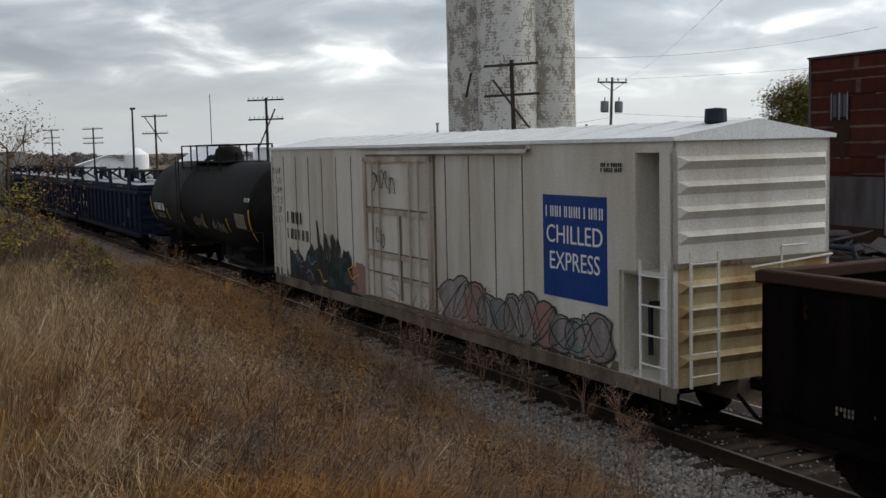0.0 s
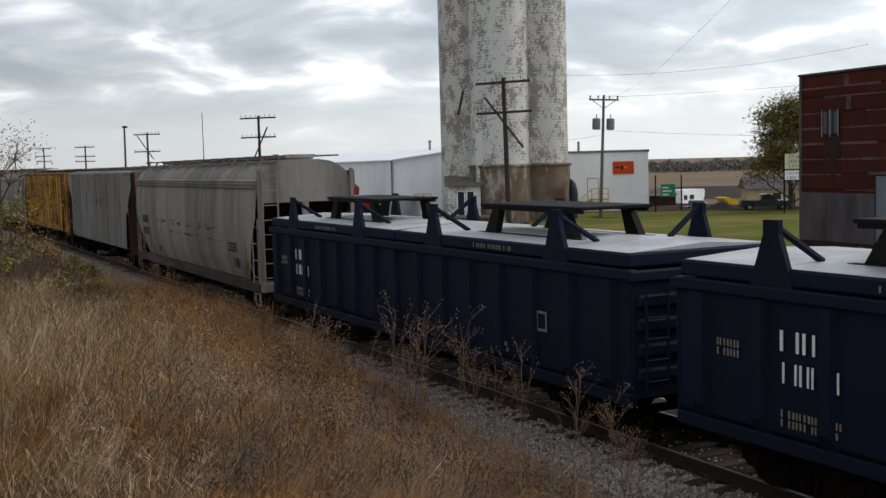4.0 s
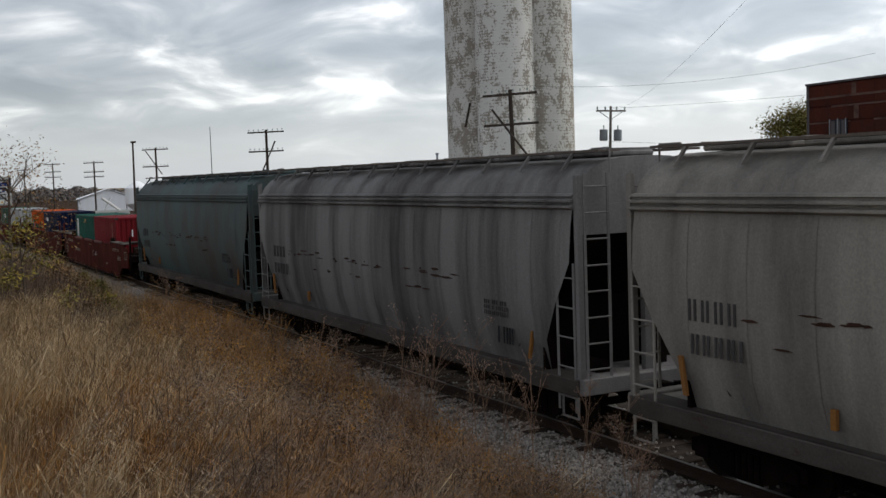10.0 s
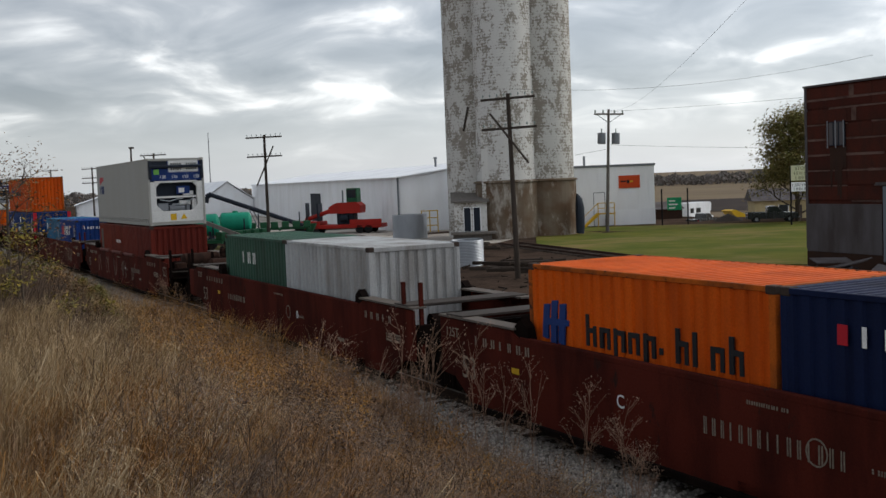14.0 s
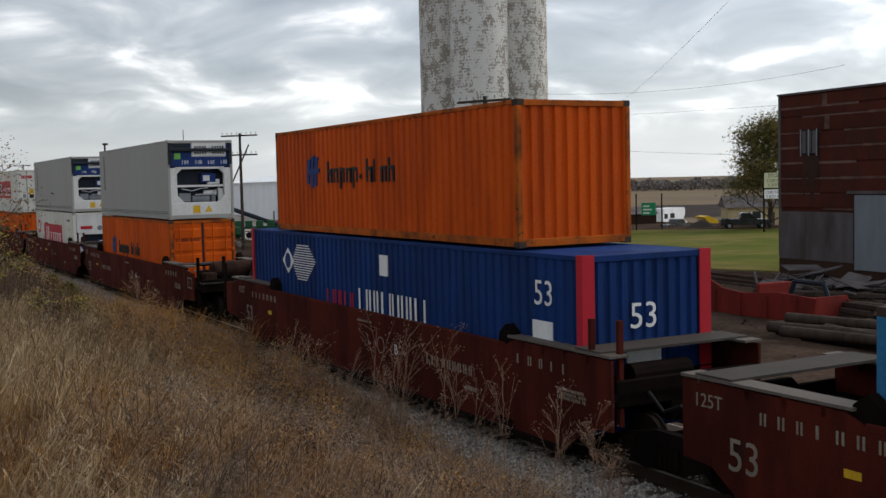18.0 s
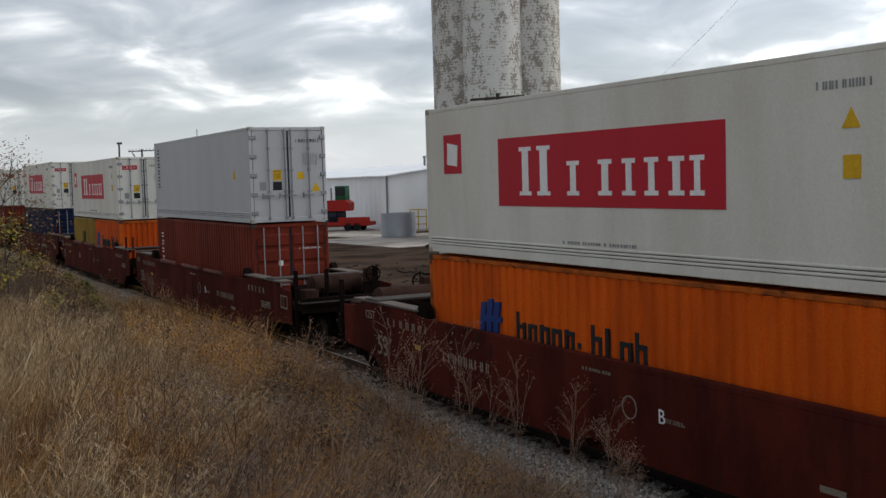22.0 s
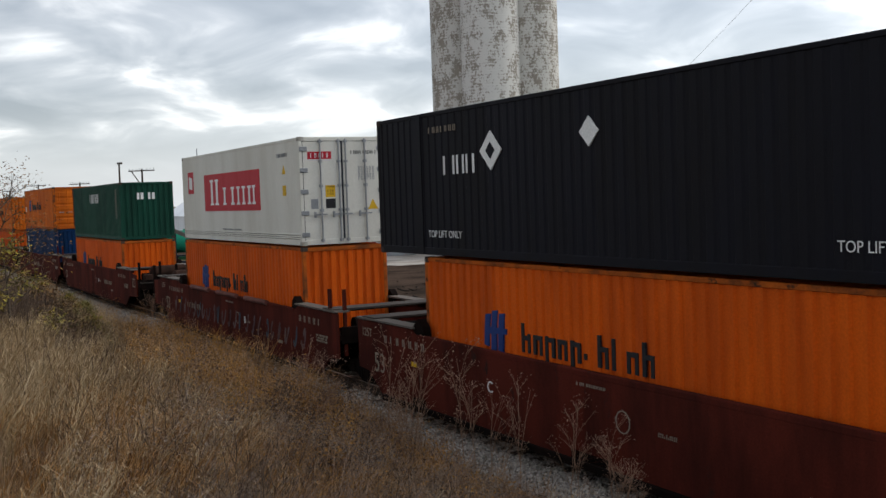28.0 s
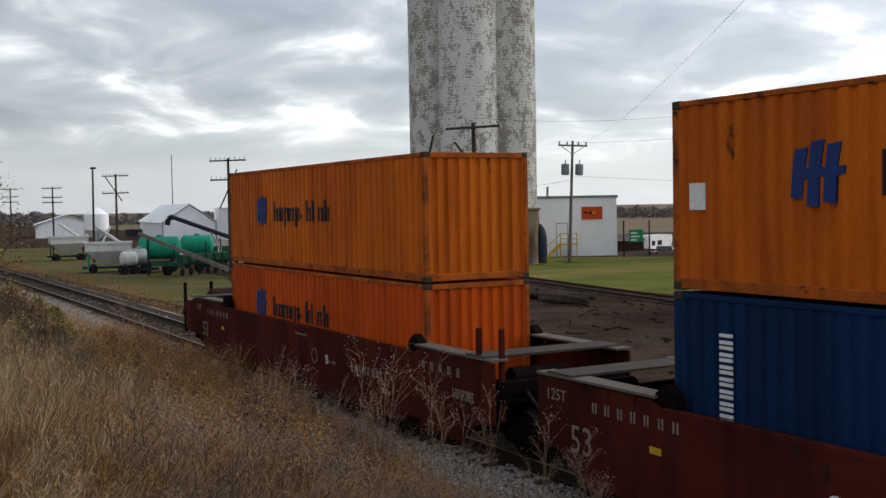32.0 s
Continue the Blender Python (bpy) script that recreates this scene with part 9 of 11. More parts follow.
def motorhome():
    t = thing("motorhome", "white motorhome parked beside the green sign", "motorhome")
    part("body", Mesh().prism([(-3.2, 0.5), (2.2, 0.5), (2.3, 1.3), (2.0, 1.5), (2.6, 1.9), (2.7, 2.7), (2.4, 2.95), (-3.2, 2.95)], -1.1, 1.1, "y"), "truck_white", t)
    part("cab", Mesh().prism([(2.2, 0.5), (3.6, 0.5), (3.6, 1.1), (2.9, 1.25), (2.35, 1.9), (2.2, 1.9)], -0.95, 0.95, "y"), "truck_white", t)
    part("window", Mesh().box(-1.4, -0.2, -1.115, -1.0, 1.7, 2.3), "glass", t)
    part("window", Mesh().box(-2.9, -2.0, -1.115, -1.0, 1.7, 2.3), "glass", t)
    part("windscreen", Mesh().prism([(2.9, 1.28), (2.95, 1.28), (2.45, 1.88), (2.4, 1.88)], -0.85, 0.85, "y"), "glass", t)
    for x in (-1.8, 2.7):
        for y in (-0.95, 0.95):
            part("wheel", Mesh().lathe([(0.0, -0.12), (0.36, -0.12), (0.38, 0), (0.36, 0.12), (0.0, 0.12)], 14, "y", (x, y, 0.38)), "rubber", t)
    return t


rotz(motorhome(), *polar(12.55, 142), 50, GZ - vale(*polar(12.55, 142)))
# signs
sg = thing("green_sign", "green road sign on two dark posts", "sign", m=place(*polar(11.65, 107)))
for x in (-1.25, 1.2):
    part("post", Mesh().rod((x, 0, 0), (x, 0, 3.5), 0.07, 8), "black_steel", sg)
pn = part("panel", Mesh().box(-0.75, 0.60, -0.05, 0.05, 1.45, 2.65), "sign_green", sg)
for k in range(3):
    part("sign_mark", Mesh().box(-0.6, 0.0 + 0.25 * (k % 2), -0.06, -0.05, 1.6 + k * 0.33, 1.72 + k * 0.33), "mark_white", pn)
sg = thing("roadside_sign", "cream roadside sign on a dark post", "sign", m=place(*polar(17.28, 101), GZ, -8))
part("post", Mesh().rod((0, 0, 0), (0, 0, 5.2), 0.08, 8), "black_steel", sg)
pn = part("panel", Mesh().box(0.0, 1.7, -0.08, 0.08, 3.9, 5.2, 0.02), "sign_cream", sg, "cream sign panel")
lettering("STOP", 0.42, "mark_black", pn, Matrix.Translation((0.85, -0.085, 4.95)) @ NEAR)
part("sign_mark", bars(0.25, 1.5, 4.40, 4.68, 6, -0.078, 0.6), "mark_black", pn)
part("sign_mark", bars(0.35, 1.4, 4.02, 4.28, 4, -0.078, 0.6), "mark_black", pn)
lw = part("lower_panel", Mesh().box(0.0, 1.6, -0.07, 0.07, 2.95, 3.75, 0.02), "metal_white", sg)
part("sign_mark", bars(0.1, 1.5, 3.4, 3.65, 7, -0.068, 0.6), "mark_black", lw)
part("sign_mark", bars(0.2, 1.3, 3.05, 3.28, 5, -0.068, 0.6), "mark_black", lw)
# soil pile, yellow chute, cream house, shed across the road
pile = Mesh()
rng = random.Random(2)
v, f = [(0, 0, 1.25)], []
N_ = 16
for j, (r, z) in enumerate(((0.7, 0.95), (1.5, 0.48), (2.5, -0.05))):
    for i in range(N_):
        a_ = 2 * math.pi * i / N_
        v.append((r * math.cos(a_) * rng.uniform(.85, 1.15), r * math.sin(a_) * rng.uniform(.85, 1.15), z + rng.uniform(-.06, .08) * (j < 2)))
for i in range(N_):
    f.append((0, 1 + i, 1 + (i + 1) % N_))
    for j in range(2):
        b0 = 1 + j * N_
        f.append((b0 + i, b0 + N_ + i, b0 + N_ + (i + 1) % N_, b0 + (i + 1) % N_))
solo("soil_pile", pile.add(v, f), "soil_pile", "dark heap of soil by the road", "soil heap", m=place(*polar(14.25, 113), GZ - 0.5), smooth=True)
yc = thing("yellow_loader_bucket", "yellow steel scoop lying by the road", "machine part", m=place(*polar(14.85, 124), GZ - 0.95, 15))
part("scoop", Mesh().prism([(-1.8, 1.6), (-1.2, 1.7), (1.6, 0.5), (1.7, 0.2), (0.6, 0.1), (-0.6, 0.5)], -1.0, 1.0, "y"), "safety_yellow", yc)
hs = thing("cream_house", "low cream house behind the trees", "house", m=place(*polar(17.2, 172), GZ - 2.7, -8))
part("wall", Mesh().box(-5, 7, 0, 8, 0, 2.9), "wall_cream", hs)
part("roof", Mesh().prism([(-0.6, 2.85), (8.6, 2.85), (4, 4.6)], -5.5, 7.5, "x"), "sheet_grey", hs)
for x in (-1.5, 2.5):
    w_ = part("window", Mesh().box(x, x + 1.3, -0.04, 0.02, 1.0, 2.2), "glass", hs)
    part("window_frame", Mesh().box(x - 0.08, x, -0.06, 0, 0.95, 2.25).box(x + 1.3, x + 1.38, -0.06, 0, 0.95, 2.25), "metal_white", w_)
part("door", Mesh().box(0.9, 1.8, -0.04, 0.02, 0, 2.1), "sheet_grey", hs)
bs = thing("brown_shed", "low dark brown shed behind the white building", "shed", m=place(*polar(10.9, 122), GZ - 0.9, 0))
part("wall", Mesh().box(-1.2, 2.4, 0, 6, 0, 2.0), "rim_rust", bs)
part("roof", Mesh().prism([(-0.3, 1.95), (6.3, 1.95), (3, 2.7)], -1.4, 2.6, "x"), "sheet_grey", bs)


# grain bin rings
def bin_ring(x, y, r, h, tilt, label):
    m = Mesh()
    n = int(h / 0.09)
    prof = []
    for i in range(n):
        z = i * h / n
        prof += [(r, z), (r + 0.035, z + h / n / 2)]
    prof.append((r, h))
    m.lathe(prof, 40, "z")
    ob = solo("grain_bin_ring", m, "galvanised", label, "grain bin")
    ob.matrix_world = pose(x, y, GZ + 0.02, tilt, 0, 0)
    return ob


bin_ring(*polar(-1.98, 100), 1.55, 2.15, 0, "corrugated galvanised grain bin ring on the gravel")
bin_ring(*polar(0.95, 66), 0.95, 1.55, 3, "corrugated galvanised steel culvert ring in the yard")


def red_machine():
    m = thing("red_loader_truck", "red loader with a dark cab on a long red low trailer", "machine")
    tb = part("trailer", Mesh().box(-5.2, 4.0, -1.2, 1.2, 0.55, 0.95, 0.05).box(-5.2, -2.6, -1.2, 1.2, 0.95, 1.35, 0.05).box(0.6, 4.0, -1.2, -1.1, 0.95, 1.45), "machine_red", m)
    for x in (-4.2, -3.2, 1.6, 2.6):
        for y in (-1.05, 1.05):
            part("wheel", Mesh().lathe([(0, -0.15), (0.42, -0.15), (0.46, 0), (0.42, 0.15), (0, 0.15)], 14, "y", (x, y, 0.46)), "rubber", tb)
    bd = part("engine_body", Mesh().prism([(-1.7, 2.1), (1.7, 2.1), (1.75, 2.9), (1.3, 3.25), (-0.9, 3.2), (-1.7, 2.8)], -1.0, 1.0, "y"), "machine_red", m)
    part("pedestal", Mesh().box(-0.9, 0.9, -0.8, 0.8, 0.95, 2.1, 0.06).rod((-0.4, -0.9, 1.6), (0.4, -0.9, 1.6), 0.35, 10), "machine_dark", m)
    cb = part("cab", Mesh().box(0.2, 1.35, -0.75, 0.75, 3.2, 4.7, 0.05), "machine_green", bd)
    part("window", Mesh().box(0.3, 1.25, -0.77, 0.77, 3.7, 4.55), "glass", cb)
    part("exhaust", Mesh().rod((-0.3, -0.4, 3.2), (-0.3, -0.4, 4.5), 0.08, 8), "steel_grey", bd)
    part("boom", Mesh().rod((-1.5, 0, 2.5), (-4.6, 0, 1.5), 0.22, 8), "machine_red", bd)
    part("mast", Mesh().box(-3.1, -2.95, -0.7, 0.7, 1.35, 3.2).box(-4.4, -4.3, -0.5, 0.5, 1.35, 3.3), "machine_dark", m)
    return m


rotz(red_machine(), *polar(-5.2, 116), -12)


def auger(x, y, rz, label):
    m = thing("grain_auger", label, "auger")
    part("tube", Mesh().rod((-5.5, 0, 4.6), (4.5, 0, 0.9), 0.22, 12), "machine_dark", m, smooth=True)
    part("spout", Mesh().path([(-5.4, 0, 4.65), (-5.9, 0, 4.4), (-6.0, 0, 3.8)], 0.27, 10), "machine_dark", m)
    part("leg", Mesh().rod((-1.5, -0.7, 3.1), (-0.2, -0.9, 0.4), 0.06, 6).rod((-1.5, 0.7, 3.1), (-0.2, 0.9, 0.4), 0.06, 6), "steel_grey", m)
    for yy in (-0.9, 0.9):
        part("wheel", Mesh().lathe([(0, -0.1), (0.36, -0.1), (0.38, 0), (0.36, 0.1), (0, 0.1)], 14, "y", (-0.2, yy, 0.38)), "rubber", m)
    part("hopper", Mesh().add([(4.0, -0.6, 1.3), (5.2, -0.6, 1.3), (5.2, 0.6, 1.3), (4.0, 0.6, 1.3), (4.3, -0.25, 0.5), (4.8, -0.25, 0.5), (4.8, 0.25, 0.5), (4.3, 0.25, 0.5)], [(0, 1, 5, 4), (1, 2, 6, 5), (2, 3, 7, 6), (3, 0, 4, 7)]), "machine_green", m)
    return m


rotz(auger(0, 0, 0, "grey steel grain auger pointing up from the yard"), *polar(-9.4, 113), -3)


def implement(x, y, rz, label="green farm implement with folded tool bars"):
    m = thing("farm_implement", label, "farm machine")
    part("frame", Mesh().box(-3, 3, -0.15, 0.15, 0.9, 1.15).box(-3, -2.8, -1.6, 1.6, 0.85, 1.1).box(2.8, 3, -1.6, 1.6, 0.85, 1.1).box(-0.1, 0.1, -1.6, 1.6, 0.85, 1.1), "machine_green", m)
    for i in range(6):
        xx = -2.6 + i * 1.05
        part("seed_box", Mesh().box(xx - 0.35, xx + 0.35, -1.5, -0.9, 1.1, 1.75, 0.06), "machine_green", m)
        part("disc", Mesh().lathe([(0, -0.03), (0.3, 0), (0, 0.03)], 14, "y", (xx, -1.2, 0.35)), "black_steel", m)
    for xx in (-2.0, 2.0):
        part("wheel", Mesh().lathe([(0, -0.16), (0.5, -0.16), (0.56, 0), (0.5, 0.16), (0, 0.16)], 16, "y", (xx, 0.8, 0.56)), "rubber", m)
        part("post", Mesh().rod((xx, 0.1, 1.1), (xx, 0.1, 2.6), 0.06, 6), "machine_dark", m)
    return rotz(m, x, y, rz)


implement(*polar(-8.7, 110), 10)
implement(*polar(-11.2, 92), 62)


def nurse_tank(x, y, rz, mat, L, r, label, z0=1.15):
    m = thing("nurse_tank", label, "tank")
    h = L / 2
    prof = [(0, -h)] + [(r * math.sin(a), -h + 0.35 * (1 - math.cos(a))) for a in [i * math.pi / 12 for i in range(1, 7)]] + [(r * math.sin(a), h - 0.35 * (1 - math.cos(a))) for a in [i * math.pi / 12 for i in range(6, 0, -1)]] + [(0, h)]
    part("tank", Mesh().lathe(prof, 24, "x", (0, 0, z0 + r)), mat, m, smooth=True)
    part("saddle", Mesh().box(-h * 0.6, -h * 0.5, -r * 0.8, r * 0.8, z0 - 0.2, z0 + r * 0.6).box(h * 0.5, h * 0.6, -r * 0.8, r * 0.8, z0 - 0.2, z0 + r * 0.6), "machine_dark", m)
    part("chassis", Mesh().box(-h, h + 0.8, -0.6, 0.6, z0 - 0.4, z0 - 0.2, 0.02), "machine_dark", m)
    for xx in (-h * 0.6, h * 0.6):
        for yy in (-0.75, 0.75):
            part("wheel", Mesh().lathe([(0, -0.12), (0.34, -0.12), (0.38, 0), (0.34, 0.12), (0, 0.12)], 14, "y", (xx, yy, 0.38)), "rubber", m)
    part("manhole", Mesh().lathe([(0.25, 0), (0.25, 0.15), (0, 0.18)], 12, "z", (0, 0, z0 + 2 * r - 0.03)), mat, m)
    return rotz(m, x, y, rz)


nurse_tank(*polar(-12.75, 97), 8, "tank_green", 3.6, 0.95, "bright green nurse tank on a dark wagon")
nurse_tank(*polar(-10.9, 104), 8, "tank_green", 3.0, 0.9, "bright green nurse tank behind the wagon")
nurse_tank(*polar(-14.25, 95), 20, "machine_white", 1.5, 0.62, "small cream poly tank", 0.7)
nurse_tank(*polar(-13.75, 95.5), 20, "galvanised", 1.5, 0.72, "small grey steel tank", 0.7)


def hopper_wagon(x, y, rz, mat, base, label, k=1.0):
    m = thing("seed_tender", label, "farm wagon")
    part("box", Mesh().add([(-1.9 * k, -1.3 * k, 2.6 * k), (1.9 * k, -1.3 * k, 2.6 * k), (1.9 * k, 1.3 * k, 2.6 * k), (-1.9 * k, 1.3 * k, 2.6 * k), (-1.9 * k, -1.3 * k, 1.9 * k), (1.9 * k, -1.3 * k, 1.9 * k), (1.9 * k, 1.3 * k, 1.9 * k), (-1.9 * k, 1.3 * k, 1.9 * k), (-0.7 * k, -0.4 * k, 0.8 * k), (0.7 * k, -0.4 * k, 0.8 * k), (0.7 * k, 0.4 * k, 0.8 * k), (-0.7 * k, 0.4 * k, 0.8 * k)],
                               [(0, 1, 5, 4), (1, 2, 6, 5), (2, 3, 7, 6), (3, 0, 4, 7), (4, 5, 9, 8), (5, 6, 10, 9), (6, 7, 11, 10), (7, 4, 8, 11), (8, 9, 10, 11)]), mat, m, "white hopper box")
    part("rim", Mesh().box(-2.0 * k, 2.0 * k, -1.4 * k, -1.28 * k, 2.5 * k, 2.66 * k).box(-2.0 * k, 2.0 * k, 1.28 * k, 1.4 * k, 2.5 * k, 2.66 * k).box(-2.0 * k, -1.88 * k, -1.4 * k, 1.4 * k, 2.5 * k, 2.66 * k).box(1.88 * k, 2.0 * k, -1.4 * k, 1.4 * k, 2.5 * k, 2.66 * k), mat, m)
    for xx in (-1.7, 1.7):
        for yy in (-1.1, 1.1):
            part("leg", Mesh().rod((xx * k, yy * k, 0.45), (xx * k, yy * k, 2.0 * k), 0.07, 6), base, m)
    part("chassis", Mesh().box(-2.2 * k, 2.4 * k, -0.8 * k, 0.8 * k, 0.4, 0.58), "machine_dark", m)
    for xx in (-1.3, 1.3):
        for yy in (-0.95, 0.95):
            part("wheel", Mesh().lathe([(0, -0.12), (0.34, -0.12), (0.38, 0), (0.34, 0.12), (0, 0.12)], 14, "y", (xx * k, yy * k, 0.38)), "rubber", m)
    part("conveyor", Mesh().rod((1.6 * k, -0.9 * k, 2.1 * k), (-1.0 * k, -1.5 * k, 4.0 * k), 0.14, 8), mat, m, "white conveyor tube")
    part("conveyor", Mesh().rod((-0.6 * k, 0.6, 2.4 * k), (0.2 * k, 0.6, 4.0 * k), 0.09, 8), mat, m)
    return rotz(m, x, y, rz)


hopper_wagon(*polar(-15.2, 99), 15, "machine_white", "tank_green", "white hopper wagon on a green frame")
hopper_wagon(*polar(-17.1, 127), 25, "machine_white", "machine_dark", "white hopper wagon with a raised conveyor")
x, y = polar(-15.75, 178)
bn = thing("hopper_bin", "white cone-bottomed feed bin on legs", "bin", m=place(x, y))
part("shell", Mesh().lathe([(0.25, 0.9), (1.85, 2.5), (1.85, 4.9), (0.5, 5.9), (0.0, 6.0)], 28, "z"), "metal_white", bn, smooth=True)
for k in range(4):
    a_ = k * math.pi / 2 + 0.4
    part("leg", Mesh().rod((1.7 * math.cos(a_), 1.7 * math.sin(a_), 0), (1.7 * math.cos(a_), 1.7 * math.sin(a_), 2.8), 0.09, 6), "steel_grey", bn)
# wooden boom lying across the yard
bm_ = thing("wooden_conveyor", "weathered wooden conveyor boom on a dark stand", "conveyor")
p0, p1 = Vector((*polar(-13.9, 92), 2.85)), Vector((*polar(-9.4, 84), 0.05))
part("beam", Mesh().rod(p0, p1, 0.20, 4), "pole_grey", bm_)
part("beam", Mesh().rod(p0 + Vector((0.3, 0.5, -0.25)), p1 + Vector((0.3, 0.5, -0.2)), 0.14, 4), "pole_wood", bm_)
part("head", Mesh().box(p0.x - 0.7, p0.x + 0.5, p0.y - 0.4, p0.y + 0.4, 2.6, 3.1, 0.05), "machine_dark", bm_)
part("stand", Mesh().rod((p0.x + 1.2, p0.y - 1, GZ), (p0.x + 1.2, p0.y - 1, 2.4), 0.1, 6), "machine_dark", bm_)


# scrap: the torn red hull, sawn ties, logs, plates
def scrap():
    r = thing("scrap_steel_hull", "torn red scrap steel tub lying in the yard", "scrap")
    r.matrix_world = pose(10.6, 42.2, GZ, 0, 0, -66)
    part("side", Mesh().prism([(0, 0), (6.0, 0.05), (6.2, 0.95), (4.4, 1.02), (2.6, 0.86), (1.4, 0.95), (0.5, 1.3), (-0.2, 1.42)], -0.04, 0.04, "y"), "weld_red", r, "torn red side plate")
    part("side", Mesh().prism([(0.4, 0), (6.2, 0), (6.2, 0.8), (3.0, 0.7), (1.0, 0.6)], 1.5, 1.58, "y"), "weld_red", r)
    part("end_plate", Mesh().box(5.9, 6.0, 0, 1.6, 0, 0.95), "weld_red", r)
    for x in (1.0, 2.4, 3.8, 5.2):
        part("rib", Mesh().box(x, x + 0.08, -0.1, 0.02, 0.05, 0.85), "weld_red", r)
    part("cross_beam", Mesh().box(3.2, 3.4, 0, 1.5, 0.7, 1.25, 0.03), "weld_red", r)
    part("pipe", Mesh().path([(4.0, 0.9, 0.9), (4.2, 0.9, 1.35), (5.6, 0.9, 1.35), (5.8, 0.9, 0.9)], 0.09, 8), "machine_dark", r)
    rng = random.Random(12)
    tie = Mesh().box(-1.3, 1.3, -0.12, 0.12, 0, 0.18, 0.02).data("railway_tie", "tie_wood")
    log = Mesh().rod((-1.8, 0, 0.18), (1.8, 0, 0.2), 0.18, 9, 0.15).data("log", "pole_wood", True)

    def lay(x, y, z, rz, what, tilt=0):
        o = new("railway_tie" if what is tie else "log", what)
        o.matrix_world = pose(x, y, GZ + z, tilt, 0, rz)
        tagged(o, "old dark wooden railway tie in the yard" if what is tie else "dark weathered log lying in the yard", "railway tie" if what is tie else "log", "old ties and logs in the yard")
    for k in range(16):
        lay(14.6 + rng.uniform(-0.4, 0.4), 37.0 + rng.uniform(-0.9, 1.6), 0.19 * (k // 4), -62 + rng.uniform(-12, 12), tie)
    for k in range(10):
        lay(16.5 + rng.uniform(-1.2, 1.2), 45 + rng.uniform(-2, 2.5), 0.19 * (k // 5), rng.uniform(-70, 20), tie)
    for k in range(9):
        lay(13.0 + rng.uniform(-1, 1.5), 33.0 + rng.uniform(-2, 1.5), 0.17 * (k // 4), -60 + rng.uniform(-14, 14), log)
    for k in range(7):
        lay(7.6 + rng.uniform(-0.9, 0.9), 58 + rng.uniform(-2.0, 2.0), 0.16 * (k // 4), -55 + rng.uniform(-10, 10), log)
    for k in range(12):
        lay(3.6 + rng.uniform(-2.2, 2.6), 62 + rng.uniform(-5, 6), rng.choice((0, 0, 0.18)), rng.uniform(-80, 30), tie)
    for k in range(8):
        lay(1.5 + rng.uniform(-1.2, 3), 80 + rng.uniform(-4, 5), rng.choice((0, 0.18)), rng.uniform(-40, 30), tie)
    plate = Mesh().box(-0.9, 0.9, -0.5, 0.5, 0, 0.05, 0.01).data("scrap_plate", "sheet_grey")
    for k in range(16):
        o = new("scrap_plate", plate)
        o.matrix_world = pose(17.5 + rng.uniform(-2.5, 1.0), 48.5 + rng.uniform(-4.5, 3.5), GZ + rng.uniform(0.1, 0.7), rng.uniform(-18, 18), rng.uniform(-18, 18), rng.uniform(0, 180))
        tagged(o, "bent grey scrap sheet on the junk pile", "scrap", "scrap sheets before the old store")
    hp = Mesh()
    for k in range(60):
        a_ = rng.uniform(0, 6.28)
        d_ = rng.uniform(0, 3.6)
        x, y = 17.3 + d_ * math.cos(a_) * 0.7, 47.5 + d_ * math.sin(a_) * 1.3
        L = rng.uniform(0.3, 1.6)
        b = rng.uniform(0, 6.28)
        hp.rod((x, y, GZ + 0.05), (x + L * math.cos(b), y + L * math.sin(b), GZ + rng.uniform(0.1, 0.75)), rng.uniform(0.02, 0.07), 5)
    tagged(new("scrap_heap", hp.data("scrap_heap", "sheet_grey")), "tangled heap of scrap bars and pipes", "scrap", kind="stuff")
    dz = Mesh()
    for k in range(420):
        s, l = rng.uniform(-40, 12), rng.uniform(4.5, 26)
        x, y = at(s, l)
        q = rng.uniform(0.04, 0.16)
        b = rng.uniform(0, 6.28)
        dz.rod((x, y, GZ + 0.02), (x + q * 3 * math.cos(b), y + q * 3 * math.sin(b), GZ + 0.05 + q * 0.3), q * 0.35, 4)
    tagged(new("yard_debris", dz.data("yard_debris", "tie_wood")), "splintered wood and small debris on the dirt yard", "debris", kind="stuff")


scrap()
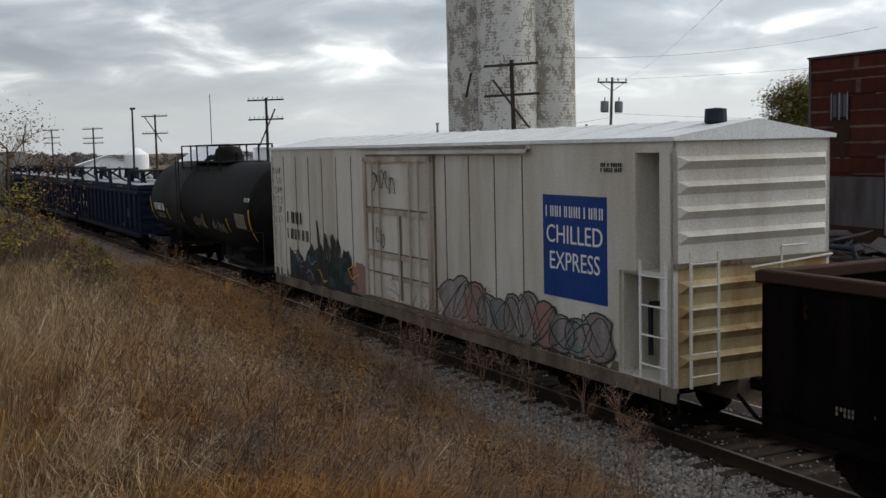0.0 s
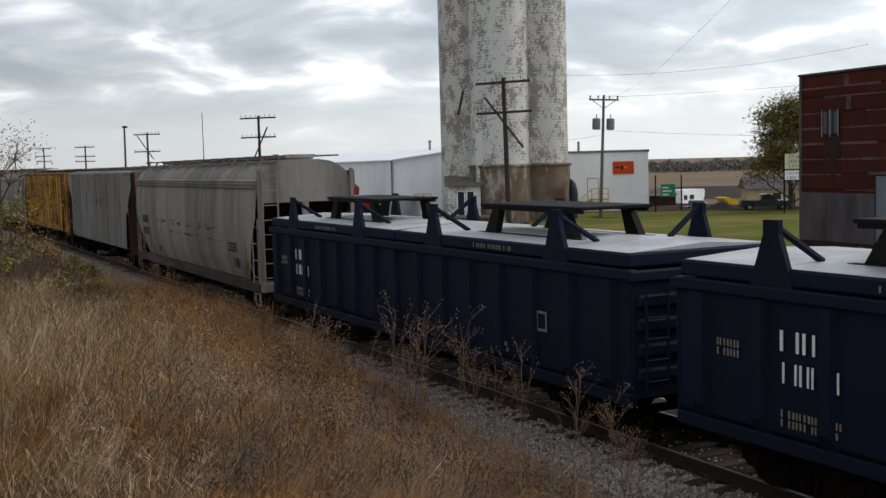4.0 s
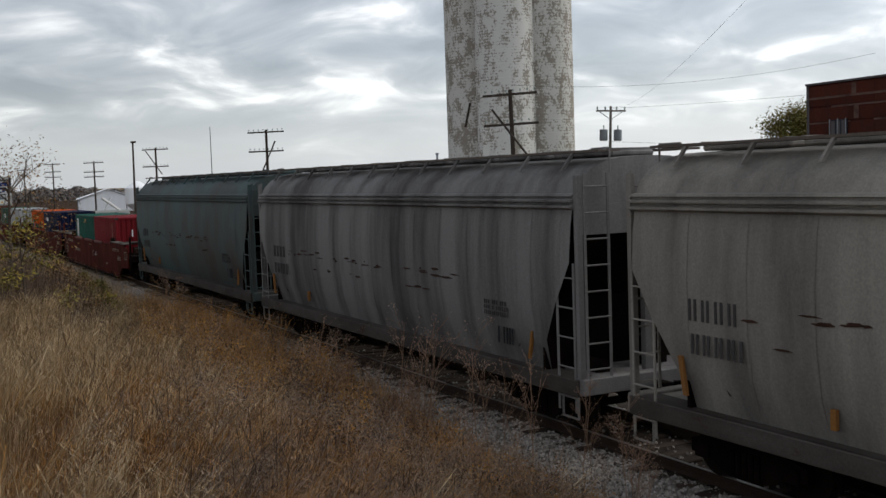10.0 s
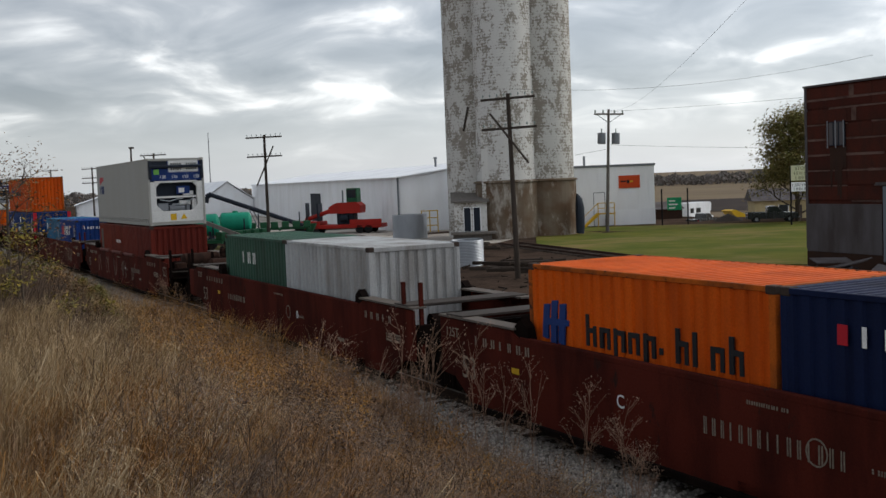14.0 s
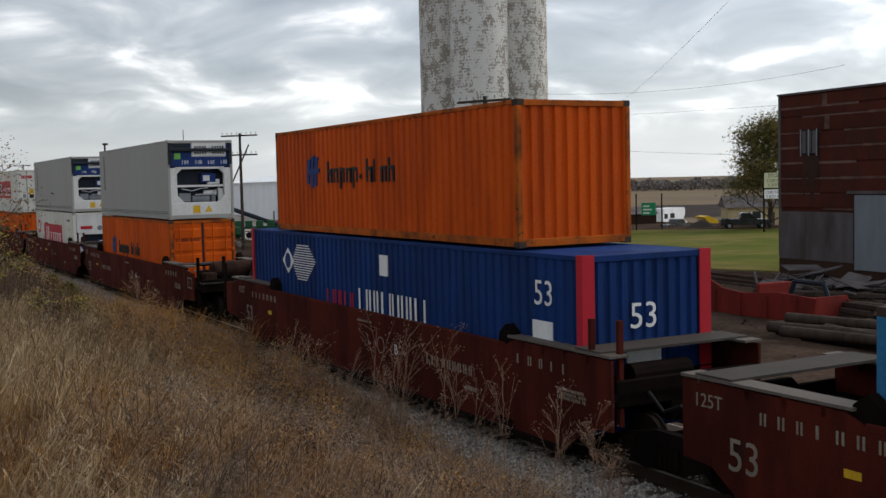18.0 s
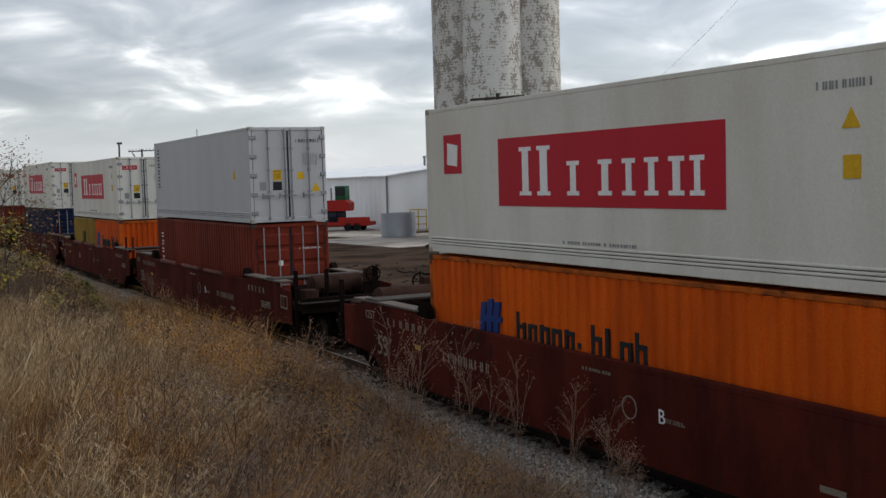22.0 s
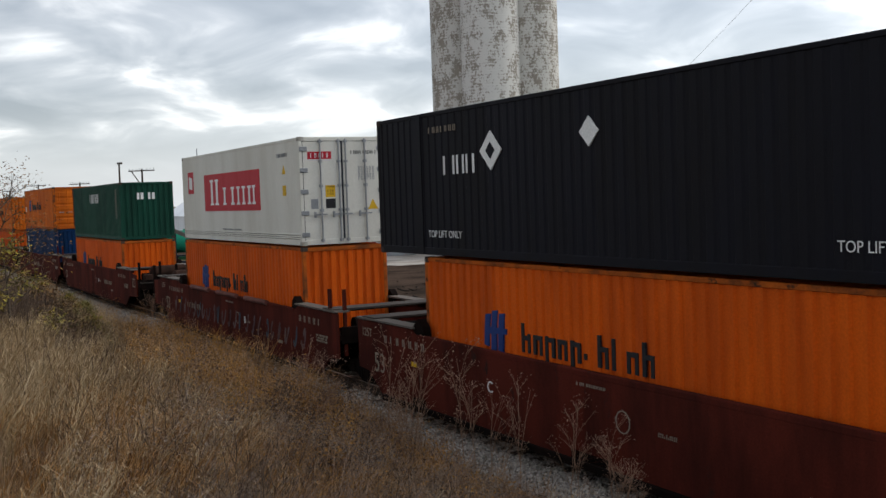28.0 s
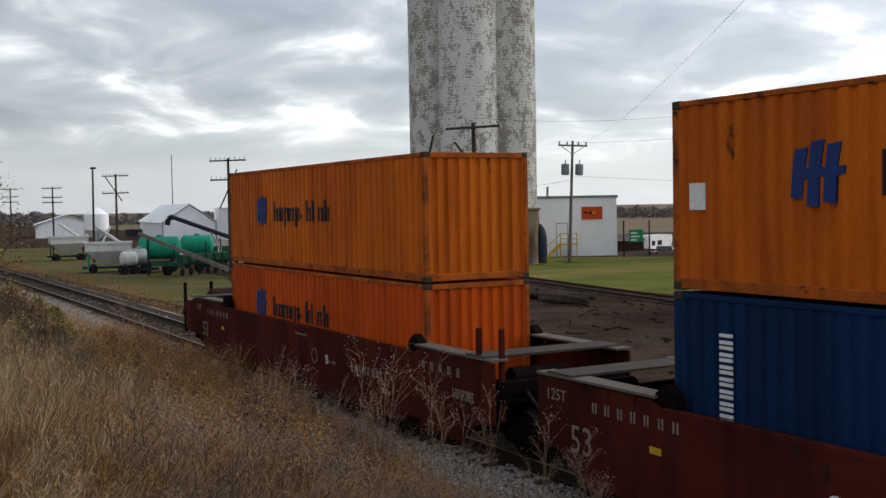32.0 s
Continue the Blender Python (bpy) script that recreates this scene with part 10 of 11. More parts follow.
# ---- plants ----
def field_of_blades(name, spots, hmin, hmax, width, mat, label, seed, curl=0.5, category="grass"):
    """Thousands of bent blades as one object. spots: (x, y, z) feet."""
    rng = np.random.default_rng(seed)
    n = len(spots)
    P = np.array(spots)
    kn = np.array([noise.noise((p[0] * 0.9, p[1] * 0.9, seed)) for p in spots])
    kw = np.array([noise.noise((p[0] * 0.4, p[1] * 0.4, seed + 5.5)) for p in spots])
    h = rng.uniform(hmin, hmax, n) * rng.uniform(0.6, 1.0, n) * (0.95 + 1.0 * kn)
    a = rng.uniform(0, 2 * np.pi, n)
    lean = rng.uniform(0.05, curl, n) * h
    la = 0.5 + 3.0 * kw + rng.normal(0.0, 0.75, n)
    dx, dy = np.cos(la) * lean, np.sin(la) * lean
    w = width * rng.uniform(0.6, 1.3, n) * 0.5
    wx, wy = np.cos(a) * w, np.sin(a) * w
    V = np.empty((n, 5, 3))
    V[:, 0] = P - np.stack([wx, wy, 0 * wx], 1)
    V[:, 1] = P + np.stack([wx, wy, 0 * wx], 1)
    mid = P + np.stack([dx * 0.32, dy * 0.32, h * 0.6], 1)
    V[:, 2] = mid + np.stack([wx, wy, 0 * wx], 1) * 0.8
    V[:, 3] = mid - np.stack([wx, wy, 0 * wx], 1) * 0.8
    V[:, 4] = P + np.stack([dx, dy, h * 0.97], 1)
    me = bpy.data.meshes.new(name)
    me.vertices.add(n * 5)
    me.vertices.foreach_set("co", V.reshape(-1))
    me.loops.add(n * 7)
    base = np.arange(n)[:, None] * 5
    li = np.concatenate([base + np.array([[0, 1, 2, 3]]), base + np.array([[3, 2, 4]])], 1)
    me.loops.foreach_set("vertex_index", li.reshape(-1).astype(np.int32))
    me.polygons.add(n * 2)
    st = np.stack([np.arange(n) * 7, np.arange(n) * 7 + 4], 1).reshape(-1)
    me.polygons.foreach_set("loop_start", st.astype(np.int32))
    me.update(calc_edges=True)
    me.validate()
    me.materials.append(M[mat])
    return tagged(new(name, me), label, category, kind="stuff")


def bank_spots(n, seed, keep, s0=-95.0, s1=14.0, power=1.6, lat0=-2.55, lat1=-14.0):
    rng = random.Random(seed)
    out = []
    while len(out) < n:
        s = s1 - (s1 - s0) * rng.random() ** power
        lat = lat0 + (lat1 - lat0) * rng.random()
        x, y = at(s, lat)
        if x * x + y * y < 36 or abs(x) > 0.62 * y + 3 or y < 3:
            continue
        k = noise.noise((x * 0.35, y * 0.35, 1.7)) * 0.5 + noise.noise((x * 1.3, y * 1.3, 5.0)) * 0.3
        if rng.random() > keep(s, lat, x, y, k):
            continue
        out.append((x, y, height(s, lat) - 0.02))
    return out


def sm(a, b, v):
    t = max(0.0, min(1.0, (v - a) / (b - a)))
    return t * t * (3 - 2 * t)


def bare(s):
    """The gravel spreads wider towards the crossing."""
    return 0.75 * sm(0.0, 8.0, s)


def straw(s, lat, x, y, k):
    side = sm(0.5, -2.2, x + 0.145 * y + k * 2.2)
    return max(0.04, side) * sm(-2.3, -3.9, lat + k * 1.8 + bare(s))


def rusty(s, lat, x, y, k):
    side = sm(-3.6, -1.0, x + 0.145 * y + k * 2.2)
    return max(0.12, side) * sm(-2.2, -3.6, lat + k * 1.9 + bare(s))


def clumps(name, centres, each, radius, hmin, hmax, width, mat, label, seed, droop=0.8, fan=0.7, wind=(0.3, -0.12), category="grass"):
    """Tussocks: blades that rise together, fan out and arch over. centres: (x, y, z, size)."""
    rng = np.random.default_rng(seed)
    C = np.repeat(np.array(centres), each, axis=0)
    n = len(C)
    size = C[:, 3]
    a = rng.uniform(0, 2 * np.pi, n)
    out = np.abs(rng.normal(0, 0.5, n)).clip(0, 1.4)
    P = C[:, :3].copy()
    P[:, 0] += np.cos(a) * out * radius * size
    P[:, 1] += np.sin(a) * out * radius * size
    h = rng.uniform(hmin, hmax, n) * size * (1.08 - 0.28 * out)
    tone = np.repeat(rng.normal(0, 1, (len(centres), 2)), each, axis=0)
    lx = (np.cos(a) * out * fan + wind[0] + tone[:, 0] * 0.16 + rng.normal(0, 0.14, n)) * h
    ly = (np.sin(a) * out * fan + wind[1] + tone[:, 1] * 0.16 + rng.normal(0, 0.14, n)) * h
    b = rng.uniform(0, 2 * np.pi, n)
    w = width * rng.uniform(0.6, 1.3, n) * 0.5
    W = np.stack([np.cos(b) * w, np.sin(b) * w, 0 * w], 1)
    V = np.empty((n, 7, 3))
    sag = droop * rng.uniform(0.2, 1.0, n)
    for k, (f, up_, wid) in enumerate(((0.0, 0.0, 1.0), (0.30, 0.55, 0.9), (0.72, 0.90, 0.6))):
        m = P + np.stack([lx * f * f * 1.2, ly * f * f * 1.2, h * up_], 1)
        V[:, 2 * k], V[:, 2 * k + 1] = m - W * wid, m + W * wid
    V[:, 6] = P + np.stack([lx * 1.25, ly * 1.25, h * (1.06 - 0.34 * sag)], 1)
    me = bpy.data.meshes.new(name)
    me.vertices.add(n * 7)
    me.vertices.foreach_set("co", V.reshape(-1))
    me.loops.add(n * 11)
    base = np.arange(n)[:, None] * 7
    me.loops.foreach_set("vertex_index", (base + np.array([[0, 1, 3, 2, 2, 3, 5, 4, 4, 5, 6]])).reshape(-1).astype(np.int32))
    me.polygons.add(n * 3)
    me.polygons.foreach_set("loop_start", (np.arange(n)[:, None] * 11 + np.array([[0, 4, 8]])).reshape(-1).astype(np.int32))
    me.update(calc_edges=True)
    me.validate()
    me.materials.append(M[mat])
    return tagged(new(name, me), label, category, kind="stuff")


def sprays(name, centres, stems, each, radius, hmin, hmax, leaf, mat, label, seed, low=0.35, spread=0.05, category="weeds"):
    """Bushy weeds: small leaves and seeds gathered along many unseen-thin upright stems."""
    rng = np.random.default_rng(seed)
    C = np.repeat(np.array(centres), stems, axis=0)
    n = len(C)
    a, o = rng.uniform(0, 6.283, n), np.abs(rng.normal(0, 0.5, n))
    foot = C[:, :3] + np.stack([np.cos(a) * o * radius * 0.4, np.sin(a) * o * radius * 0.4, 0 * a], 1) * C[:, 3:4]
    h = rng.uniform(hmin, hmax, n) * C[:, 3] * (1.1 - 0.3 * o.clip(0, 1.5))
    tip = foot + np.stack([np.cos(a) * o * radius, np.sin(a) * o * radius, h], 1) * np.stack([C[:, 3], C[:, 3], np.ones(n)], 1)
    f = rng.uniform(low, 1.0, (n, each)) ** 0.8
    c = foot[:, None] + (tip - foot)[:, None] * f[:, :, None] + rng.normal(0, spread, (n, each, 3))
    c = c.reshape(-1, 3)
    m = len(c)
    u = rng.normal(0, 1, (m, 3))
    u /= np.linalg.norm(u, axis=1)[:, None]
    w = np.cross(u, rng.normal(0, 1, (m, 3)))
    w /= np.linalg.norm(w, axis=1)[:, None]
    q = (leaf * rng.uniform(0.5, 1.4, m))[:, None]
    V = np.stack([c + u * q, c + w * q * 0.36, c - u * q, c - w * q * 0.36], 1)
    me = bpy.data.meshes.new(name)
    me.vertices.add(m * 4)
    me.vertices.foreach_set("co", V.reshape(-1))
    me.loops.add(m * 4)
    me.loops.foreach_set("vertex_index", np.arange(m * 4, dtype=np.int32))
    me.polygons.add(m)
    me.polygons.foreach_set("loop_start", (np.arange(m) * 4).astype(np.int32))
    me.update(calc_edges=True)
    me.validate()
    me.materials.append(M[mat])
    return tagged(new(name, me), label, category, kind="stuff")


def sized(spots, seed, lo, hi):
    rng = random.Random(seed)
    return [(*p, rng.uniform(lo, hi)) for p in spots]


def edge(s, lat, k):
    """How far up from the ballast's ragged edge."""
    return sm(-2.35, -3.3, lat + k * 1.3 + bare(s))


field_of_blades("dry_grass", bank_spots(80000, 31, straw, power=1.9), 0.22, 0.60, 0.0085, "dry_grass", "short dry straw-coloured grass on the bank", 31, 0.9)
field_of_blades("brown_weeds", bank_spots(70000, 32, rusty, s0=-60, power=1.8), 0.18, 0.55, 0.0095, "rust_weed", "rust-brown withered weeds and grass on the bank", 32, 0.7)
clumps("straw_tussocks", sized(bank_spots(2600, 61, lambda s, l, x, y, k: (0.02 + sm(0.2, -2.6, x + 0.145 * y + k * 3.4)) * edge(s, l, k) * (0.35 + sm(-0.1, 0.25, k)), power=1.7), 61, 0.7, 1.25), 46, 0.26, 0.55, 1.0, 0.0085, "straw_pale", "pale feathery straw tussocks arching over on the bank", 61, 1.0, 0.5)
clumps("brown_tussocks", sized(bank_spots(1700, 62, lambda s, l, x, y, k: sm(-4.5, -1.5, x + 0.145 * y + k * 2.2) * edge(s, l, k) * (0.3 + sm(0.1, -0.25, k)), s0=-60, power=1.7), 62, 0.6, 1.15), 40, 0.24, 0.40, 0.85, 0.0080, "rust_weed", "rust-brown grass tussocks on the bank", 62, 0.9, 0.6)
clumps("grey_tussocks", sized(bank_spots(1100, 74, lambda s, l, x, y, k: sm(-3.6, -0.8, x + 0.145 * y + k * 2.4) * edge(s, l, k), s0=-40, s1=13, power=1.5), 74, 0.6, 1.2), 34, 0.22, 0.35, 0.8, 0.0085, "grey_weed", "dark grey-brown dead grass tussocks on the bank", 74, 0.8, 0.6)
clumps("weed_stems", sized(bank_spots(520, 75, lambda s, l, x, y, k: sm(-3.4, -0.6, x + 0.145 * y + k * 2.4) * edge(s, l, k), s0=-20, s1=13, power=1.2, lat1=-7.5), 75, 0.7, 1.3), 6, 0.2, 0.6, 1.15, 0.0075, "pale_stem", "pale dry weed stems standing in the grass", 75, 0.25, 0.45, (0.04, 0.0), "weeds")
field_of_blades("fine_grass", bank_spots(16000, 33, lambda s, l, x, y, k: 0.5 * sm(-2.4, -3.0, l + k + bare(s)), power=1.5), 0.5, 0.95, 0.0055, "dry_grass", "thin pale grass stems standing above the rest", 33, 0.35)
grey_bush = sized(bank_spots(200, 63, lambda s, l, x, y, k: sm(-3.0, -0.4, x + 0.145 * y + k * 2.0) * edge(s, l, k) * sm(0.0, 0.22, -k), s0=-45, s1=13, power=1.5), 63, 0.7, 1.45)
sprays("grey_weed_bushes", grey_bush, 24, 12, 0.36, 0.5, 0.95, 0.019, "grey_weed", "dark grey-brown withered bushes on the bank", 63, 0.12)
sprays("grey_seed_fluff", grey_bush, 12, 7, 0.36, 0.6, 1.0, 0.0095, "seed_fluff", "pale seed fluff on the grey bushes", 64, 0.72, 0.035)
ochre_bush = sized(bank_spots(150, 65, lambda s, l, x, y, k: sm(-3.2, -1.2, x + 0.145 * y + k * 1.5) * edge(s, l, k) * sm(0.05, 0.25, k), s0=-45, s1=3, power=1.2, lat1=-5.6), 65, 0.75, 1.4)
# the taller stand that hides the ballast further up the line
st_ = random.Random(71)
stand = [(s_, l_, st_.uniform(1.4, 2.1)) for s_, l_ in [(st_.gauss(-13.0, 3.0), st_.uniform(-4.4, -2.85)) for _ in range(46)]]
stand += [(s_, l_, st_.uniform(0.75, 1.2) * (1.25 - 0.5 * sm(-6, 3, s_))) for s_, l_ in [(st_.uniform(-13.0, 3.0), st_.uniform(-3.5, -2.6)) for _ in range(78)]]
stand = [(*at(s_, l_), height(s_, l_) - 0.02, q_) for s_, l_, q_ in stand]
sprays("ochre_weed_bushes", ochre_bush + stand[::3], 26, 14, 0.32, 0.45, 0.95, 0.018, "ochre_weed", "orange-brown goldenrod bushes along the foot of the bank", 65, 0.25)
fringe = [(s_, l_, st_.uniform(0.7, 1.25) * (1.2 - 0.55 * sm(-5, 4, s_))) for s_, l_ in [(st_.uniform(-17.0, 8.5), st_.uniform(-3.9, -2.5)) for _ in range(200)]]
fringe = [(s_, l_ - 0.55 * bare(s_), q_) for s_, l_, q_ in fringe]
fringe = [(*at(s_, l_), height(s_, l_) - 0.02, q_) for s_, l_, q_ in fringe]
clumps("fringe_weeds", fringe[::2], 64, 0.30, 0.55, 1.1, 0.012, "rust_weed", "shaggy brown weeds leaning over the edge of the gravel", 81, 0.6, 0.5, (0.12, 0.0), "weeds")
clumps("fringe_grass", fringe[1::4], 60, 0.30, 0.5, 1.05, 0.012, "ochre_weed", "shaggy ochre weeds at the edge of the gravel", 82, 0.6, 0.5, (0.12, 0.0), "weeds")
clumps("fringe_dead_weeds", fringe[3::4], 60, 0.30, 0.5, 1.0, 0.012, "grey_weed", "dark dead weeds at the edge of the gravel", 83, 0.6, 0.5, (0.12, 0.0), "weeds")
dr_ = random.Random(91)
drift = []
while len(drift) < 190:
    s_, l_ = dr_.uniform(-7.0, 10.5), dr_.uniform(-6.4, -2.75)
    if l_ > -2.7 - bare(s_) * 0.9 or noise.noise((s_ * 0.55, l_ * 0.8, 7.0)) < -0.05 + 0.1 * (l_ < -5):
        continue
    drift.append((*at(s_, l_), height(s_, l_) - 0.02, dr_.uniform(0.75, 1.55) * (1.1 - 0.35 * sm(2, 9, s_))))
sprays("rust_bushes", drift[::3], 34, 18, 0.30, 0.5, 1.05, 0.027, "rust_weed", "rust-brown leafy weed bushes in drifts on the lower bank", 92, 0.12, 0.06)
sprays("dark_bushes", drift[1::3], 38, 20, 0.30, 0.45, 1.05, 0.028, "stalk_dark", "dark withered weed bushes in drifts on the lower bank", 93, 0.10, 0.06)
sprays("tawny_bushes", drift[2::3], 26, 14, 0.30, 0.45, 1.05, 0.024, "ochre_weed", "tawny leafy weed bushes in drifts on the lower bank", 94, 0.15, 0.06)
clumps("drift_stems", drift, 7, 0.22, 0.6, 1.25, 0.0075, "pale_stem", "pale upright stems among the weed bushes", 95, 0.25, 0.5, (0.03, 0.0), "weeds")
rusty_bush = sized(bank_spots(190, 73, lambda s, l, x, y, k: sm(-2.6, -0.6, x + 0.145 * y + k * 1.5) * edge(s, l, k), s0=-9, s1=13, power=1.1, lat1=-7.5), 73, 0.6, 1.15)
sprays("brown_weed_bushes", stand[1::3] + stand[2::3] + rusty_bush, 26, 14, 0.30, 0.45, 0.95, 0.018, "rust_weed", "tall brown weed bushes beside the ballast", 72, 0.15)
foot_bush = sized([p for p in bank_spots(150, 66, lambda s, l, x, y, k: sm(-2.3, -2.8, l) * (1 - 0.55 * sm(2, 8, s)), s0=-46, s1=11, power=1.2, lat0=-2.45, lat1=-4.3)], 66, 0.7, 1.5)
sprays("foot_weeds", foot_bush, 16, 12, 0.26, 0.45, 0.95, 0.015, "rust_weed", "tall withered weeds along the foot of the bank", 67, 0.2)
clumps("foot_stems", foot_bush, 14, 0.16, 0.6, 1.15, 0.0070, "pale_stem", "upright brown weed stems at the edge of the ballast", 68, 0.3, 0.35, (0.05, 0.0))


def brush_spots(n):
    rng = random.Random(9)
    out, hs = [], []
    while len(out) < n:
        az, d = rng.uniform(-24, -16.4), rng.uniform(29, 40)
        x, y = polar(az, d)
        s, l = rail_frame(x, y)
        if l < -3.0 and rng.random() < 0.45 + noise.noise((x * 0.8, y * 0.8, 3)):
            out.append((x, y, height(s, l) - 0.03))
    return out


for lo, hi, tall in ((-24, -19.8, 2.0), (-19.8, -18.4, 1.55), (-18.4, -17.3, 1.0), (-17.3, -16, 0.6)):
    field_of_blades("brown_brush", [p for p in brush_spots(15000) if lo <= math.degrees(math.atan2(p[0], p[1])) < hi], tall * 0.4, tall, 0.013, "brush", "dense grey-brown brush on the bank", 37 + int(lo), 0.35, "brush")
field_of_blades("verge_grass", [(*at(s, l), GZ) for s, l in [(random.Random(k).uniform(-110, 8), random.Random(k + 9999).uniform(3.0, 6.5)) for k in range(9000)]], 0.12, 0.45, 0.02, "rust_weed", "low brown weeds on the far side of the ballast", 34, 0.6)


sprays("pale_seed_tufts", sized(bank_spots(1500, 42, lambda s, l, x, y, k: edge(s, l, k), s0=-45, s1=12, power=1.4), 42, 0.6, 1.0), 4, 9, 0.15, 0.35, 0.75, 0.0085, "seed_fluff", "pale fluffy seed tufts among the weeds", 42, 0.55)
sprays("dead_leaves", sized(bank_spots(700, 44, lambda s, l, x, y, k: edge(s, l, k), s0=-40, s1=12, power=1.4), 44, 0.6, 1.0), 5, 6, 0.2, 0.2, 0.6, 0.018, "dead_leaf", "dark dead leaves hanging among the grass", 44, 0.3)
sprays("yellow_tufts", sized(bank_spots(60, 43, lambda s, l, x, y, k: edge(s, l, k), s0=-30, s1=6, power=1.2, lat1=-8.0), 43, 0.6, 1.0), 8, 8, 0.18, 0.25, 0.55, 0.02, "yellow_leaf", "yellowing leafy weeds on the bank", 43, 0.4)


def weed(seed, h, lean):
    """One tall dead stalk with branches and small seed heads."""
    rng = random.Random(seed)
    w = thing("dead_weed", "tall brittle brown weed stalk with small pale seed heads", "weed", group="tall dead weeds beside the track")
    stem, heads = Mesh(), Mesh()
    pts = [Vector((0, 0, -0.1))]
    for i in range(1, 7):
        f = i / 6
        pts.append(Vector((lean[0] * f * f + rng.uniform(-.02, .02), lean[1] * f * f + rng.uniform(-.02, .02), h * f)))
    for i, (p, q) in enumerate(zip(pts, pts[1:])):
        stem.rod(p, q, 0.0062 - 0.0006 * i, 5, 0.0056 - 0.0006 * i)

    def head(p, n=6, r=0.017):
        for k in range(n):
            c = p + Vector((rng.uniform(-.05, .05), rng.uniform(-.05, .05), rng.uniform(-.05, .06)))
            s = r * rng.uniform(0.5, 1.1)
            u = Vector((rng.uniform(-1, 1), rng.uniform(-1, 1), rng.uniform(-1, 1))).normalized() * s
            q = u.orthogonal().normalized() * s * rng.uniform(0.35, 0.6)
            heads.add([c + u, c + q, c - u * 0.8, c - q * 0.8], [(0, 1, 2, 3)])
    for k in range(rng.randint(6, 9)):
        f = rng.uniform(0.30, 0.95)
        i = min(5, int(f * 6))
        p = pts[i].lerp(pts[i + 1], f * 6 - i)
        a = rng.uniform(0, 6.28)
        L = rng.uniform(0.35, 0.95) * (1.2 - f * 0.8) * h / 1.5
        q = p + Vector((math.cos(a) * L * 0.30, math.sin(a) * L * 0.30, L * 0.95))
        stem.rod(p, q, 0.0034, 4, 0.0024)
        head(q)
        head(p.lerp(q, 0.6), 3, 0.013)
        for j in range(3):
            r0 = p.lerp(q, rng.uniform(0.4, 0.8))
            b = a + rng.uniform(-1, 1)
            r1 = r0 + Vector((math.cos(b), math.sin(b), rng.uniform(0.5, 1.3))) * L * 0.35
            stem.rod(r0, r1, 0.0023, 4, 0.0018)
            head(r1, 4, 0.016)
    head(pts[-1], 6)
    part("stem", stem, "stalk_brown", w)["kind"] = "stuff"
    part("seed_head", heads, "seed_head", w)["kind"] = "stuff"
    return w


kinds = [weed(60 + k, 1.5, ((-0.25, 0.05), (0.1, 0.0), (0.2, -0.1), (-0.1, 0.1), (0.3, 0.05))[k]) for k in range(5)]
# the singly visible ones stand at the foot of the bank: metres along, across, height
TALL = [(2.0, -3.4, 2.1), (4.0, -3.2, 2.5), (4.9, -3.2, 2.55), (5.5, -3.4, 2.4), (5.9, -2.65, 2.2), (6.4, -2.7, 2.0), (6.6, -2.55, 1.7), (7.6, -2.6, 1.95), (9.0, -2.6, 1.95), (9.4, -2.75, 1.5), (9.9, -2.5, 1.5), (10.3, -2.6, 1.2), (0.2, -3.4, 2.0), (1.4, -3.9, 1.7),
        (3.9, -4.1, 1.8), (4.4, -3.0, 1.7), (5.9, -3.9, 1.7), (2.4, -3.0, 1.6), (-9.5, -3.2, 1.8), (-10.2, -3.6, 2.0), (-14.5, -3.3, 2.2), (-15.2, -3.1, 2.0), (-7.0, -3.1, 1.4), (6.6, -4.4, 1.5), (7.4, -3.4, 1.5)]
wr_ = random.Random(12)
TALL = [(s, lat, h * 0.94) for s, lat, h in TALL]
TALL += [(11 - 17 * wr_.random() ** 1.2, wr_.uniform(-4.6, -2.45), wr_.uniform(0.8, 1.5)) for _ in range(24)]
for k, (s, lat, h) in enumerate(TALL):
    x, y = at(s, lat)
    m = pose(x, y, height(s, lat), 0, 0, (k * 67) % 360 if k > 4 else (0, 20, 340, 200, 90)[k]) @ Matrix.Diagonal((h / 1.5, h / 1.5, h / 1.5, 1))
    if k < 5:
        kinds[k].matrix_world = m
    else:
        o = copy_thing(kinds[k % 5], pose(x, y, height(s, lat), 0, 0, (k * 67) % 360))
        o.scale = (h / 1.5,) * 3
rng = random.Random(6)
stalks = Mesh()
for k in range(900):
    s, lat = 13 - 40 * rng.random() ** 1.3, rng.uniform(-9.5, -2.8)
    x, y = at(s, lat)
    if x * x + y * y < 80 or y < 5:
        continue
    z = height(s, lat)
    h = rng.uniform(0.5, 1.15)
    dx, dy = rng.uniform(-.2, .2), rng.uniform(-.1, .1)
    stalks.path([(x, y, z - 0.05), (x + dx * 0.4, y + dy * 0.4, z + h * 0.6), (x + dx, y + dy, z + h)], 0.0045, 4)
    for j in range(4):
        f = rng.uniform(0.5, 0.95)
        a = rng.uniform(0, 6.28)
        p = (x + dx * f, y + dy * f, z + h * f)
        stalks.rod(p, (p[0] + 0.12 * math.cos(a), p[1] + 0.12 * math.sin(a), p[2] + 0.14), 0.003, 4)
tagged(new("weed_stalks", stalks.data("weed_stalks", "stalk_dark")), "thin dark weed stalks scattered over the bank", "weeds", kind="stuff")


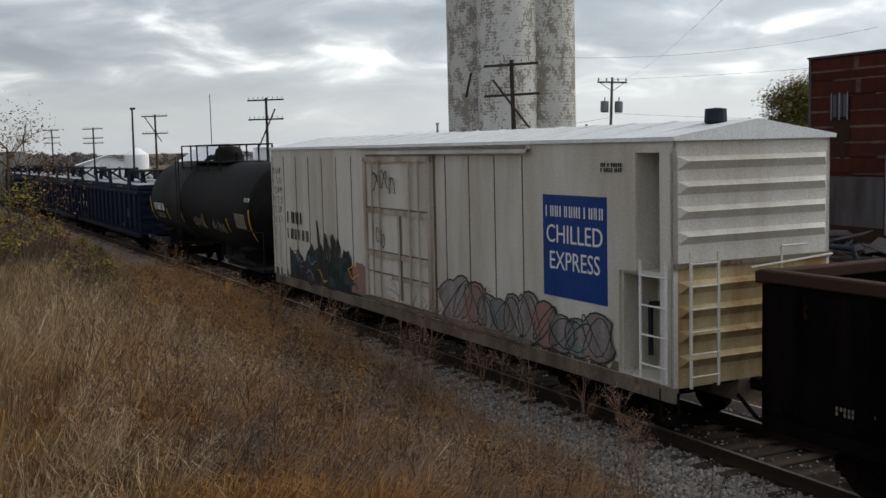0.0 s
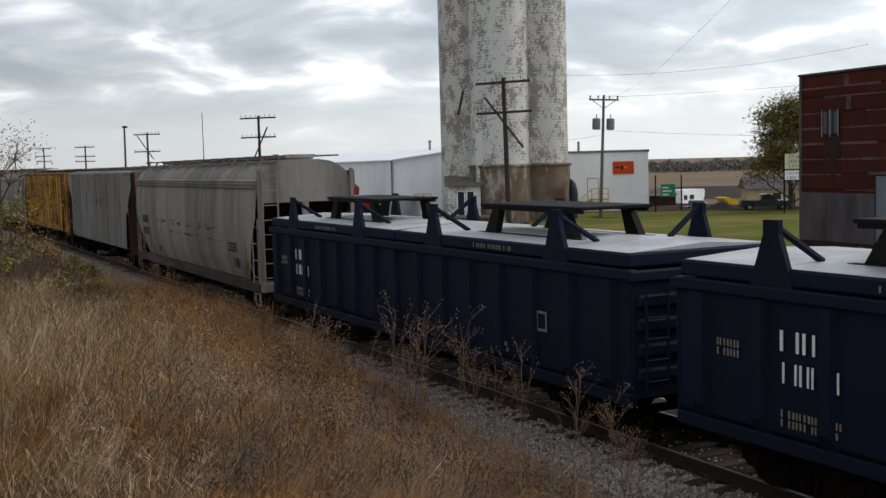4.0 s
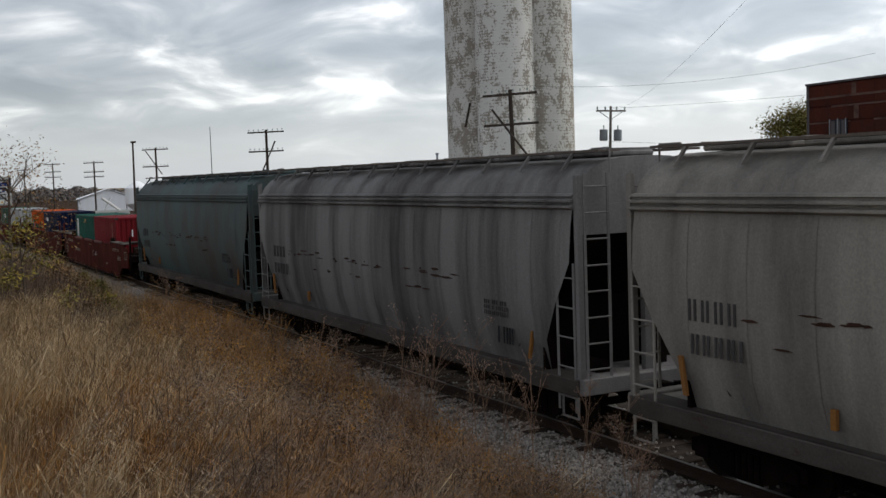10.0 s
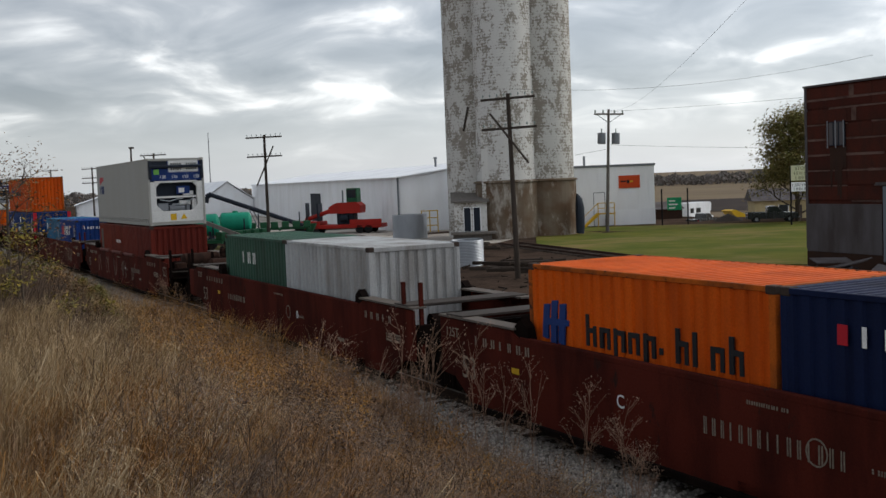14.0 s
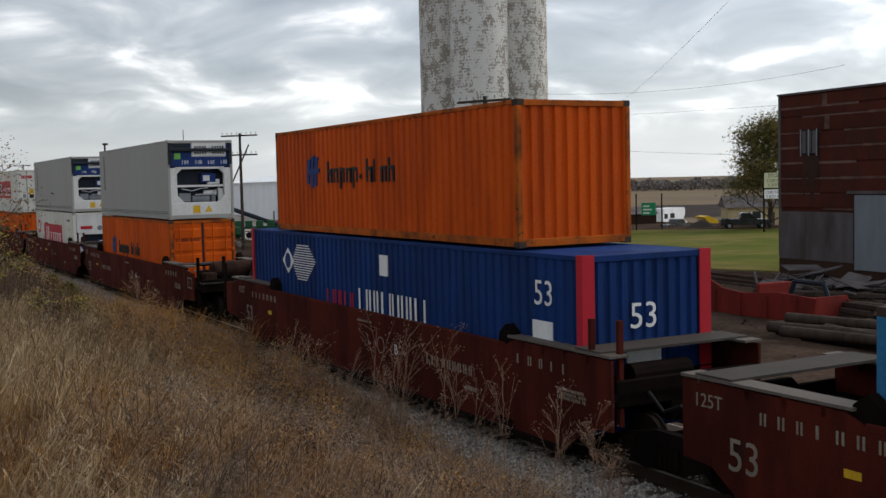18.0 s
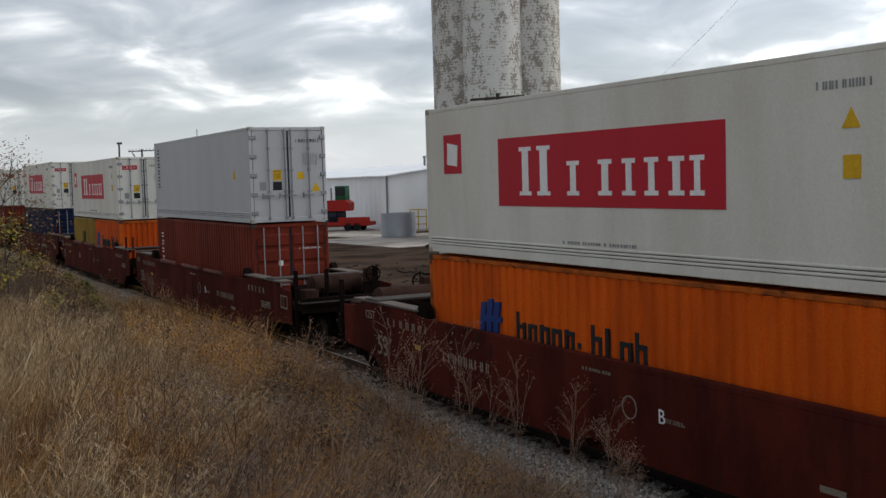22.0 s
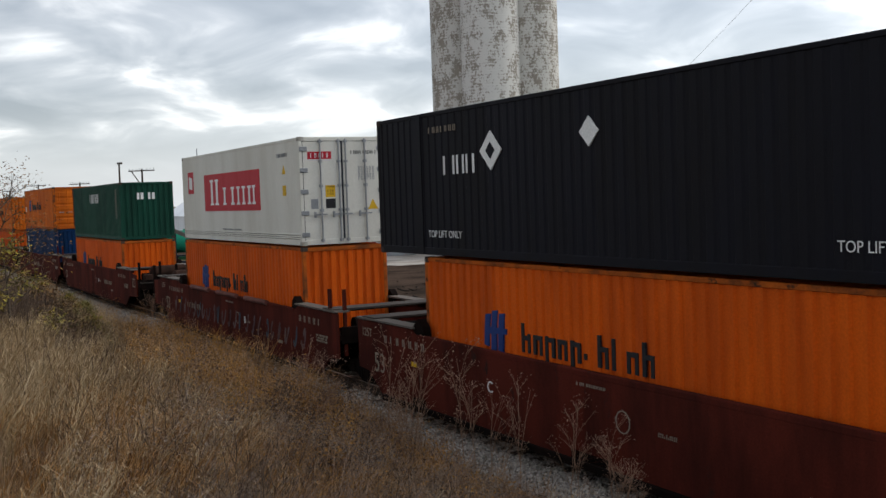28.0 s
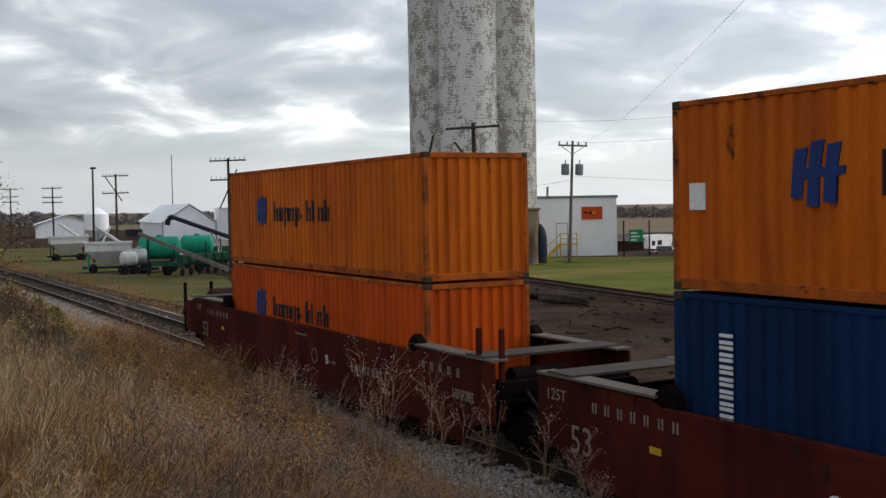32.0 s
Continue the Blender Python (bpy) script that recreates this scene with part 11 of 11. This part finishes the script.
def leafy_tree(name, x, y, z, h, spread, trunk_r, leaf_mat, n_leaf, leaf, seed, label, category="tree", gaps=0.0, low=0.3, limbs=9):
    """Tapered trunk, forking limbs, and a crown of many small leaves gathered round the twigs."""
    rng = random.Random(seed)
    t = thing(name, label, category, m=pose(x, y, z))
    wood, tips = Mesh(), []

    def grow(p, d, L, r, depth):
        q = p + d * L
        wood.rod(p, q, r, 6 if depth < 2 else 4, r * 0.62, cap=False)
        if depth >= 3:
            tips.append((q, L))
            return
        for k in range(3 if depth else 3):
            a = rng.uniform(0, 6.28)
            nd = (d + Vector((math.cos(a), math.sin(a), rng.uniform(-0.1, 0.5))) * rng.uniform(0.5, 0.95)).normalized()
            grow(p.lerp(q, rng.uniform(0.65, 1.0)), nd, L * rng.uniform(0.55, 0.78), r * 0.58, depth + 1)
    top = Vector((rng.uniform(-.2, .2), rng.uniform(-.2, .2), h * 0.62))
    wood.rod((0, 0, -0.2), top, trunk_r, 9, trunk_r * 0.45)
    for k in range(limbs):
        f = low + (1 - low) * k / (limbs - 1)
        p = Vector((0, 0, 0)).lerp(top, f)
        a = k * 2.4 + rng.uniform(-.4, .4)
        out = spread * (1 - 0.55 * f)
        d = Vector((math.cos(a) * out, math.sin(a) * out, h * 0.28)).normalized()
        grow(p, d, math.hypot(out, h * 0.2) * 0.42, trunk_r * 0.34, 1)
    part("trunk", wood, "bark", t, "grey-brown trunk and limbs")
    tips = [q for q in tips if rng.random() > gaps]
    v, f = [], []
    for i in range(n_leaf):
        q, L = tips[rng.randrange(len(tips))]
        c = q + Vector((rng.gauss(0, 1), rng.gauss(0, 1), rng.gauss(0, 0.8))) * (spread * 0.11)
        u = Vector((rng.uniform(-1, 1), rng.uniform(-1, 1), rng.uniform(-.6, .6))).normalized()
        w = u.cross(Vector((rng.uniform(-.5, .5), rng.uniform(-.5, .5), 1))).normalized()
        s = leaf * rng.uniform(0.6, 1.3)
        o = len(v)
        v += [c + u * s, c + w * s * 0.5, c - u * s, c - w * s * 0.5]
        f.append((o, o + 1, o + 2, o + 3))
    me = bpy.data.meshes.new("crown")
    me.from_pydata([tuple(p) for p in v], [], f)
    me.materials.append(M[leaf_mat])
    part("crown", me, None, t, "uneven leafy crown")["kind"] = "stuff"
    return t


x, y = polar(17.6, 108)
leafy_tree("roadside_tree", x, y, GZ, 12.2, 6.4, 0.26, "tree_leaf", 30000, 0.14, 51, "broad green tree turning brown beside the road", low=0.08, limbs=17)
x, y = polar(20.6, 120)
leafy_tree("roadside_tree", x, y, GZ - 0.9, 11.0, 4.6, 0.3, "tree_leaf", 8000, 0.18, 52, "green tree behind the old store", low=0.3)
x, y = polar(-21.9, 34)
s_, l_ = rail_frame(x, y)
leafy_tree("autumn_tree", x, y, height(s_, l_), 5.6, 3.2, 0.07, "autumn_leaf", 1900, 0.05, 53, "thin bare tree with a few brown leaves", gaps=0.3, low=0.35, limbs=10)
for k, (az, d, h, sp, n, mt, lab) in enumerate(((-21.2, 27, 3.2, 1.5, 1300, "yellow_leaf", "yellow-green bush on the bank"), (-17.6, 35, 1.3, 0.9, 900, "yellow_leaf", "yellow-green bush on the bank"), (-19.4, 33, 2.3, 1.4, 900, "autumn_leaf", "brown leafless bush on the bank"),
                                                (-17.9, 44, 1.5, 0.9, 1400, "tree_leaf", "low olive-green shrub beside the ballast"), (-18.8, 46, 1.6, 0.9, 1100, "yellow_leaf", "low olive-green shrub beside the ballast"), (-19.6, 48, 1.9, 1.2, 1300, "autumn_leaf", "brown brush beside the ballast"), (-21.0, 50, 2.2, 1.4, 1300, "autumn_leaf", "brown brush beside the ballast"))):
    x, y = polar(az, d)
    s_, l_ = rail_frame(x, y)
    leafy_tree("bush", x, y, height(s_, min(l_, -3.0)) - 0.1, h, sp, 0.04, mt, n, 0.05, 80 + k, lab, "bush", low=0.1, limbs=7)


# far woods along the horizon
def woods():
    """A low band of bare woods: small ragged twig clumps heaped along the far edge of the fields."""
    rng = np.random.default_rng(15)
    n = 52000
    az = rng.uniform(-40, 44, n)
    d = rng.uniform(455, 540, n)
    hill = 4.6 + 1.1 * np.sin(az * 0.21 + 1.0) + 0.7 * np.sin(az * 0.9) + 0.5 * np.sin(az * 3.1 + 2) + 0.45 * np.sin(az * 7.7)
    x, y = d * np.sin(np.radians(az)), d * np.cos(np.radians(az))
    gz = np.array([GZ - vale(p, q) for p, q in zip(x, y)])
    c = np.stack([x, y, gz + hill * rng.uniform(0.0, 1.0, n) ** 0.7 + rng.normal(0, 0.25, n)], 1)
    u = rng.normal(0, 1, (n, 3))
    u[:, 2] = np.abs(u[:, 2]) + 0.5
    u /= np.linalg.norm(u, axis=1)[:, None]
    w = np.cross(u, rng.normal(0, 1, (n, 3)))
    w /= np.linalg.norm(w, axis=1)[:, None]
    q = rng.uniform(0.35, 1.0, n)[:, None]
    V = np.stack([c + u * q, c + w * q * 0.7, c - u * q, c - w * q * 0.7], 1)
    me = bpy.data.meshes.new("far_woods")
    me.vertices.add(n * 4)
    me.vertices.foreach_set("co", V.reshape(-1))
    me.loops.add(n * 4)
    me.loops.foreach_set("vertex_index", np.arange(n * 4, dtype=np.int32))
    me.polygons.add(n)
    me.polygons.foreach_set("loop_start", (np.arange(n) * 4).astype(np.int32))
    me.update(calc_edges=True)
    me.validate()
    me.materials.append(M["far_woods"])
    tagged(new("far_woods", me), "bare brown woods along the horizon", "woods", kind="stuff")


woods()
# ---- what moves: the whole train runs along the line at an even 17.75 metres a second ----
SPEED = 17.75


def motions():
    for ob, c in MOVERS:
        z = ob.matrix_world.translation.z
        rows = []
        for t in [0, 0.5, 1, 2, 4, 6, 8, 10, 12, 14, 16, 18, 20, 22, 24, 26, 28, 30, 31, 31.5, 32]:
            rows.append((t, along(c + SPEED * t, 0.0, z)))
        walk(ob, rows)


motions()
